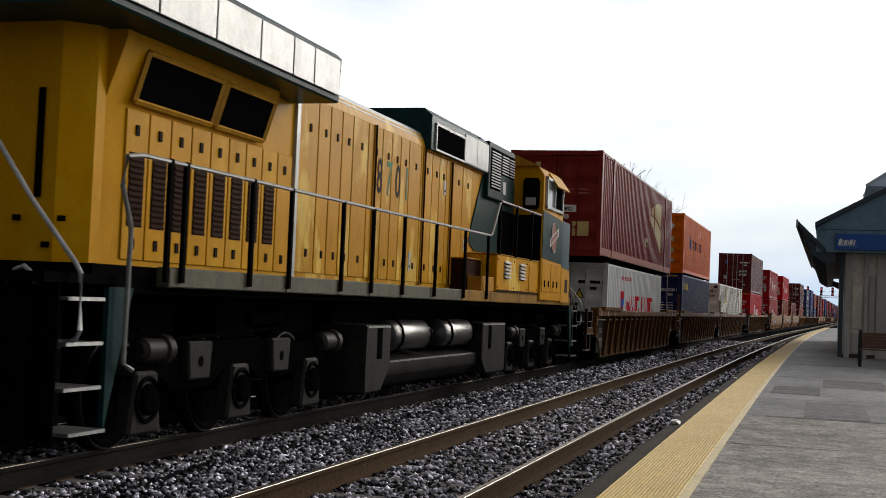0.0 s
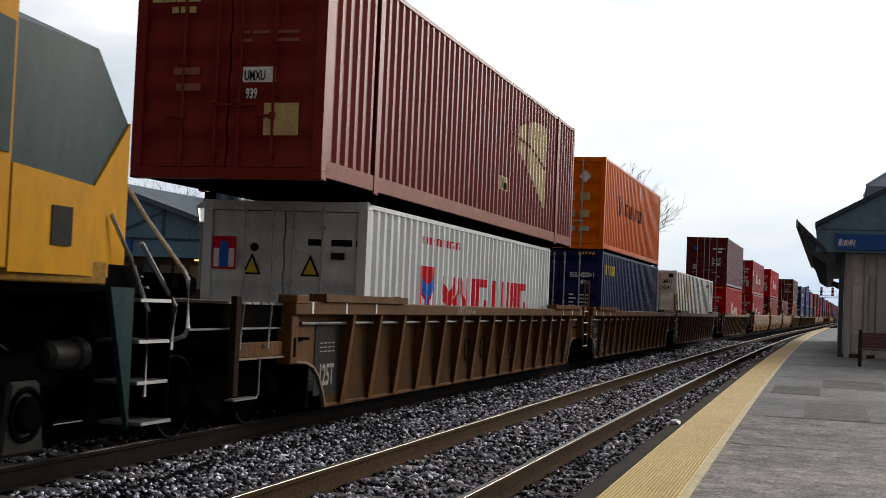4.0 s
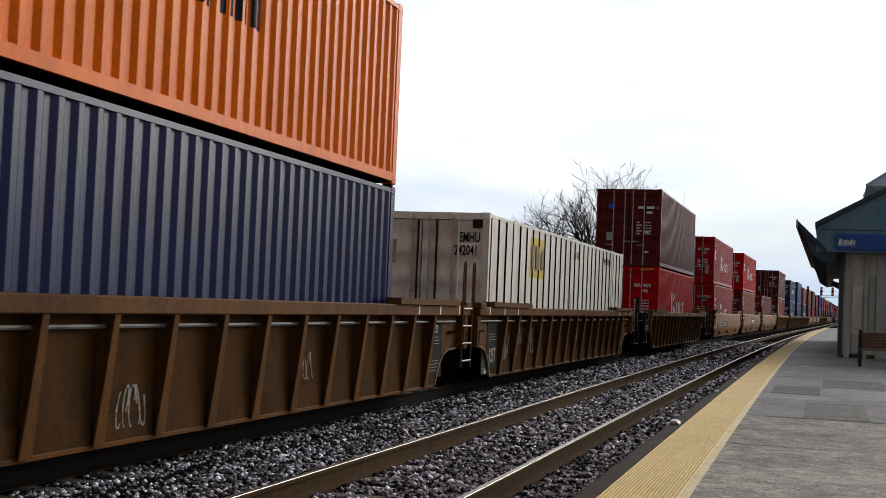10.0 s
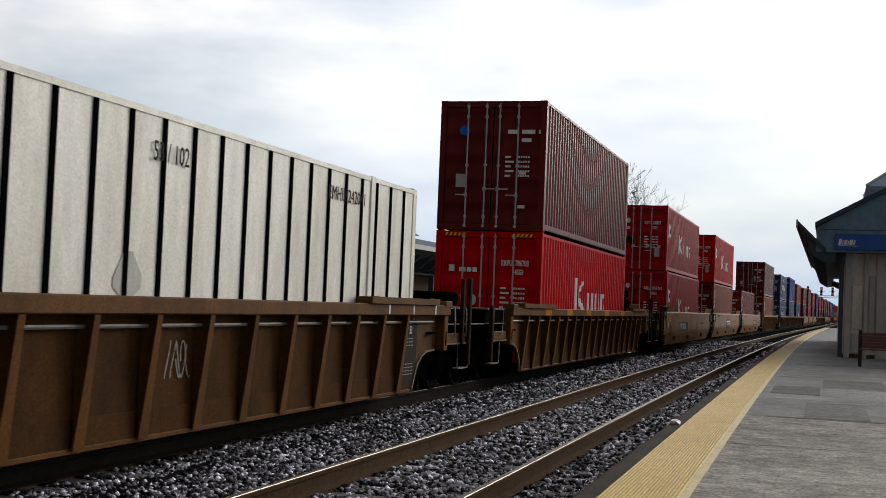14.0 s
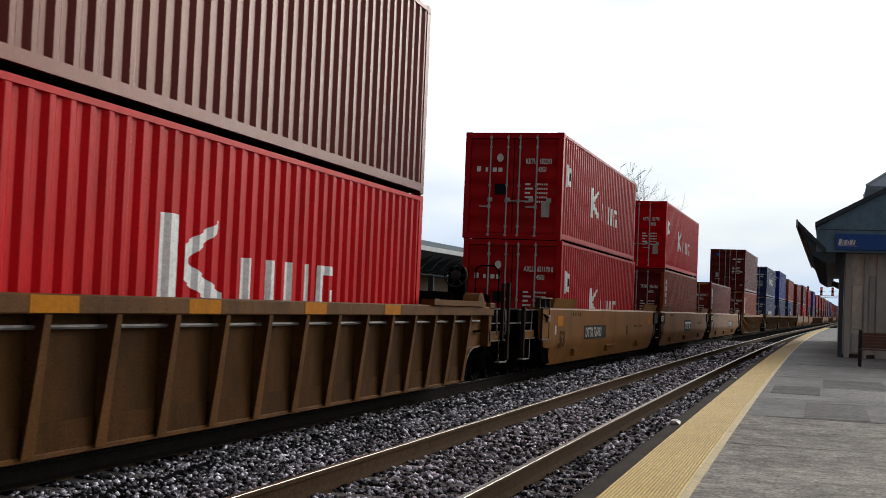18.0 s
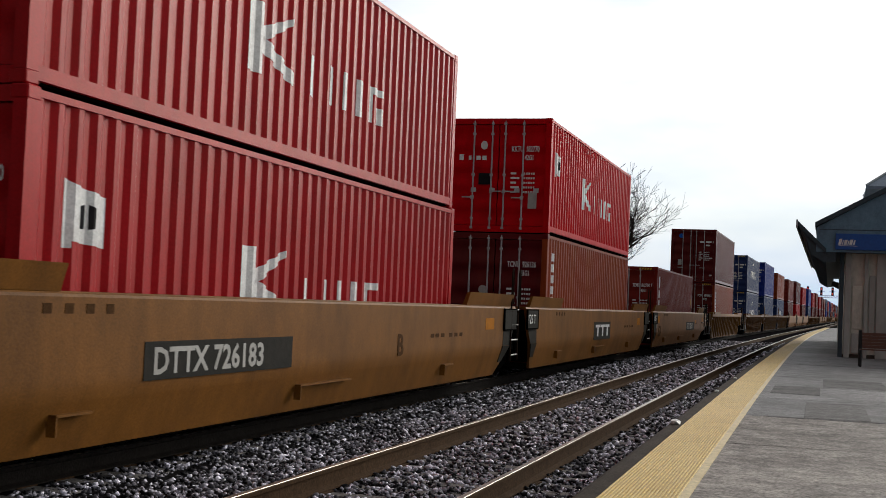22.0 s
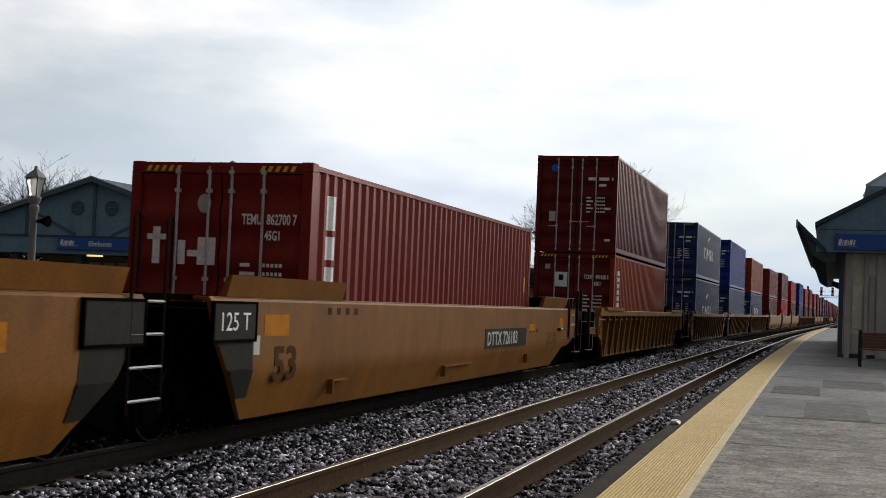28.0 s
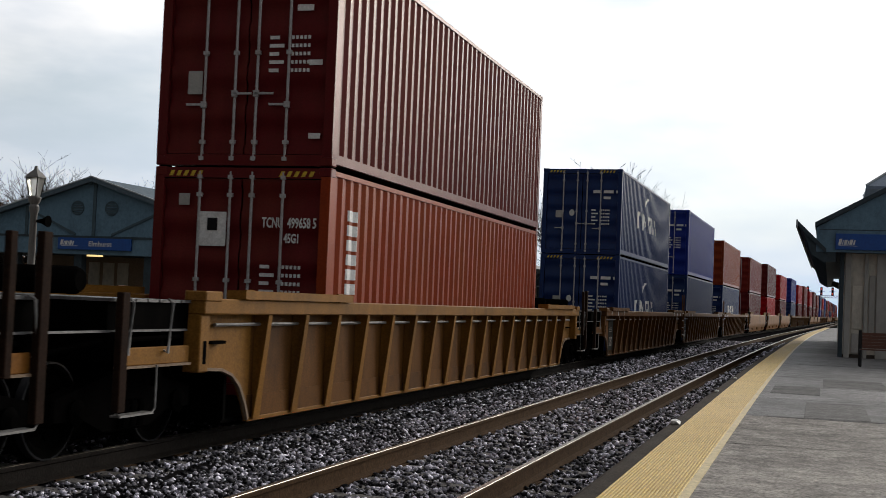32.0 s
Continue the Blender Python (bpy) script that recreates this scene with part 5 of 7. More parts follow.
                    (Y(a2 + 0.5), 0.66), (Y(a2 - 0.35), 0.66), (Y(a2 - 0.55), 0.55), (Y(a0 + 2.55), 0.55), (Y(a0 + 2.35), 0.72), (Y(a0 + 1.65), 0.72), (Y(a0 + 1.4), 0.52), (Y(a0 + 0.55), 0.52), (Y(a0 + 0.4), 0.68), (Y(a0 - 0.5), 0.70)]
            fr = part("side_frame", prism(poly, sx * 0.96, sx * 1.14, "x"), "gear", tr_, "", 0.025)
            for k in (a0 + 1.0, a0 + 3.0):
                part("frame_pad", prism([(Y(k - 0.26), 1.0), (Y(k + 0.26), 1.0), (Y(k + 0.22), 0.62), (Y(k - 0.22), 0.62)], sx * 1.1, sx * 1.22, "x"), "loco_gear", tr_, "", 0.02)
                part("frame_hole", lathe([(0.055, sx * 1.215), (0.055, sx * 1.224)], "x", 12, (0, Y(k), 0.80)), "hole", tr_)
        # filler boxes in the motors' place, added to block light through the underframe
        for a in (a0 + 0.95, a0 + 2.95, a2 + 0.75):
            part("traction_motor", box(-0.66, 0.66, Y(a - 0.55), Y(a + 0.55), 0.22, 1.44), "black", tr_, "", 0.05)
        for a in axles:
            wheelset(tr_, Y(a), 0.52)
            for sx in (1, -1):
                jb = prism([(Y(a - 0.30), 0.16), (Y(a + 0.30), 0.16), (Y(a + 0.20), 0.74), (Y(a - 0.20), 0.74)], sx * 1.02, sx * 1.20)
                part("axle_box", jb, "loco_gear", tr_, "", 0.03)
                cp = lathe([(0.145, sx * 1.20), (0.145, sx * 1.235), (0.12, sx * 1.26), (0.04, sx * 1.27)], "x", 14, (0, Y(a), 0.48))
                for k in range(6):
                    u = math.pi / 3 * k
                    box(sx * 1.235, sx * 1.262, Y(a) + 0.105 * math.cos(u) - 0.02, Y(a) + 0.105 * math.cos(u) + 0.02, 0.48 + 0.105 * math.sin(u) - 0.02, 0.48 + 0.105 * math.sin(u) + 0.02, cp)
                cap = part("bearing_cap", cp, "gear", tr_)
                part("bearing_ring", tube([(sx * 1.205, Y(a) + 0.20 * math.cos(u), 0.48 + 0.20 * math.sin(u)) for u in (2 * math.pi * i / 16 for i in range(17))], 0.025, 5), "black", cap)
        for sx in (1, -1):
            for k in (a0 + 0.15, a2 + 0.55):
                part("brake_cylinder", lathe([(0.08, Y(k - 0.28)), (0.12, Y(k - 0.22)), (0.12, Y(k + 0.1)), (0.145, Y(k + 0.13)), (0.145, Y(k + 0.24))], "y", 14, (sx * 1.14, 0, 0.93)), "loco_gear", tr_)
            pp = tube([(sx * 1.18, Y(a0 - 0.2), 1.12), (sx * 1.18, Y(a0 + 0.4), 1.02), (sx * 1.18, Y(a0 + 2.6), 1.10), (sx * 1.18, Y(a0 + 3.6), 1.16)], 0.02, 6)
            tube([(sx * 1.16, Y(a0 + 2.2), 1.2), (sx * 1.16, Y(a0 + 3.0), 1.24)], 0.07, 8, pp)
            part("sand_pipe", pp, "gear", tr_)
    # handrails
    posts = (10.25, 10.55, 12.0, 13.0, 14.6, 15.7, 17.0, 18.55, 20.2, 21.7)
    for sx in (1, -1):
        x = sx * 1.52
        for i, a in enumerate(posts):
            part("handrail_post", box(x - 0.02, x + 0.02, Y(a - 0.035), Y(a + 0.035), 1.56, 2.665), "black", lo, "", 0.008)
        part("handrail", tube([(x, Y(9.75), 0.80), (x, Y(9.6), 0.86), (x, Y(9.62), 2.0), (x, Y(9.45), 2.35), (x, Y(9.5), 2.60), (x, Y(9.75), 2.635), (x, Y(21.85), 2.68), (x, Y(21.97), 2.74), (x, Y(22.45), 3.30), (x, Y(22.6), 3.35), (x, Y(26.0), 3.35)], 0.022, 7), "rail_steel", lo, "scuffed steel handrail")
        for a in (22.5, 23.8, 25.15):
            part("handrail_post", box(x - 0.02, x + 0.02, Y(a - 0.03), Y(a + 0.03), 2.38, 3.35), "black", lo)
        for a in (30.3,):
            part("corner_handrail", tube([(sx * 1.42, Y(30.45), 0.55), (sx * 1.42, Y(30.45), 1.3), (sx * 1.42, Y(30.1), 1.75), (sx * 1.42, Y(29.75), 2.1)], 0.02, 6), "steel", lo)
            part("corner_handrail", tube([(sx * 1.42, Y(30.9), 0.95), (sx * 1.42, Y(30.95), 1.35), (sx * 1.35, Y(30.4), 1.9)], 0.02, 6), "steel", lo)
        # step wells
        for ya, d in ((9.08, 1), (30.5, -1)):
            for k in range(4):
                z = 0.30 + k * 0.36
                part("step", box(sx * (1.05 - 0.02 * k), sx * 1.47, Y(ya - 0.27 + 0.1 * (k == 0)), Y(ya + 0.27 + 0.1 * (k == 0)), z, z + 0.03), "steel", lo)
            poly = [(Y(ya + d * 0.36), 1.5), (Y(ya + d * 0.75), 1.5), (Y(ya + d * 0.36), 0.28)]
            part("step_side", prism(poly, sx * 1.40, sx * 1.45), "green", lo)
            part("step_back", box(sx * 1.0, sx * 1.04, Y(ya - 0.34), Y(ya + 0.34), 0.28, 1.5), "black", lo)
            part("step_end", box(sx * 0.9, sx * 1.44, Y(ya - d * 0.36), Y(ya - d * 0.34), 0.28, 1.5), "black", lo)
    for ya, d in ((8.6, -1), (30.9, 1)):
        part("pilot", box(-1.25, 1.25, Y(ya - 0.05), Y(ya + 0.05), 0.25, 1.5), "black", lo, "", 0.02)
        part("end_platform", box(-1.45, 1.45, Y(ya - 0.1), Y(ya + 1.1) if d < 0 else Y(ya), 1.52, 1.60), "black", lo)
        coupler(lo, Y(ya), Y(ya + d * 0.75))
        for x in (-0.75, 0.75, 0.55):
            part("mu_hose", tube([(x, Y(ya), 1.2), (x, Y(ya + d * 0.22), 0.95), (x * 0.85, Y(ya + d * 0.35), 0.55)], 0.03, 6), "black", lo)
        for sx in (1, -1):
            ye = Y(8.9) if d < 0 else Y(31.0)
            part("end_handrail", tube([(sx * a, ye, z) for a, z in ((0.45, 2.72), (0.69, 2.64), (1.04, 2.17), (1.46, 1.68), (1.51, 1.60), (1.53, 1.15), (1.50, 1.08), (1.30, 1.00))], 0.021, 7), "steel", lo)
            part("grab_loop", tube([(sx * a, ye - d * 0.02, z) for a, z in ((0.70, 1.25), (0.84, 1.52), (0.90, 1.61), (0.98, 1.64), (1.06, 1.58), (1.16, 1.38))], 0.022, 7), "steel", lo)
    bm = box(-0.35, 0.35, Y(15.2), Y(16.2), 4.30, 4.5)
    part("exhaust_stack", bm, "black", lo, "", 0.03)


# ---- the train ----
def lines(box_, x=0.34, code=None, kind=None, z=None):
    """The number, type code and weights on the right-hand door."""
    h = box_["h"]
    if code:
        end_text(box_, code, x - 0.04, h - 0.76, 0.18)
    else:
        end_bars(box_, [(x, h - 0.74, 0.22, 0.09), (x + 0.32, h - 0.74, 0.30, 0.09), (x + 0.70, h - 0.74, 0.05, 0.09)])
    if kind:
        end_text(box_, kind, x + 0.27, h - 0.95, 0.165)
    else:
        end_bars(box_, [(x + 0.32, h - 0.92, 0.22, 0.08)])
    plate_lines(box_, x - 0.04, h - 1.28)


def build_train():
    bay = 0.20      # height of a container's underside in the well
    # first set: three joined ribbed units
    c1 = ribbed_car(42.73, 9.2, "truck", "joint")
    c2 = ribbed_car(62.15, 9.2, "joint", "joint")
    c3 = ribbed_car(81.33, 9.36, "joint", "truck")
    joint(c1, 9.70, "well_brown")
    joint(c2, 9.52, "well_brown")
    for car, y, z, w, h, seed in ((c1, 0.9, 0.45, 0.35, 0.32, 2), (c1, 1.85, 0.42, 0.4, 0.3, 3), (c1, 5.75, 0.6, 0.14, 0.4, 4),
                                  (c2, -6.75, 0.25, 0.34, 0.62, 5), (c2, -6.32, 0.42, 0.10, 0.65, 6), (c2, -4.62, 0.35, 0.45, 0.78, 7), (c2, -1.75, 0.27, 0.5, 0.4, 8),
                                  (c2, 2.4, 0.5, 0.3, 0.35, 19), (c3, -6.98, 0.42, 0.5, 0.5, 9), (c3, -5.85, 0.70, 0.6, 0.34, 10), (c3, -4.8, 0.48, 0.6, 0.56, 11), (c3, 0.42, 0.66, 0.48, 0.38, 12)):
        scribble(car, y, z, w, h, seed)
    scribble(c1, -2.55, 1.29, 1.1, 0.12, 21, x=1.517)
    for y in (-1.47, -0.42):
        ring = tube([(1.338, y + 0.22 + 0.17 * math.cos(q), 0.70 + 0.2 * math.sin(q)) for q in (0.4 * i for i in range(13))], 0.012, 4)
        part("scribbled_tag", ring, "ink_dark", c1, "dark sprayed loop")
    b = container(42.65, bay, "ym_white", height=2.591, label="pale grey corrugated container with red lettering in the well")
    end_bars(b, [(0.36, 1.98, 0.20, 0.09), (0.70, 1.98, 0.30, 0.09), (1.06, 1.98, 0.05, 0.09), (0.70, 1.80, 0.20, 0.09)], "ink_dark")
    out = -b["L"] + 0.015
    sticker(b, -1.07, 1.62, 0.36, 0.46, "ink_red", "emblem_label")
    sticker(b, -0.95, 1.65, 0.12, 0.36, "ink_blue", "emblem_field", y=out)
    for x in (-1.045, -0.815):
        sticker(b, x, 1.65, 0.08, 0.26, "ink_white", "emblem_field", y=out)
    for x in (-0.60, 0.27):
        sticker(b, x, 1.56, 0.28, 0.30, "ink_dark", "warning_border", "triangle")
        sticker(b, x + 0.045, 1.585, 0.19, 0.20, "ink_yellow", "warning_label", "triangle", out)
    sticker(b, -0.50, 1.88, 0.13, 0.12, "ink_dark", "round_label", "disc")
    for x, w in ((0.26, 0.32), (0.68, 0.30)):
        sticker(b, x, 0.96, w, 0.28, "white", "paper_label")
    end_bars(b, [(0.30, 1.14, 0.08, 0.04), (0.44, 1.14, 0.08, 0.04), (0.30, 1.02, 0.08, 0.04), (0.46, 1.02, 0.06, 0.04)], "ink_dark")
    # emblem: a red square with a blue forked mark and white fields, then eight marks of red strokes
    painted(b, [(-3.57, -2.75, 1.05, 1.83, 1.05, 1.83)], "ink_red", "red square emblem")
    bb = {**b, "x": b["x"] + 0.003}
    painted(bb, [(-3.50, -3.30, 1.05, 1.55, 1.05, 1.30), (-3.02, -2.82, 1.05, 1.30, 1.05, 1.55)], "ink_white", split=True)
    bb = {**b, "x": b["x"] + 0.005}
    painted(bb, [(-3.47, -3.27, 1.50, 1.73, 1.34, 1.55), (-3.27, -3.05, 1.05, 1.55, 1.05, 1.55), (-3.05, -2.85, 1.34, 1.55, 1.50, 1.73)], "ink_blue")
    painted(b, strokes(1.0, 1.72, ((-2.35, 0.80, 1), (-1.62, 0.74, 2), (-0.90, 0.60, 3), (-0.22, 0.76, 4), (0.99, 0.92, 3), (2.10, 0.20, 0), (2.44, 0.60, 3), (3.16, 0.62, 4)), 0.20), "ink_red", "bold red trade name", "trade_name", True)
    painted(b, strokes(2.17, 2.29, [(-3.55 + 0.165 * k, 0.125, (1, 3, 1, 0, 3, 4, 3, 0, 3, 3, 4, 0, 4, 3)[k]) for k in range(14)], 0.04), "ink_red", "", "web_address", True)
    b = container(42.70, 2.895, "mauve", 16.15, 2.896, 2.59, rail=0.25, rail_paint="light_mauve", rod_paint="mauve", label="long dull maroon container stacked on top with a gold globe emblem")
    end_bars(b, [(0.14, 1.80, 0.12, 0.04), (0.30, 1.80, 0.22, 0.04), (0.62, 1.80, 0.30, 0.04), (0.14, 1.70, 0.16, 0.04), (0.62, 1.70, 0.30, 0.04),
                 (-0.76, 1.30, 0.36, 0.09), (-0.72, 1.10, 0.34, 0.09)], "light_mauve")
    for sy in (-1, 1):
        for sx in (1, -1):
            p = box(sx * (b["w"] - 0.02), sx * (b["w"] + 0.012), sy * 6.10 - 0.09, sy * 6.10 + 0.09, 0.0, 2.88)
            b["put"](part("lifting_post", p, "mauve", b["thing"], "", 0.006))
    g = []
    for i in range(16):
        y, f0, f1 = 2.22 + i * 0.166, i / 16, (i + 1) / 16
        g.append((y, y + 0.166, 1.66 - 0.98 * f0 ** 1.15, 2.10 + 0.36 * math.sin(1.9 * f0), 1.66 - 0.98 * f1 ** 1.15, 2.10 + 0.36 * math.sin(1.9 * f1)))
    painted(b, g, "ink_gold", "faded gold sail-shaped emblem")
    painted(b, [(1.58, 2.20, 1.70, 1.92, 1.66, 2.08)], "light_mauve")
    bb = {**b, "x": b["x"] + 0.003}
    painted(bb, [(1.6, 3.3, 1.90, 1.95, 1.84, 1.90), (3.3, 4.85, 1.84, 1.90, 1.52, 1.60), (3.02, 3.10, 1.30, 2.34, 1.30, 2.36), (4.05, 4.11, 0.95, 2.40, 0.95, 2.40)], "mauve", split=True)
    painted(b, [(0.92, 1.55, 0.75, 1.02, 0.75, 1.02)], "ink_gold", "small gold square mark")
    painted(bb, [(1.02, 1.12, 0.79, 0.98, 0.79, 0.98), (1.24, 1.36, 0.77, 0.90, 0.77, 0.90)], "ink_dark", split=True)
    for k in range(4):
        sticker(b, -1.10 + 0.17 * k, 2.22, 0.155, 0.14 + 0.07 * k, "ink_gold", "globe_label")
    for k in range(3):
        sticker(b, -0.82 + 0.12 * k, 2.08, 0.09, 0.08, "ink_gold", "gold_mark")
    sticker(b, 0.50, 0.54, 0.46, 0.40, "ink_gold", "paper_label")
    sticker(b, 0.19, 1.20, 0.44, 0.19, "ink_white", "number_plate", y=-b["L"] + 0.036)
    end_text(b, "UMXU", 0.21, 1.225, 0.17, "ink_dark")
    end_text(b, "939", 0.24, 1.00, 0.18)

    b = container(61.9, bay, "navy", label="navy blue corrugated container low in the well")
    lines(b, 0.34, "SEGU  425354 1", "45G1")
    hazard(b)
    sticker(b, -0.98, 1.30, 0.32, 0.42, "ink_red", "emblem_label")
    sticker(b, -0.60, 1.38, 0.26, 0.22, "ink_yellow", "warning_label", "triangle")
    painted(b, blocks(-5.38, 2.24, 0.28, (0.25, 0.24, 0.24, 0.24, 0.24), 0.08), "ink_yellow", "yellow trade name", "trade_name", True)
    b = container(61.9, 3.13, "orange", height=2.591, label="bright orange corrugated container stacked on the navy one")
    sticker(b, 0.48, 1.86, 0.34, 0.36, "white", "hazard_label", "diamond")
    sticker(b, -0.78, 1.86, 0.34, 0.36, "white", "hazard_label", "diamond")
    for x, z in ((0.10, 1.36), (0.52, 1.36), (0.10, 0.88), (0.52, 0.88), (-0.9, 0.62), (-0.5, 0.62), (0.12, 0.5), (0.52, 0.5)):
        sticker(b, x, z, 0.28, 0.22 if z > 0.8 else 0.13, "ink_gold" if z > 0.8 else "light_grey", "paper_label")
    painted(b, [(-3.75, -3.60, 1.12, 1.74, 1.12, 1.74), (-3.46, -3.26, 1.12, 1.74, 1.12, 1.74), (-3.06, -2.91, 1.22, 1.60, 1.22, 1.60)], "navy", "dark blue emblem bar", split=True)
    painted(b, strokes(1.20, 1.60, [(-2.35 + 0.345 * k, 0.27, (3, 4, 3, 3, 4, 0, 3, 0, 4, 3, 3)[k]) for k in range(11)], 0.10), "ink_dark", "dark trade name", "trade_name", True)
    painted(b, [(0.62, 0.80, 1.88, 2.20, 1.88, 2.20), (0.90, 1.10, 1.92, 2.32, 1.92, 2.32)], "ink_white", split=True)

    b = container(81.25, bay, "emp", 16.15, 2.945, 2.60, "emp_end", smooth=True, label="long dirty white container with dark side posts")
    x = b["w"] - 0.012
    for sx in (1, -1):
        for i in range(27):
            y = -7.93 + 0.002 + i * 0.592
            b["put"](part("side_post", box(sx * (x - 0.005), sx * (x + 0.018), y - 0.035, y + 0.035, 0.17, 2.86), "gear", b["thing"], "" if i else "dark upright side post"))
    for sy in (-1, 1):
        b["put"](part("lifting_post", box(b["w"] - 0.02, b["w"] + 0.012, sy * 6.10 - 0.08, sy * 6.10 + 0.08, 0.0, 2.93), "emp", b["thing"], "", 0.006))
    painted(b, [(-4.60, -3.18, 1.86, 2.70, 1.86, 2.70)], "ink_yellow", "gold square emblem")
    bb = {**b, "x": b["x"] + 0.022}
    painted(bb, [(-4.50, -4.28, 2.05, 2.55, 2.05, 2.55), (-4.10, -3.78, 2.05, 2.55, 2.05, 2.55), (-3.58, -3.34, 2.05, 2.40, 2.05, 2.55)], "ink_grey", split=True)
    b["put"](words("53 / 102", 0.26, "ink_dark", b["thing"], on_side(0.14, 2.46, b["x"] + 0.022), wide=0.8))
    w = words("EMHU 242041", 0.24, "ink_dark", b["thing"], on_side(4.45, 2.50, b["x"] + 0.022), wide=0.95)
    b["put"](w)
    b["put"](part("placard", prism([(-0.42, 1.38), (-0.42, 1.30), (-0.25, 1.20), (-0.11, 1.20), (0.06, 1.30), (0.06, 1.42), (-0.11, 1.62), (-0.25, 1.62)], x + 0.002, x + 0.008), "light_grey", b["thing"]))
    end_text(b, "EMHU", 0.72, 2.40, 0.26, "ink_dark")
    end_text(b, "242041", 0.64, 2.16, 0.26, "ink_dark")
    sticker(b, -1.10, 1.98, 0.62, 0.44, "ink_gold", "emblem_label")
    for k in range(3):
        sticker(b, -1.02 + 0.18 * k, 2.06, 0.12, 0.28, "ink_grey", "emblem_bar", y=-b["L"] + 0.014)
    for x in (-0.60, -0.06, 0.30, 0.72):
        b["put"](part("hinge_bar", box(x - 0.016, x + 0.016, -b["L"] - 0.008, -b["L"] + 0.04, 0.18, 2.80), "grey_plate" if abs(x) < 0.4 else "emp_end", b["thing"], "", 0.008))
    for x, z in ((-1.16, 2.66), (0.98, 2.66), (-1.16, 0.20), (0.98, 0.20)):
        b["put"](part("corner_gusset", box(x, x + 0.20, -b["L"] - 0.006, -b["L"] + 0.03, z, z + 0.16), "grey_plate", b["thing"], "", 0.01))

    # single ribbed car
    kc = ribbed_car(104.72, 9.75, "truck", "truck", panels=False, wheel=True)
    for y in (-6.5, -4.1, -1.6, 1.2, 4.0):
        part("yellow_patch", box(1.515, 1.518, y - 0.32, y + 0.34, 1.285, 1.42), "ink_orange", kc, "worn yellow reflective patch")
    b = container(104.76, bay, "red", label="bright red corrugated container in the well, white lettering")
    lines(b, 0.34, "KKFU  786703", "45G1")
    hazard(b)
    end_bars(b, [(-0.90, 1.98, 0.13, 0.15), (-0.66, 1.98, 0.07, 0.10), (-0.56, 1.98, 0.05, 0.10), (-0.48, 1.98, 0.10, 0.10), (-0.35, 1.98, 0.10, 0.10)])
    sticker(b, -0.90, 1.27, 0.24, 0.22, "ink_yellow", "warning_label", "triangle")
    sticker(b, -0.42, 1.24, 0.18, 0.24, "white", "round_label", "disc")
    trade_blocks(b, -1.95, 1.10, 0.92)
    b = container(104.76, 3.115, "maroon", label="dark maroon corrugated container stacked on the red one")
    lines(b)
    sticker(b, -0.78, 2.12, 0.26, 0.22, "ink_blue", "round_label", "disc")
    sticker(b, -0.82, 0.95, 0.24, 0.30, "light_grey", "paper_label")
    end_bars(b, [(0.62, 0.50 + k, 0.16, 0.07) for k in (0.0, 0.75)])

    # second set: three smooth units
    t1 = smooth_car(128.2, 9.5, "truck", "joint")
    t2 = smooth_car(147.75, 9.15, "joint", "joint")
    t3 = smooth_car(167.4, 9.25, "joint", "truck")
    joint(t1, 9.95, "ttx_tan")
    joint(t2, 9.78, "ttx_tan")
    for t, dy in ((t1, 0.0), (t3, 5.95)):
        part("number_panel", box(1.516, 1.521, -4.65 + dy, -1.40 + dy, 0.70, 1.04), "grey_plate", t)
        words("DTTX 726183", 0.33, "light_grey", t, on_side(-4.50 + dy, 0.755, 1.522), wide=1.20, thick=0.008)
        words("53", 0.50, "well_dark", t, on_side(-7.75, 0.58, 1.519), wide=1.35, thick=0.015)
        part("orange_patch", box(1.516, 1.519, -8.0, -7.35, 1.05, 1.28), "ink_orange", t)
        part("orange_patch", box(1.516, 1.519, *((7.92, 8.33) if t is t3 else (7.2, 7.8)), 1.03, 1.23), "ink_orange", t)
        if t is t3:
            part("orange_patch", box(1.516, 1.519, 4.84, 5.36, 0.97, 1.11), "ink_orange", t)
            scribble(t, 6.55, 0.66, 1.05, 0.28, 33, "well_dark", 1.517, "faint dark scribbled tag")
            words("125 T", 0.26, "ink_white", t, on_side(-9.12, 1.12, 1.546), wide=1.15)
        part("small_notice", box(1.516, 1.519, -8.25, -8.1, 0.86, 1.06), "light_grey", t)
    part("number_panel", box(1.516, 1.521, -1.31, 1.30, 0.66, 1.12), "grey_plate", t2)
    part("trade_mark", loft_mark(-1.1, 1.15, 0.75, 1.05), "ink_white", t2, "white three-part trade mark")
    part("orange_patch", box(1.516, 1.519, 6.6, 7.2, 1.0, 1.22), "ink_orange", t2)
    words("125 T", 0.26, "ink_white", t2, on_side(-9.12, 1.12, 1.546), wide=1.15)
    words("B", 0.42, "well_dark", t1, on_side(2.3, 0.72, 1.519), wide=1.2, thick=0.01)
    for t in (t1, t2, t3):
        bm = bmesh.new()
        for k, yy in enumerate((3.9, 4.15, 4.45, 4.9, 5.2, 5.5)):
            box(1.516, 1.5185, yy, yy + 0.18, 0.94, 1.0, bm)
        for k, yy in enumerate((-6.2, -5.9, -5.6, -5.3)):
            box(1.516, 1.5185, yy, yy + 0.12, 1.28, 1.36, bm)
        part("small_print", bm, "well_dark", t)

    b = container(128.3, 0.16, "red_dull", lat=-0.07, label="red corrugated container low in the smooth well car")
    lines(b, 0.34, "AXLU  651170 0", "45G1")
    k_marks(b)
    b = container(128.35, 3.07, "red_dull", height=2.591, lat=-0.13, label="dull red corrugated container stacked on another red one")
    lines(b, 0.34, "KKTU  182293", "42G1")
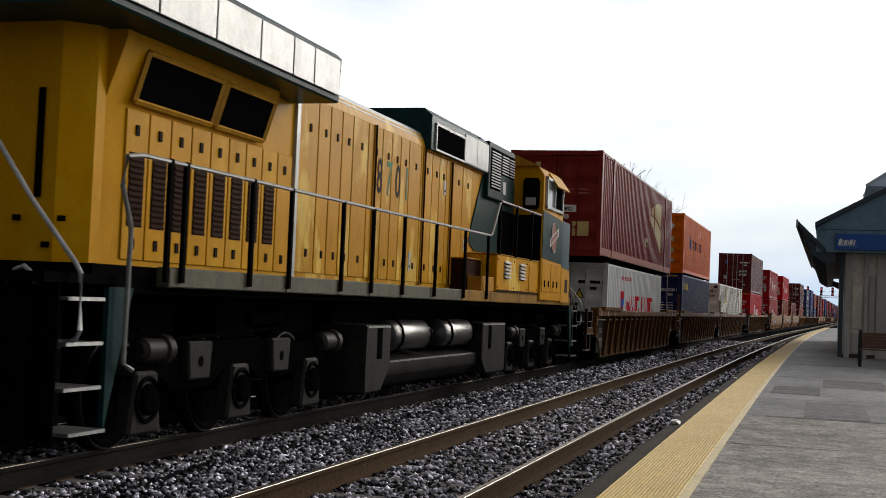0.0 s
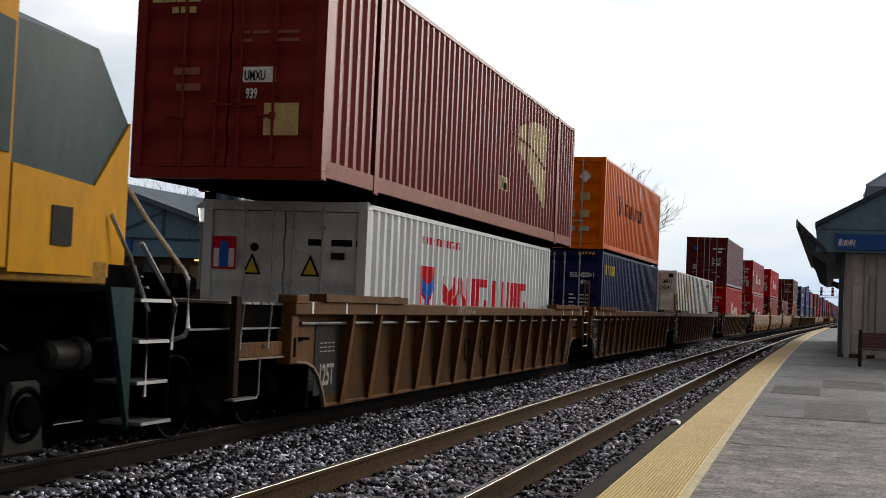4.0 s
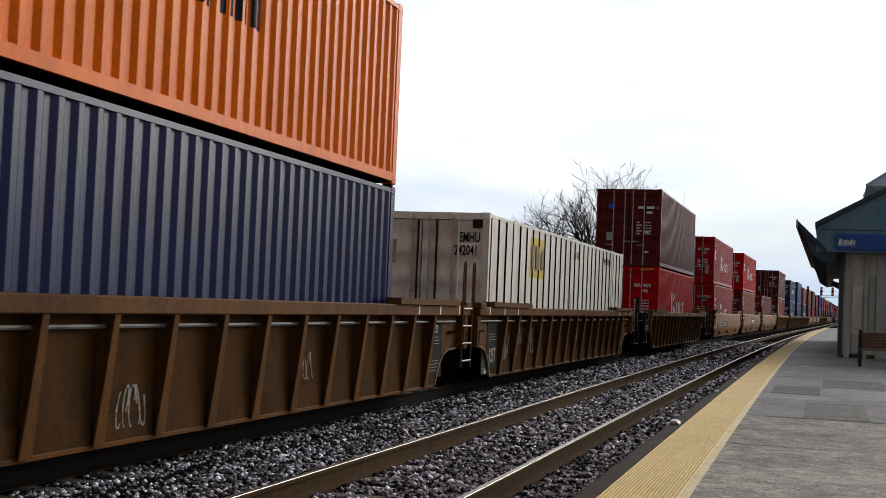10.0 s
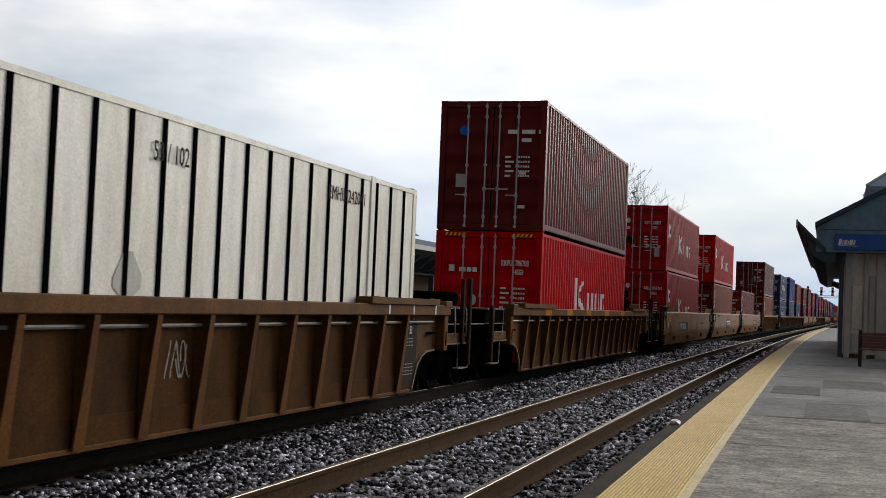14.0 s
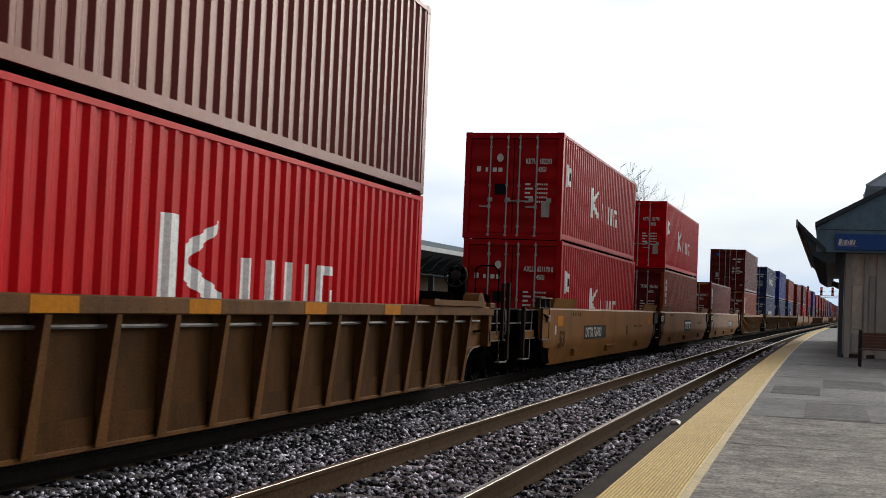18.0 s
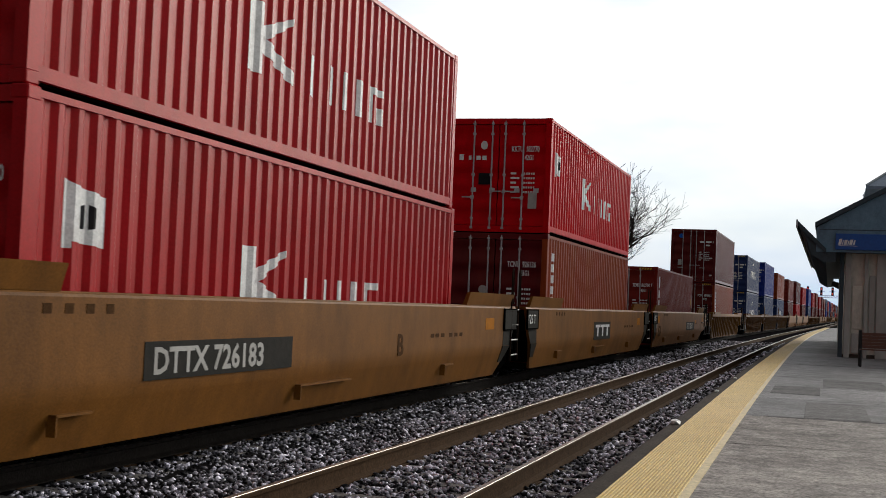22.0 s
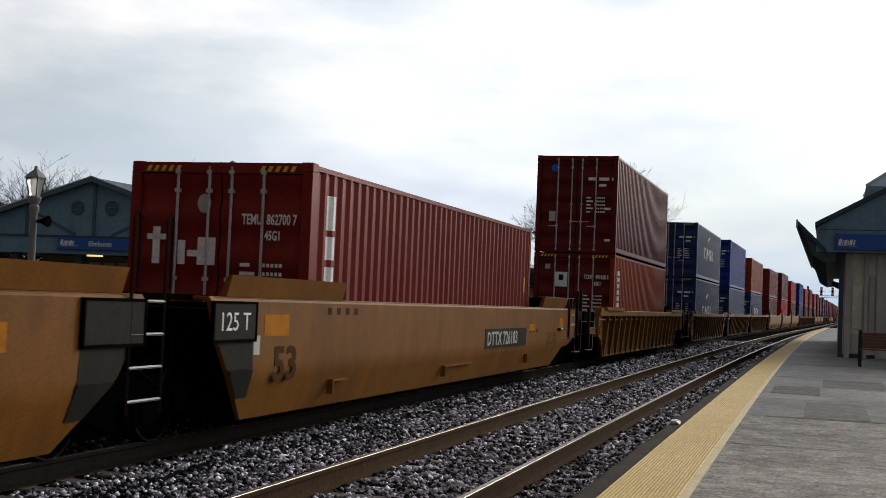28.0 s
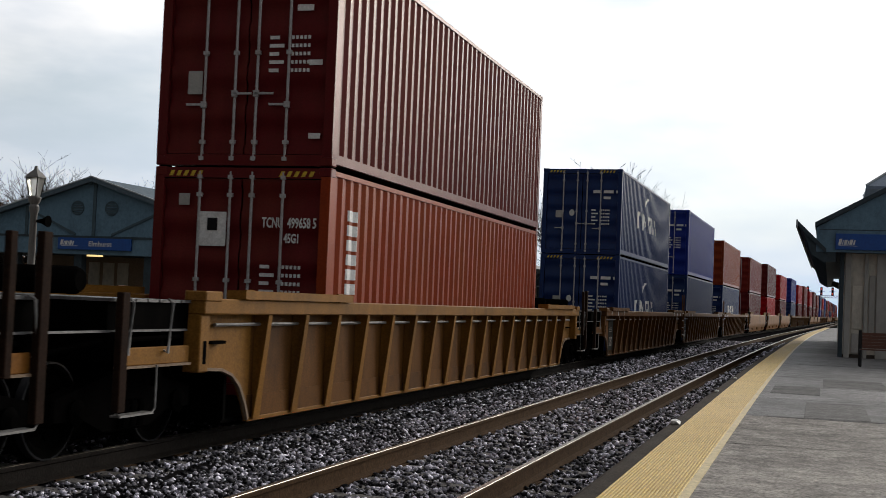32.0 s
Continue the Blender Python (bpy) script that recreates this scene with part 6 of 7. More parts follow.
    k_marks(b)
    # door end in maroon, darker than the brown-red sides
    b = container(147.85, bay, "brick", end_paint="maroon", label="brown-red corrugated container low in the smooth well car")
    lines(b, 0.34, "TCNU  926136", "45G1")
    painted(b, [(-5.50, -5.22, 1.06 + 0.25 * k, 1.24 + 0.25 * k, 1.06 + 0.25 * k, 1.24 + 0.25 * k) for k in range(6)], "ink_white", "upright white trade name", "trade_name", True)
    sticker(b, -0.35, 1.5, 0.2, 0.2, "light_grey", "round_label", "disc")
    b = container(147.85, 3.115, "red", height=2.591, label="red corrugated container stacked on the brown one, white lettering")
    lines(b, 0.34, "KKTU  182770", "42G1")
    k_marks(b)
    b = container(167.36, bay, "mauve", label="dark maroon corrugated container alone in its well car")
    lines(b, 0.34, "TEMU  862700 7", "45G1")
    hazard(b)
    tex_marks(b)
    upright_marks(b, triangle=True)

    # single ribbed car, yellower paint
    ribbed_car(190.72, 9.85, "truck", "truck", "well_tan", "well_brown", label="tan yellow ribbed steel well car on the rails", panels=False)
    # again a maroon door end, darker than the sides
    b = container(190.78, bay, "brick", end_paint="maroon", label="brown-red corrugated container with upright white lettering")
    lines(b, 0.34, "TCNU  499658 5", "45G1")
    hazard(b)
    sticker(b, -0.57, 1.88, 0.38, 0.44, "ink_white", "maker_label")
    sticker(b, -0.45, 2.08, 0.14, 0.16, "ink_dark", "maker_mark", y=-b["L"] + 0.014)
    sticker(b, -0.87, 2.40, 0.15, 0.15, "light_grey", "paper_label")
    painted(b, [(-5.38, -5.04, 1.33 + 0.19 * k, 1.47 + 0.19 * k, 1.33 + 0.19 * k, 1.47 + 0.19 * k) for k in range(6)], "ink_white", "upright white trade name", "trade_name", True)
    b = container(190.78, 3.115, "maroon", label="dark maroon corrugated container stacked on top")
    lines(b)
    sticker(b, -0.80, 2.40, 0.26, 0.24, "ink_blue", "round_label", "disc")
    sticker(b, -0.82, 0.92, 0.20, 0.30, "light_grey", "paper_label")
    end_bars(b, [(0.85, 1.28, 0.18, 0.07), (0.88, 0.35, 0.16, 0.07)])

    # third set: ribbed, two blues and a brown
    d1 = ribbed_car(214.25, 9.6, "truck", "joint")
    d2 = ribbed_car(233.85, 9.6, "joint", "joint")
    d3 = ribbed_car(253.45, 9.6, "joint", "truck")
    joint(d1, 9.8, "well_brown")
    joint(d2, 9.8, "well_brown")
    for z, h in ((bay, 2.896), (3.115, 2.60)):
        b = container(214.5, z, "blue", height=h, label="dark blue corrugated container with white lettering")
        lines(b)
        hazard(b)
        sticker(b, -0.80, h - 1.5, 0.2, 0.22, "light_grey", "paper_label")
        sticker(b, -0.38, h - 1.45, 0.16, 0.2, "white", "round_label", "disc")
        painted(b, strokes(1.05, 1.60, [(-2.47 + 0.74 * k + (0.2 if k > 2 else 0), 0.60, (4, 3, 1, 4, 3, 2)[k]) for k in range(6)], 0.15), "ink_white", "white trade name", "trade_name", True)
        painted(b, [(-0.9, -0.5, 1.86, 1.94, 2.06, 2.20), (-0.5, 0.1, 2.06, 2.20, 2.16, 2.22)], "ink_white")
    b = container(233.6, bay, "blue", label="dark blue corrugated container low in the well")
    lines(b)
    b = container(233.6, 3.115, "bright_blue", label="royal blue corrugated container stacked on top")
    lines(b)
    b = container(251.9, bay, "blue", label="blue corrugated container with white lettering low in the well")
    lines(b)
    painted(b, strokes(1.25, 1.75, [(-2.4 + 0.74 * k, 0.60, (4, 3, 1, 4, 3, 2)[k]) for k in range(6)], 0.15), "ink_white", "", "trade_name", True)
    container(251.9, 3.115, "brick", height=2.591, label="brown-red corrugated container stacked on top")
    far_train()


def loft_mark(y0, y1, z0, z1):
    bm = bmesh.new()
    w = (y1 - y0) / 3
    for i in range(3):
        a = y0 + i * w
        box(1.521, 1.525, a + 0.02, a + w - 0.05, z1 - 0.07, z1, bm)
        prism([(a + w * 0.35, z0), (a + w * 0.6, z0), (a + w * 0.65, z1), (a + w * 0.4, z1)], 1.521, 1.525, "x", bm)
    return bm


def trade_blocks(b, y, z, tall):
    """A tall bar with two slanting ones, then four lower marks, as on the red boxes."""
    m, t = z + tall * 0.48, z + tall
    painted(b, [(y, y + 0.36, z, t, z, t)], "ink_white", "white trade name", "trade_name")
    painted(b, [(y + 0.44, y + 1.20, m, m + tall * 0.22, t - tall * 0.10, t)], "ink_white", "", "trade_name")
    painted(b, [(y + 0.44, y + 1.30, m - tall * 0.16, m + tall * 0.08, z, z + tall * 0.20)], "ink_white", "", "trade_name")
    painted(b, strokes(z, z + tall * 0.62, ((y + 1.78, 0.20, 0), (y + 2.42, 0.20, 0), (y + 2.92, 0.72, 3), (y + 3.92, 0.56, 4)), 0.17), "ink_white", "", "trade_name", True)


def upright_marks(b, mat="ink_white", triangle=False):
    """A column of small unreadable characters near the front end of a side, and a warning triangle below it."""
    n, top = 11, b["h"] - 0.42
    o = painted(b, [(5.36, 5.44, top - 0.165 * k, top + 0.11 - 0.165 * k, top - 0.165 * k, top + 0.11 - 0.165 * k) for k in range(n)], mat, name="small_print")
    o["kind"] = "stuff"
    if triangle:
        painted(b, [(5.52, 5.64, 0.52, 0.54, 0.52, 0.76), (5.64, 5.76, 0.52, 0.76, 0.52, 0.54)], "ink_yellow", "yellow warning triangle", "warning_label")
        painted(b, [(5.56, 5.70, 1.55, 1.85, 1.55, 1.85)], "ink_yellow", name="paper_label")


def k_marks(b):
    h = b["h"]
    upright_marks(b)
    trade_blocks(b, -2.10, 0.86 if h < 2.7 else 1.05, 0.80)
    f = h - 1.25
    painted(b, [(-5.46, -5.36, f, f + 0.58, f, f + 0.54), (-5.36, -4.82, f + 0.06, f + 0.54, f + 0.02, f + 0.46)], "ink_white", "white flag emblem", "flag")
    bb = {**b, "x": b["x"] + 0.003}
    painted(bb, [(-5.22, -5.14, f + 0.17, f + 0.36, f + 0.17, f + 0.38), (-5.10, -5.02, f + 0.17, f + 0.38, f + 0.18, f + 0.36)], "ink_dark", name="flag_mark", split=True)
    sticker(b, -0.42, h - 0.72, 0.16, 0.20, "white", "round_label", "disc")
    end_bars(b, [(-0.92, h - 0.96, 0.10, 0.13), (-0.70, h - 0.96, 0.06, 0.10), (-0.60, h - 0.96, 0.04, 0.10), (-0.52, h - 0.96, 0.10, 0.10), (-0.38, h - 0.96, 0.10, 0.10)])
    sticker(b, -0.45, h - 1.52, 0.28, 0.26, "ink_dark", "black_patch")
    for x, z in ((-0.62, 0.98), (-0.18, 0.98), (0.40, 0.98), (0.84, 0.98)):
        sticker(b, x, z - 0.08, 0.12, 0.10, "rod", "handle_catch", y=-b["L"] + 0.02)
    sticker(b, 0.72, h - 2.05, 0.20, 0.36, "light_grey", "paper_label")


def tex_marks(b):
    """White marks of a leasing company: three blocks on the door, three on the side."""
    end_bars(b, [(-0.90, 1.62, 0.10, 0.46), (-0.98, 1.92, 0.28, 0.07), (-0.55, 1.62, 0.10, 0.30), (-0.42, 1.72, 0.16, 0.08), (-0.28, 1.62, 0.24, 0.34)])
    sticker(b, -0.30, 2.26, 0.18, 0.24, "light_grey", "round_label", "disc")
    painted(b, [(-5.50, -5.24, 2.12, 2.55, 2.12, 2.55), (-5.50, -5.24, 1.75, 2.04, 1.75, 2.04), (-5.50, -5.24, 1.36, 1.66, 1.36, 1.66)], "ink_white", "upright white trade name", "trade_name", True)


def far_train():
    """The rest of the train, which stays far off; its duller colours stand in for haze."""
    # colours picked duller than the near containers': distance haze is in the paint
    rows = [(273.3, "smooth", "maroon", "mauve"), (293.2, "smooth", "red_dull", "maroon"), (313.1, "smooth", "maroon", "red_dull"), (336.0, "ribbed", "blue", "bright_blue"),
            (355.6, "ribbed", "maroon", "red_dull"), (375.2, "ribbed", "maroon", "mauve"), (398.0, "smooth", "maroon", "red_dull"), (417.9, "smooth", "maroon", "maroon"),
            (437.8, "smooth", "maroon", "mauve"), (460.0, "ribbed", "bright_blue", "blue"), (479.6, "ribbed", "maroon", "red_dull"), (499.2, "ribbed", "blue", "bright_blue"), (521.0, "smooth", "mauve", "maroon"),
            (540.9, "smooth", "maroon", "red_dull"), (560.8, "smooth", "blue", "maroon"), (583.0, "ribbed", "maroon", "mauve"), (602.6, "ribbed", "red_dull", "maroon"), (622.2, "ribbed", "maroon", "blue"),
            (645.0, "smooth", "mauve", "maroon"), (664.9, "smooth", "maroon", "red_dull"), (684.8, "smooth", "maroon", "maroon")]
    for i, (s, kind, lower, upper) in enumerate(rows):
        near, far = ("truck" if i % 3 == 0 else "joint"), ("truck" if i % 3 == 2 else "joint")
        car = (smooth_car if kind == "smooth" else ribbed_car)(s, 9.3, near, far, detail=1)
        if far == "joint":
            joint(car, 9.85, "ttx_tan" if kind == "smooth" else "well_brown")
        name = {"mauve": "dull maroon", "brick": "brown-red", "red_dull": "dull red", "red": "red", "bright_blue": "royal blue", "maroon": "dark maroon", "blue": "dark blue"}
        container(s, 0.20, lower, detail=1, label=name[lower] + " corrugated container low in the well")
        b = container(s, 3.115, upper, detail=1, height=2.896 if i % 2 else 2.591, label=name[upper] + " corrugated container stacked on top")


# ---- ground, tracks, platform ----
def build_ground():
    n, size = 24, 2600.0
    verts = [(-size + 2 * size * i / n, -size + 2 * size * j / n, -0.62) for j in range(n + 1) for i in range(n + 1)]
    faces = [(j * (n + 1) + i, j * (n + 1) + i + 1, (j + 1) * (n + 1) + i + 1, (j + 1) * (n + 1) + i) for j in range(n) for i in range(n)]
    tagged(link("ground", raw(verts, faces), "ground"), "dry brown earth and winter grass round the railway", "ground", kind="structure")
    bed = [(-17.0, -0.60), (-13.4, -0.28), (-12.6, -0.20), (-9.3, -0.20), (-8.9, -0.24), (-8.4, -0.21), (-5.75, -0.205), (-5.2, -0.255), (-4.75, -0.205),
           (-1.9, -0.215), (-1.4, -0.26), (-1.0, -0.60)]
    tagged(link("ballast", sweep(bed, -60, 960, 4.0, False), "ballast"), "crushed-stone ballast bed, near black for the gaps between stones", "ballast", kind="structure")


def build_track(lat, label, near=True):
    # tracks under and behind the train take the shade-darkened rail colour
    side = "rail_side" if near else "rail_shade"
    tr_ = tagged(new("track"), label, "track", kind="structure")
    for sx in (-0.7525, 0.7525):
        c = lat + sx
        web = [(c - 0.07, -0.185), (c + 0.07, -0.185), (c + 0.07, -0.172), (c + 0.010, -0.148), (c + 0.009, -0.05), (c + 0.034, -0.038),
               (c + 0.036, -0.012), (c + 0.031, -0.003), (c - 0.031, -0.003), (c - 0.036, -0.012), (c - 0.034, -0.038), (c - 0.009, -0.05),
               (c - 0.010, -0.148), (c - 0.07, -0.172)]
        rail = link("rail", sweep(web, -60, 960, 3.0), side, tr_, "rusty steel rail" if near else "steel rail with shade put into its colour")
        head = [(c - 0.030, -0.006), (c + 0.030, -0.006), (c + 0.024, 0.001), (c - 0.024, 0.001)]
        link("running_surface", sweep(head, -60, 960, 3.0), "rail_top", rail, "bright worn running surface")
    bm = box(-1.3, 1.3, -0.115, 0.115, -0.36, -0.188)
    base = part("tie", bm, "tie", tr_, "", 0.012)
    plate = part("tie_plate", box(-0.09, 0.09, -0.14, 0.14, -0.19, -0.176), "rail_side", base)
    plate.location.x = -0.7525
    again("tie_plate", plate, base, Matrix.Translation((0.7525, 0, 0)))
    base.matrix_basis = along(3.0 - 0.53 * 36, lat)
    rng = random.Random(7 + int(lat * 10))
    count = 130 if near else 60
    for i in range(-35, count):
        s = 3.0 + i * 0.53
        o = again("tie", base, tr_, along(s, lat + rng.uniform(-0.03, 0.03), rng.uniform(-0.012, 0.006)) @ Matrix.Rotation(rng.uniform(-0.02, 0.02), 4, "Z"))
        if 0 < i < 70:
            for sx in (-0.7525, 0.7525):
                p = again("tie_plate", plate, o, Matrix.Translation((sx, 0, 0)))
    return tr_


def build_stones():
    """Crushed stone, strewn as real pieces where the camera stands nearest."""
    rng = np.random.default_rng(5)
    shapes = []
    for k in range(12):
        v = np.array([(1, 0, 0), (-1, 0, 0), (0, 1, 0), (0, -1, 0), (0, 0, 1), (0, 0, -1), (0.6, 0.6, 0.6), (-0.6, -0.6, 0.5)], float)
        shapes.append(v * rng.uniform(0.45, 1.3, v.shape))
    tri = np.array([(6, 0, 2), (6, 2, 4), (6, 4, 0), (7, 1, 3), (7, 3, 4), (7, 4, 1), (0, 5, 2), (2, 5, 1), (1, 5, 3), (3, 5, 0), (3, 0, 4), (1, 4, 2)])
    verts, faces, base = [], [], 0
    bands = [(-6.0, 7.5, 130, 0.045), (7.5, 16.0, 680, 0.027), (16.0, 26.0, 400, 0.032), (26.0, 44.0, 180, 0.042), (44.0, 80.0, 50, 0.06)]
    for s0, s1, per, size in bands:
        for lo, hi in ((-6.15, -4.14), (-3.98, -2.64), (-2.48, -1.55), (-8.6, -6.5)):
            count = int((s1 - s0) * (hi - lo) * per * (0.35 if lo < -8 else 1))
            s, lat = rng.uniform(s0, s1, count), rng.uniform(lo, hi, count)
            a = CURVE * s
            x = (1 - np.cos(a)) / CURVE + lat * np.cos(a)
            y = np.sin(a) / CURVE - lat * np.sin(a)
            z = np.where((lat < -4.85) & (lat > -5.7), -0.235, np.where(lat > -1.75, -0.225, -0.198)) + rng.uniform(-0.034, 0.026, count)
            r = size * rng.uniform(0.5, 1.45, count)
            # the tie tops stay mostly bare
            on_tie = (np.abs((s - 3.0 + 0.265) % 0.53 - 0.265) < 0.10) & (((np.abs(lat + 3.309) < 1.25)) | (np.abs(lat + 7.046) < 1.25))
            r = np.where(on_tie & (rng.random(count) < 0.72), 0.002, r)
            kind = rng.integers(0, len(shapes), count)
            spin, tilt = rng.uniform(0, 2 * math.pi, count), rng.uniform(-0.9, 0.9, count)
            for i in range(count):
                v = shapes[kind[i]] * r[i]
                c, q = math.cos(spin[i]), math.sin(spin[i])
                ct, st = math.cos(tilt[i]), math.sin(tilt[i])
                vy, vz = v[:, 1] * ct - v[:, 2] * st, v[:, 1] * st + v[:, 2] * ct
                verts.append(np.stack([x[i] + v[:, 0] * c - vy * q, y[i] + v[:, 0] * q + vy * c, z[i] + vz * 0.8], 1))
                faces.append(tri + base)
                base += 8
    verts, faces = np.concatenate(verts), np.concatenate(faces)
    me = bpy.data.meshes.new("stones")
    me.vertices.add(len(verts))
    me.vertices.foreach_set("co", verts.ravel())
    me.loops.add(len(faces) * 3)
    me.loops.foreach_set("vertex_index", faces.ravel())
    me.polygons.add(len(faces))
    me.polygons.foreach_set("loop_start", np.arange(0, len(faces) * 3, 3))
    me.update(calc_edges=True)
    m = M["stone"]
    n, l = m.node_tree.nodes, m.node_tree.links
    geo = n.new("ShaderNodeNewGeometry")
    vary = n.new("ShaderNodeMapRange")
    vary.inputs["To Min"].default_value, vary.inputs["To Max"].default_value = 0.06, 6.6
    few = n.new("ShaderNodeMath")
    few.operation = "POWER"
    few.inputs[1].default_value = 3.0
    l.new(geo.outputs["Random Per Island"], few.inputs[0])
    l.new(few.outputs[0], vary.inputs["Value"])
    src = n["Principled BSDF"].inputs["Base Color"].links[0].from_socket
    mul = n.new("ShaderNodeVectorMath")
    mul.operation = "SCALE"
    l.new(src, mul.inputs[0])
    l.new(vary.outputs[0], mul.inputs["Scale"])
    l.new(mul.outputs[0], n["Principled BSDF"].inputs["Base Color"])
    tagged(link("ballast_stones", me, "stone"), "loose grey and dark crushed ballast stones", "ballast", kind="stuff")


PLATFORM_Z = 0.20
DRIFT = 0.0036              # the platform edge nears the track by this much with each metre


def build_platform():
    p = tagged(new("platform"), "worn grey concrete station platform with a yellow tactile edge", "platform", kind="structure")
    z = PLATFORM_Z
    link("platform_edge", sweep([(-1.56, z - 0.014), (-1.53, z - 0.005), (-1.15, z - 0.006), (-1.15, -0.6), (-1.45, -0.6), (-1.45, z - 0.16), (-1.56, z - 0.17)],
                                -30, 165, 3.0, drift=DRIFT), "edge_concrete", p, "dark brown-grey concrete platform edge")
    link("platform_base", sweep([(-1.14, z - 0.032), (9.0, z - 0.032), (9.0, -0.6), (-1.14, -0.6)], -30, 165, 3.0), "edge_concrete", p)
    rng = random.Random(3)
    cells = {}
    widths = [(-1.14, 2.3), (2.315, 5.5), (5.515, 8.98)]
    for k, (a, b) in enumerate(widths):
        s = 1.87 - 3.77 * 6
        i = 0
        while s < 60:
            ln = 3.77
            if (k, 0) not in cells:
                bm = box(a, b, 0.011, ln - 0.011, z - 0.03, z)
                cells[(k, 0)] = part("slab", bm, "concrete", p, "", 0.006)
                cells[(k, 0)].matrix_basis = along(s, 0, 0)
            elif s > 15.5 and (k, 1) not in cells:
                cells[(k, 1)] = part("slab", box(a, b, 0.011, ln - 0.011, z - 0.03, z), "far_concrete", p, "darker slab", 0.006)
                cells[(k, 1)].matrix_basis = along(s, 0, 0)
            else:
                again("slab", cells[(k, 1 if s > 15.5 else 0)], p, along(s, 0, rng.uniform(-0.004, 0.004)) @ Matrix.Rotation(rng.uniform(-0.0015, 0.0015), 4, "Y"))
            s += ln
            i += 1
    link("far_paving", sweep([(-1.14, z - 0.002), (9.0, z - 0.002), (9.0, z - 0.03), (-1.14, z - 0.03)], 60.2, 165, 3.0), "far_concrete", p)
    for s0, s1, a, b in ((17.1, 20.2, -0.10, 0.72), (22.1, 24.4, -0.7, 0.10), (24.8, 27.8, 0.15, 1.3), (16.92, 17.05, -0.6, 2.2)):
        patch = part("repair_patch", box(a, b, 0, s1 - s0, z - 0.02, z + 0.005), "patch_concrete", p, "dark rectangular patch in the paving", 0.003)
        patch.matrix_basis = along(s0)
    tile = None
    s = 5.0 - 0.61 * 24
    while s < 60:
        if tile is None:
            bm = box(-1.385, -0.862, 0.003, 0.607, z - 0.02, z + 0.010)
            tile = part("tactile_tile", bm, "tactile", p, "", 0.004)
            tile.matrix_basis = along(s, -DRIFT * (s - 9.0))
        else:
            again("tactile_tile", tile, p, along(s, -DRIFT * (s - 9.0), rng.uniform(-0.002, 0.002)))
        s += 0.61
    link("far_tactile_strip", sweep([(-1.385, z + 0.009), (-0.862, z + 0.009), (-0.862, z - 0.01), (-1.385, z - 0.01)], s, 165, 3.0, drift=DRIFT), "tactile", p)
    link("tactile_border", sweep([(-0.859, z + 0.011), (-0.795, z + 0.008), (-0.795, z - 0.02), (-0.859, z - 0.02)], 4, 165, 3.0, drift=DRIFT), "tactile_edge", p,
         "pale worn border of the tactile strip")
    # raised ridges along the tactile tiles
    for j in range(20):
        c = -1.370 + j * 0.0262
        link("tactile_ridge", sweep([(c - 0.0075, z + 0.009), (c + 0.0075, z + 0.009), (c + 0.0045, z + 0.0155), (c - 0.0045, z + 0.0155)], 5, 60, 2.5, drift=DRIFT), "ridge", p)
    for s, lat, r in ((15.0, -1.50, 0.10), (21.4, -1.52, 0.06), (26.0, -1.52, 0.06)):
        bm = bmesh.new()
        bmesh.ops.create_icosphere(bm, subdivisions=1, radius=r)
        for v in bm.verts:
            v.co = Vector((v.co.x * 0.7, v.co.y * 1.5, v.co.z * 0.42)) * rng.uniform(0.85, 1.15)
        o = tagged(part("broken_concrete", bm, "white"), "pale lump of broken concrete lying on the platform edge", "rubble", "broken pieces")
        o.matrix_basis = along(s, lat, z + 0.02)


# ---- the shelter on the near platform ----
def louvre_disc(parent, x, y, z, r, mat="slate_dark"):
    bm = tube([(x + r * math.cos(t), y, z + r * math.sin(t)) for t in (2 * math.pi * i / 20 for i in range(21))], 0.03, 6)
    for i in range(5):
        zz = -r * 0.75 + i * r * 0.375
        q = math.sqrt(r * r - zz * zz)
        box(x - q, x + q, y - 0.03, y + 0.03, z + zz - 0.035, z + zz + 0.035, bm)
    part("round_vent", bm, mat, parent)


def cupola(parent, x, y, z, size, roof_h):
    """A square lantern on the ridge, under a pyramid roof."""
    c = part("cupola", box(x - size * 0.55, x + size * 0.55, y - size * 0.55, y + size * 0.55, z - 1.2, z), "slate", parent)
    for sx in (-1, 1):
        part("cupola_window", box(x + sx * 0.26 * size - 0.2, x + sx * 0.26 * size + 0.2, y - size * 0.55 - 0.03, y - size * 0.55 + 0.01, z - 0.85, z - 0.12), "window", c)
        part("cupola_window", box(x + size * 0.55 - 0.01, x + size * 0.55 + 0.03, y + sx * 0.26 * size - 0.2, y + sx * 0.26 * size + 0.2, z - 0.85, z - 0.12), "pale_trim", c)
    bm = bmesh.new()
    lo = [bm.verts.new((x + a * size, y + b * size, z)) for a, b in ((-1, -1), (1, -1), (1, 1), (-1, 1))]
    li = [bm.verts.new((x + a * size, y + b * size, z - 0.12)) for a, b in ((-1, -1), (1, -1), (1, 1), (-1, 1))]
    top = bm.verts.new((x, y, z + roof_h))
    for i in range(4):
        bm.faces.new((lo[i], lo[(i + 1) % 4], top))
        bm.faces.new((lo[i], li[i], li[(i + 1) % 4], lo[(i + 1) % 4]))
    bm.faces.new(li)
    part("cupola_roof", bm, "metal_roof", c)
    bm = bmesh.new()
    for a, b in ((-1, -1), (1, -1), (1, 1), (-1, 1)):
        tube([(x + a * size, y + b * size, z + 0.03), (x, y, z + roof_h + 0.03)], 0.045, 5, bm)
    for k in range(-2, 3):
        f = k / 3
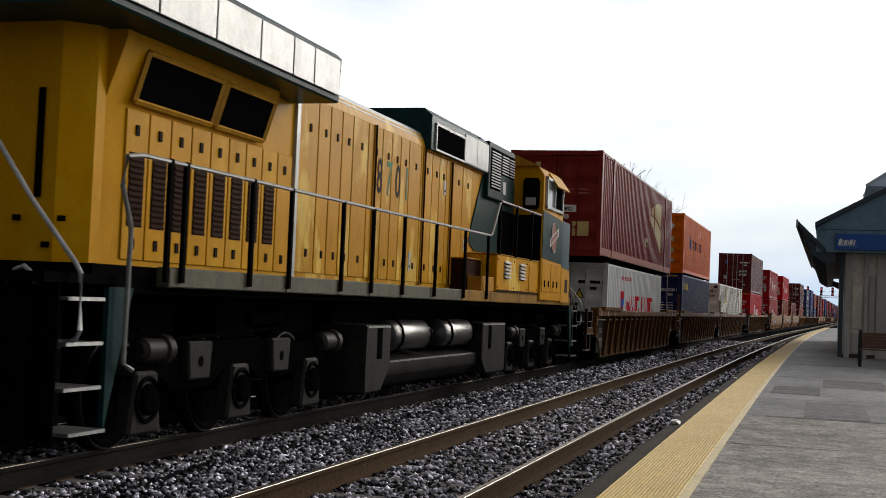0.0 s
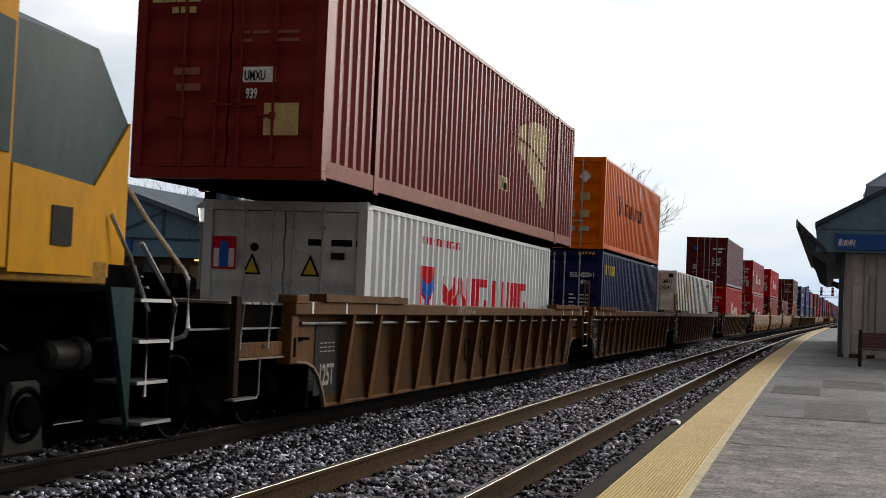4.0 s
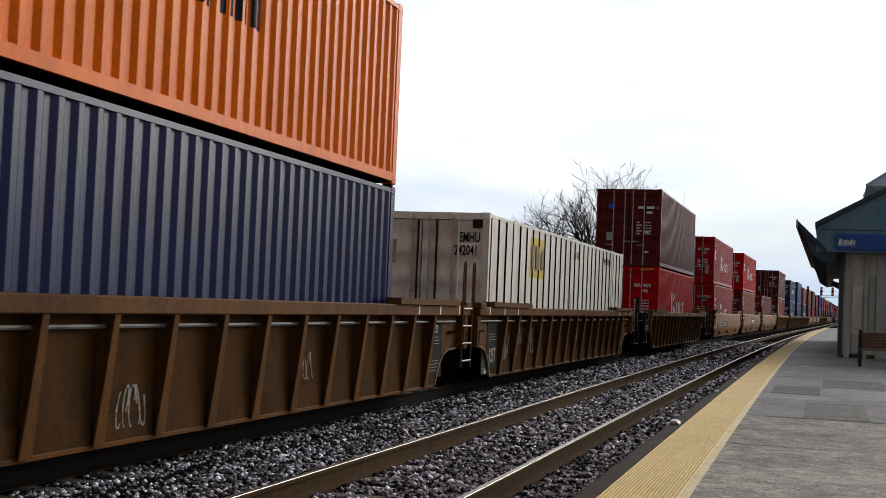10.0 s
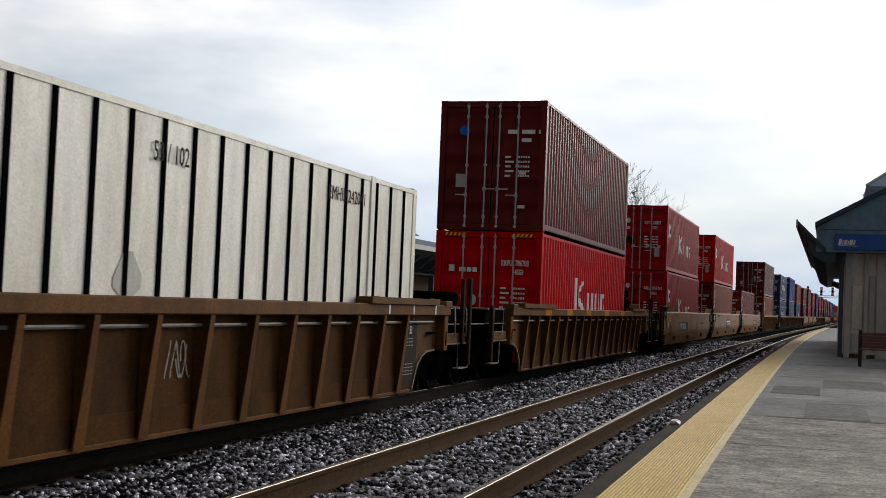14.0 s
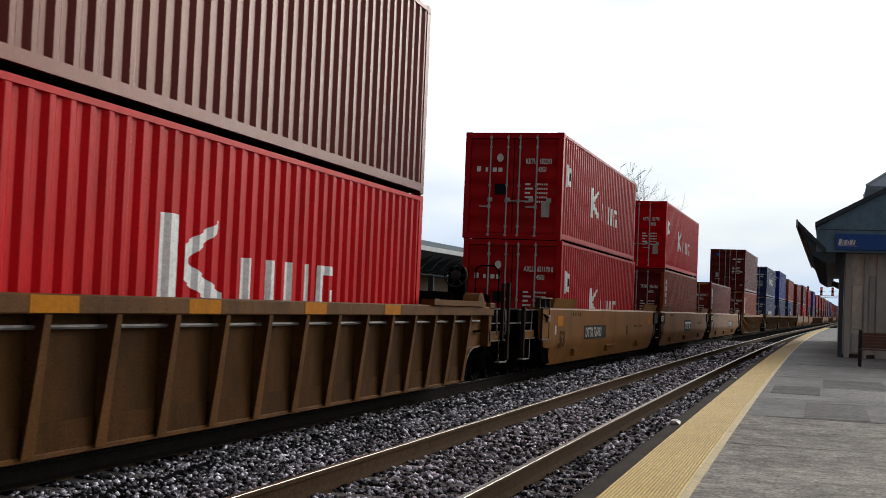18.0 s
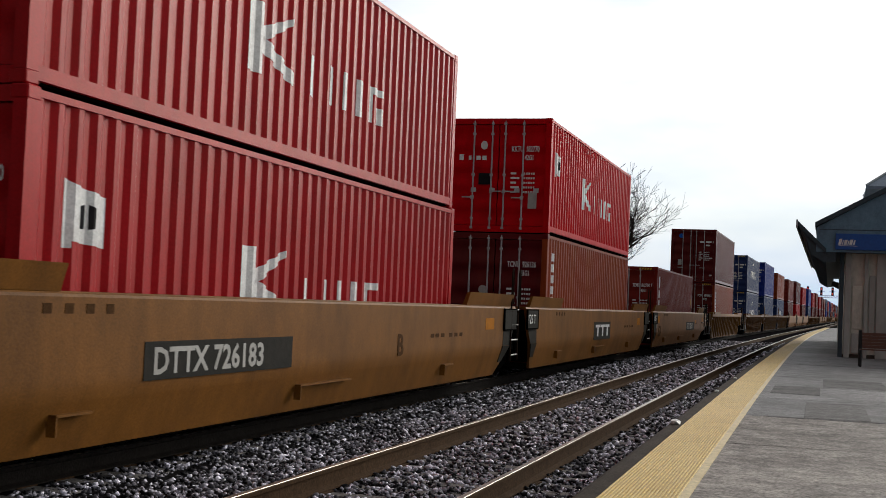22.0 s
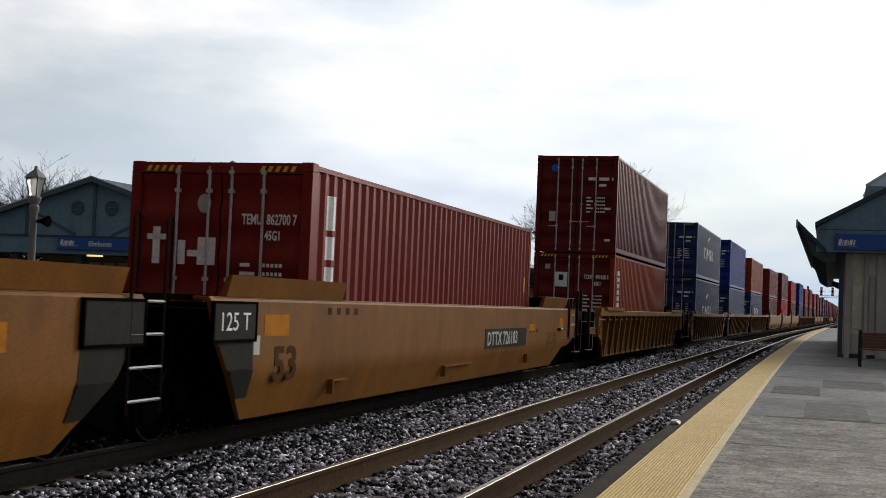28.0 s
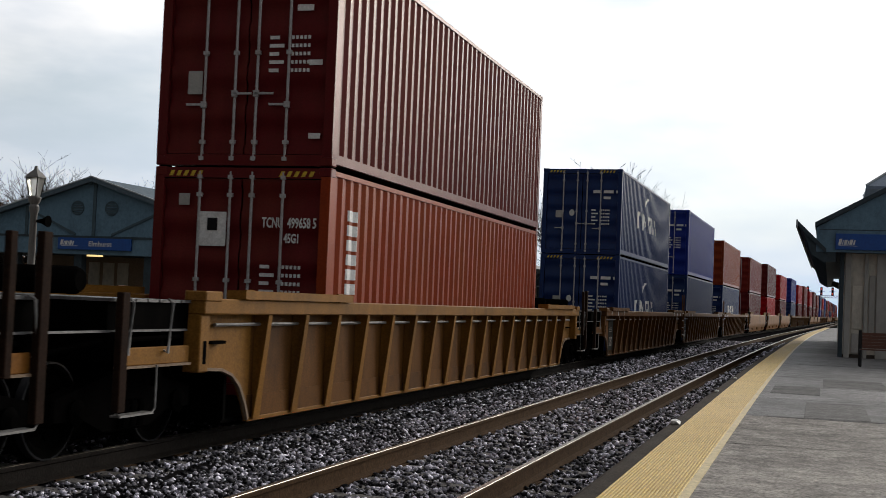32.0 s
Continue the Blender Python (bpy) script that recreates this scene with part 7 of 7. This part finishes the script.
        tube([(x + f * size, y - size, z + 0.02), (x + f * size * 0.25, y - size * 0.25, z + roof_h * 0.75 + 0.02)], 0.025, 4, bm)
        tube([(x + size, y + f * size, z + 0.02), (x + size * 0.25, y + f * size * 0.25, z + roof_h * 0.75 + 0.02)], 0.025, 4, bm)
    part("roof_seams", bm, "pale_trim", c)


def tilted_canopy(parent, x_in, x_out, z_in, z_out, y0, y1, step):
    """A canopy that rises outwards to the track, on curved brackets."""
    t = 0.16
    bm = prism([(x_in, z_in), (x_out, z_out), (x_out, z_out - t), (x_in, z_in - t)], y0, y1, "y")
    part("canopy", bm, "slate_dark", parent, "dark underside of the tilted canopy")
    e = 0.05 * (1 if x_out > x_in else -1)
    part("canopy_fascia", box(x_out, x_out + e, y0, y1, z_out - t - 0.06, z_out + 0.03), "pale_trim", parent)
    y = y0 + 0.15
    while y < y1:
        bm = prism([(x_in, z_in - t), (x_out * 0.8 + x_in * 0.2, z_in * 0.2 + z_out * 0.8 - t), (x_in + (x_out - x_in) * 0.5, z_in - t - 0.04), (x_in, z_in - t - 0.32)], y - 0.06, y + 0.06, "y")
        part("bracket", bm, "slate_dark", parent)
        y += step


def build_shelter():
    b = thing("platform_shelter", "blue-grey boarded platform shelter with a gabled roof and blue sign", "shelter")
    # local: x from the wall's track corner, y along the line
    o = along(44.2, 0.72)
    b.matrix_basis = o
    W, L, z = 7.0, 30.0, PLATFORM_Z
    part("side_wall", box(0, 0.2, 0.0, L, z, 3.7), "beige", b)
    part("end_wall", box(0.2, W, 0.05, 0.25, z, 3.7), "beige", b)
    part("back_wall", box(W, W + 0.2, 0.0, L, z, 3.7), "beige", b)
    part("plinth", box(-0.03, W + 0.2, -0.05, 0.1, z, z + 0.12), "edge_concrete", b)
    for x, w in ((-0.16, 0.14), (0.02, 0.18), (0.62, 0.12), (1.0, 0.5)):
        part("wall_post", box(x, x + w, -0.06, 0.06 if x > 0 else 0.4, z, 3.65), "slate_dark" if x < 0.0 else "light_grey", b, "", 0.01)
    for x0, x1, z0, z1 in ((0.26, 0.58, 1.15, 2.55), (0.26, 0.58, 0.35, 1.0), (0.78, 0.97, 0.5, 2.9), (1.6, 2.8, 1.2, 2.6)):
        part("wall_panel", box(x0, x1, -0.01, 0.05, z0, z1), "beige" if z0 > 1 else "light_grey", b, "", 0.008)
    # gable
    xl, xr, zt = -0.92, W + 0.9, 3.62
    ridge, zr = W / 2, 6.85
    eave = 4.42
    poly = [(xl, zt), (xr, zt), (xr, eave), (ridge, zr), (xl, eave)]
    part("gable", prism(poly, -0.62, -0.50, "y"), "slate", b)
    for i in range(1, 5):
        zz = zt + 0.02 + i * 0.35
        part("siding_line", box(xl + 0.1, xr - 0.1, -0.635, -0.62, zz, zz + 0.02), "slate_dark", b) if i in (2,) else None
    for a, c in (((xl - 0.05, eave), (ridge, zr)), ((xr + 0.05, eave), (ridge, zr))):
        part("roof_slope", prism([a, c, (c[0], c[1] + 0.12), (a[0], a[1] + 0.12)], -0.75, L, "y"), "slate_roof", b)
        part("barge_board", prism([a, c, (c[0], c[1] + 0.15), (a[0], a[1] + 0.15)], -0.80, -0.75, "y"), "slate_dark", b)
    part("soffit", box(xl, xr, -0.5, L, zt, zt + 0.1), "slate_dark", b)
    part("sign", box(xl + 0.60, xl + 5.2, -0.70, -0.63, 3.70, 4.22), "sign_blue", b, "blue station name board", 0.01)
    bm = bmesh.new()
    x = xl + 0.68
    for w, h in ((0.09, 0.19), (0.03, 0.15), (0.09, 0.16), (0.03, 0.14), (0.09, 0.17), (0.05, 0.15)):
        prism([(x, 3.86), (x + w, 3.86), (x + w + 0.04, 3.86 + h), (x + 0.04, 3.86 + h)], -0.708, -0.70, "y", bm)
        x += w + 0.025
    box(xl + 0.70, xl + 1.28, -0.708, -0.70, 3.82, 3.835, bm)
    part("sign_emblem", bm, "ink_white", b)
    tilted_canopy(b, -0.60, -1.52, 3.72, 4.62, -0.7, 36.0, 1.9)
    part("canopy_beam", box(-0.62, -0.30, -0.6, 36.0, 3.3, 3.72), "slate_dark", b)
    part("wall_speaker", prism([(-0.42, 2.62), (-0.16, 2.5), (-0.16, 2.72), (-0.36, 2.78)], 3.0, 3.3, "y"), "grey_plate", b)
    cupola(b, 3.35, 15.6, 7.15, 2.45, 1.85)
    b2 = thing("platform_bench", "dark iron bench with red-brown wooden slats, facing down the platform", "bench")
    b2.matrix_basis = along(36.35, 1.09, z)
    for x in (0.0, 1.9):
        fr = tube([(x, 0.28, 0), (x, 0.30, 0.45), (x, 0.36, 0.98)], 0.05, 6)
        tube([(x, 0.30, 0.45), (x, -0.18, 0.44), (x, -0.2, 0)], 0.03, 6, fr)
        part("end_frame", fr, "iron", b2)
    for i in range(5):
        part("back_slat", box(0.0, 1.9, 0.30 + 0.012 * i, 0.33 + 0.012 * i, 0.50 + i * 0.085, 0.581 + i * 0.085), "wood", b2)
    for i in range(4):
        part("seat_slat", box(0.0, 1.9, -0.15 + i * 0.1, -0.07 + i * 0.1, 0.455, 0.485), "wood", b2)


# ---- the station across the tracks ----
def build_station():
    st = thing("station_building", "long blue-grey gabled station with canopies and a blue name board", "station")
    st.matrix_basis = Matrix.Translation((-30.48, 50.0, 0)) @ Matrix.Rotation(-0.012, 4, "Z")
    L, z = 75.0, 0.2
    half, zr, ze, zb = 8.6, 6.15, 3.35, 3.0
    part("gable", prism([(-half, zb), (half, zb), (half, ze + 0.05), (0, zr), (-half, ze + 0.05)], 0, 0.14, "y"), "slate", st)
    for sx in (-1, 1):
        part("roof_slope", prism([(sx * (half + 0.3), ze), (0, zr), (0, zr + 0.14), (sx * (half + 0.3), ze + 0.14)], -0.35, L, "y"), "slate_roof", st)
        part("barge_board", prism([(sx * (half + 0.3), ze - 0.05), (0, zr - 0.05), (0, zr + 0.16), (sx * (half + 0.3), ze + 0.16)], -0.42, -0.35, "y"), "slate_roof", st)
        part("roof_edge", prism([(sx * (half + 0.3), ze + 0.14), (0, zr + 0.145), (0, zr + 0.20), (sx * (half + 0.3), ze + 0.19)], -0.44, -0.35, "y"), "pale_trim", st)
        louvre_disc(st, sx * 0.85, -0.03, 4.95, 0.30, "siding_trim")
        part("gable_strut", prism([(sx * 0.9, 3.72), (sx * 3.4, 4.82), (sx * 3.4, 4.93), (sx * 0.9, 3.83)], -0.06, 0.0, "y"), "siding_trim", st)
        part("gable_post", box(sx * 3.42 - 0.07, sx * 3.42 + 0.07, -0.06, 0, 3.7, 5.0), "siding_trim", st)
    part("gable_post", box(-0.07, 0.07, -0.07, 0, 3.7, 6.1), "siding_trim", st)
    part("gable_beam", box(-half, half, -0.07, 0, 3.62, 3.72), "slate_dark", st)
    part("lower_siding", box(-half, half, -0.03, 0.10, 2.9, 3.62), "slate", st)
    sgn = part("sign", box(-1.66, 1.98, -0.20, -0.10, 3.10, 3.62), "sign_blue", st, "blue station name board", 0.01)
    words("Elmhurst", 0.32, "ink_white", sgn, on_end(-0.12, 3.26, -0.206), wide=1.0, thick=0.006)
    bm = bmesh.new()
    x = -1.55
    for w, h in ((0.13, 0.22), (0.04, 0.17), (0.12, 0.18), (0.04, 0.16), (0.12, 0.19), (0.07, 0.17)):
        prism([(x, 3.30), (x + w, 3.30), (x + w + 0.05, 3.30 + h), (x + 0.05, 3.30 + h)], -0.206, -0.20, "y", bm)
        x += w + 0.03
    box(-1.5, -0.65, -0.206, -0.20, 3.25, 3.27, bm)
    part("sign_emblem", bm, "ink_white", sgn)
    part("inner_wall", box(-half + 2.0, half - 2.2, 6.0, 6.2, z, 3.0), "brickwork", st)
    part("side_wall", box(half - 2.4, half - 2.2, 6.0, L, z, 3.0), "brickwork", st)
    part("ceiling", box(-half, half, 0.1, L, 2.98, 3.06), "slate_dark", st)
    for x in (-7.5, -4.2, -0.9, 2.6, 5.6, 8.0):
        part("column", box(x - 0.2, x + 0.2, 0.25, 0.65, z, 3.0), "slate_dark", st, "", 0.02)
    for i in range(14):
        part("column", box(half - 0.6, half - 0.3, 4.0 + i * 5, 4.3 + i * 5, z, 3.0), "slate_dark", st)
    for x in (-3.6, -2.8, -2.0, 0.3, 1.1, 1.9, 3.4, 4.2):
        part("window", box(x - 0.3, x + 0.3, 5.95, 6.01, 1.3, 2.7), "beige", st)
    for x, y in ((-1.8, 3.0), (2.8, 5.0), (5.9, 6.5), (6.6, 14.0), (6.9, 22.0)):
        part("ceiling_lamp", box(x - 0.35, x + 0.35, y - 0.2, y + 0.2, 2.9, 2.975), "lamp_glow", st)
    tilted_canopy(st, half - 0.3, half + 2.0, 3.45, 4.35, 4.5, L, 1.9)
    cupola(st, 0.15, 13.0, 7.22, 1.55, 1.30)
    cupola(st, 0.10, 34.0, 7.22, 1.55, 1.30)
    # far platform, fence and lamps
    fp = tagged(link("far_platform", sweep([(-21.5, 0.2), (-12.9, 0.2), (-12.9, -0.6), (-21.5, -0.6)], 0, 200, 4.0), "concrete"),
                "concrete platform across the tracks", "platform", kind="structure")
    fence = thing("platform_fence", "brown wooden rail fence along the far platform", "fence")
    fence.matrix_basis = along(0, 0, 0.2)
    for i in range(16):
        s = 26 + i * 2.0
        part("post", box(-20.05, -19.95, s - 0.05, s + 0.05, 0, 1.1), "wood", fence)
    for zz in (0.45, 0.72, 0.98):
        part("board", box(-20.0, -19.94, 26, 56, zz, zz + 0.16), "brickwork", fence)
    base = None
    for s, lat in ((22.15, -15.0), (29.4, -15.0)):
        m = along(s, lat, 0.2) if base is None else None
        if base is None:
            lamp = thing("street_lamp", "weathered grey lamp post with a glazed lantern on the far platform", "lamp", "lamps on the far platform")
            part("post", lathe([(0.17, 0), (0.17, 0.25), (0.11, 0.35), (0.095, 0.9), (0.075, 1.0), (0.07, 2.7), (0.10, 2.76), (0.10, 2.84), (0.06, 2.9)], "z", 12), "post_grey", lamp)
            part("lantern_base", lathe([(0.06, 2.86), (0.12, 2.95), (0.13, 3.02), (0.10, 3.05)], "z", 10), "post_grey", lamp)
            g = loft([[(a * 0.075, c * 0.075, 3.05) for a, c in ((-1, -1), (1, -1), (1, 1), (-1, 1))], [(a * 0.135, c * 0.135, 3.42) for a, c in ((-1, -1), (1, -1), (1, 1), (-1, 1))]])
            part("lantern_glass", g, "lantern", lamp)
            for a, c in ((-1, -1), (1, -1), (1, 1), (-1, 1)):
                part("lantern_bar", tube([(a * 0.078, c * 0.078, 3.04), (a * 0.138, c * 0.138, 3.43)], 0.012, 5), "iron", lamp)
            cap = loft([[(a * 0.155, c * 0.155, 3.42) for a, c in ((-1, -1), (1, -1), (1, 1), (-1, 1))], [(a * 0.075, c * 0.075, 3.53) for a, c in ((-1, -1), (1, -1), (1, 1), (-1, 1))],
                        [(a * 0.035, c * 0.035, 3.57) for a, c in ((-1, -1), (1, -1), (1, 1), (-1, 1))], [(a * 0.02, c * 0.02, 3.65) for a, c in ((-1, -1), (1, -1), (1, 1), (-1, 1))]])
            part("lantern_cap", cap, "post_grey", lamp)
            horn = lathe([(0.03, 0.0), (0.05, 0.12), (0.12, 0.26)], "x", 10, (0.08, 0, 2.55))
            part("loudspeaker", horn, "black", lamp)
            lamp.matrix_basis = m
            base = lamp
        else:
            copy_thing(base, along(s, lat, 0.2))
    # the house behind the station
    hs = thing("house", "pale house with brick chimneys behind the station", "house")
    hs.matrix_basis = Matrix.Translation((-45.5, 112.0, 0))
    part("wall", box(-7, 7, 0, 10, -0.6, 8.0), "beige", hs)
    part("roof", prism([(-7.6, 7.9), (7.6, 7.9), (5.0, 9.5), (-5.0, 9.5)], -0.5, 10.5, "y"), "slate_roof", hs)
    for x, zt in ((-2.1, 10.4), (0.3, 10.45), (1.6, 9.8)):
        ch = part("chimney", box(x - 0.35, x + 0.35, 2, 2.8, 8.9, zt), "wood", hs)
        part("chimney_cap", box(x - 0.43, x + 0.43, 1.92, 2.88, zt - 0.02, zt + 0.12), "edge_concrete", ch)


# ---- trees and distance ----
def branch_mesh(seed, height, spread, levels=5, lean=0.0, stout=0.026, fork=0.42):
    """Limbs that fork low, arch outwards and turn up at their tips."""
    rng = random.Random(seed)
    verts, faces = [], []

    def stick(p, q, r0, r1, n):
        d = (q - p)
        u = d.orthogonal().normalized()
        w = d.normalized().cross(u)
        b = len(verts)
        for c, r in ((p, r0), (q, r1)):
            verts.extend(tuple(c + u * (r * math.cos(t)) + w * (r * math.sin(t))) for t in (2 * math.pi * i / n for i in range(n)))
        faces.extend((b + i, b + (i + 1) % n, b + n + (i + 1) % n, b + n + i) for i in range(n))

    thin = height * (0.0017 if levels < 5 else 0.0012)

    def grow(p, d, length, r, level):
        steps = (0, 4, 4, 3, 2, 2)[level]
        for i in range(steps):
            d = (d + Vector((rng.gauss(0, 0.16), rng.gauss(0, 0.16), rng.gauss(0.07, 0.08)))).normalized()
            q = p + d * (length / steps)
            r1 = max(r * 0.84, thin)
            stick(p, q, r, r1, 7 if level < 3 else 4 if level < 4 else 3)
            p, r = q, r1
            if level < levels and (i > 0 or level > 1):
                side = Vector((rng.gauss(0, 1), rng.gauss(0, 1), rng.gauss(0.0, 0.25))).normalized()
                nd = (d * 0.75 + side * spread).normalized()
                if nd.z < 0.05:
                    nd.z = 0.1
                grow(p, nd, length * rng.uniform(0.50, 0.85), max(r * rng.uniform(0.55, 0.75), thin), level + 1)
        if level < levels:
            side = Vector((rng.gauss(0, 1), rng.gauss(0, 1), rng.gauss(0.1, 0.3))).normalized()
            grow(p, (d + side * spread * 0.6).normalized(), length * rng.uniform(0.5, 0.75), max(r * 0.8, thin), level + 1)

    top, r = Vector((lean, 0, height * fork)), height * stout
    stick(Vector((0, 0, 0)), top * 0.5, r * 1.2, r, 9)
    stick(top * 0.5, top, r, r * 0.92, 9)
    limbs = 7
    for i in range(limbs):
        a = 2 * math.pi * (i + rng.uniform(-0.3, 0.3)) / limbs
        up = rng.uniform(0.25, 0.9)
        start = top - Vector((0, 0, height * fork * rng.uniform(0.0, 0.18)))
        grow(start, Vector((math.cos(a), math.sin(a), up)).normalized(), height * (0.97 - fork) * rng.uniform(0.62, 0.95), r * rng.uniform(0.5, 0.72), 1)
    k = height / max(v[2] for v in verts)
    return raw([(x * k * 0.86, y * k * 0.86, z * k) for x, y, z in verts], faces)


def bare_tree(x, y, z, height, seed, spread=0.95, label="leafless grey deciduous tree behind the tracks", levels=4, stout=0.026, fork=0.42):
    t = tagged(thing("tree", label, "tree", "bare trees"), "")
    t.matrix_basis = Matrix.Translation((x, y, z)) @ Matrix.Rotation(seed * 1.7, 4, "Z")
    bm = lathe([(height * 0.034, -0.3), (height * 0.027, height * 0.03), (height * 0.022, height * 0.14)], "z", 9)
    part("trunk", bm, "bark", t)
    link("crown", branch_mesh(seed, height, spread, levels, stout=stout, fork=fork), "bark", t)
    return t


def build_trees():
    bare_tree(-18.0, 112, -0.6, 15.0, 11, 0.8, levels=5, stout=0.036, fork=0.52)
    bare_tree(-20.4, 113, -0.6, 13.0, 5, 0.8, levels=5, stout=0.030, fork=0.50)
    near = "leafless tree with dark spreading limbs behind the station"
    bare_tree(-42.0, 62, -0.6, 10.0, 8, 0.9, near, 5, 0.046)
    bare_tree(-44.5, 64, -0.6, 10.2, 31, 0.9, near, 5, 0.046)
    bare_tree(-39.4, 66, -0.6, 9.2, 14, 0.9, near, 5, 0.034)
    bare_tree(-36.6, 70, -0.6, 10.0, 17, 0.8, near, 5, 0.032)
    bare_tree(-33.6, 70, -0.6, 9.9, 27, 0.8, near, 5, 0.032)
    oak = thing("tree", "tree that keeps its dry brown leaves behind the station", "tree")
    oak.matrix_basis = Matrix.Translation((-53.0, 76, -0.6))
    part("trunk", lathe([(0.3, 0), (0.22, 3), (0.1, 6)], "z", 8), "bark", oak)
    rng = random.Random(4)
    verts, faces = [], []
    for i in range(2600):
        a, b = rng.uniform(0, 2 * math.pi), rng.uniform(-1, 1)
        r = 3.6 * (0.55 + 0.45 * rng.random()) * (0.85 + 0.25 * math.sin(3 * a + 2) * math.cos(2 * b))
        c = Vector((r * math.cos(a) * math.sqrt(1 - b * b), r * math.sin(a) * math.sqrt(1 - b * b), 5.0 + r * 0.85 * b))
        q = Euler((rng.uniform(0, 6), rng.uniform(0, 6), rng.uniform(0, 6))).to_matrix()
        k = len(verts)
        verts += [tuple(c + q @ Vector(p)) for p in ((-0.16, 0, 0), (0, -0.08, 0.02), (0.16, 0, 0), (0, 0.08, 0.02))]
        faces.append((k, k + 1, k + 2, k + 3))
    link("crown", raw(verts, faces), "dry_leaf", oak)
    # far woods
    verts, faces = [], []
    for i in range(2600):
        s = rng.uniform(430, 900)
        lat = rng.choice((rng.uniform(-160, -26), rng.uniform(14, 90)))
        m = along(s, lat, -0.6)
        h = rng.uniform(5, 9.5)
        k = len(verts)
        w = rng.uniform(0.6, 1.6)
        for j in range(5):
            t = 2 * math.pi * j / 5
            verts.append(tuple(m @ Vector((w * math.cos(t) * rng.uniform(0.5, 1.3), w * math.sin(t), h * rng.uniform(0.25, 0.6)))))
        verts += [tuple(m @ Vector((rng.uniform(-0.5, 0.5), 0, h))), tuple(m @ Vector((0, 0, 0)))]
        faces += [(k + j, k + (j + 1) % 5, k + 5) for j in range(5)] + [(k + (j + 1) % 5, k + j, k + 6) for j in range(5)]
    tagged(link("far_woods", raw(verts, faces), "far_wood"), "line of bare woods in the distance, haze painted as paler grey", "woods", kind="stuff")


def build_signals():
    g = thing("signal_bridge", "slender steel signal bridge with red lights in the distance", "signal")
    g.matrix_basis = along(400, 0, 0)
    bm = bmesh.new()
    for z in (7.3, 7.9):
        box(-10.8, 3.0, -0.1, 0.1, z - 0.07, z + 0.07, bm)
    for i in range(13):
        a = -10.6 + i * 1.0
        tube([(a, 0, 7.3), (a + 0.5, 0, 7.9), (a + 1.0, 0, 7.3)], 0.05, 4, bm)
    part("truss", bm, "pale_trim", g)
    for x in (-10.7, 2.9):
        part("mast", box(x - 0.15, x + 0.15, -0.15, 0.15, -0.5, 8.0), "iron", g)
    part("mast", box(-12.7, -12.5, -0.1, 0.1, -0.5, 8.3), "iron", g)
    for x, z in ((-12.6, 8.0), (-8.7, 7.9), (-5.5, 7.9)):
        sig = part("signal_head", box(x - 0.34, x + 0.34, -0.3, -0.2, z, z + 2.5), "black", g, "", 0.02)
        part("signal_arm", box(x - 1.0, x + 1.0, -0.1, 0.0, z + 1.2, z + 1.28), "iron", sig)
        for q in (0.6, 1.9):
            part("signal_light", lathe([(0.01, -0.34), (0.14, -0.33), (0.14, -0.30)], "y", 10, (x, 0, z + q)), "signal_red", sig)


# ---- build ----
build_ground()
build_track(NEAR_LAT, "empty railway track beside the platform")
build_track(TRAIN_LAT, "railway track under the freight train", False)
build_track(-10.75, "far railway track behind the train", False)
build_shelter()
build_station()
build_trees()
build_signals()
build_locomotive()
build_train()
build_platform()
build_stones()


def motions():
    """The train runs towards the camera; its wheels turn with it."""
    times = [2.0 * i for i in range(17)]
    for ob, s in riders:
        walk(ob, [(t, along(s - gone(t), TRAIN_LAT)) for t in times])
    steps = [i * 0.1 for i in range(321)]
    for ob, place, r in wheels[:44]:
        walk(ob, [(t, Matrix.Translation(place) @ Matrix.Rotation((gone(t) / r) % (2 * math.pi), 4, "X")) for t in steps])


motions()
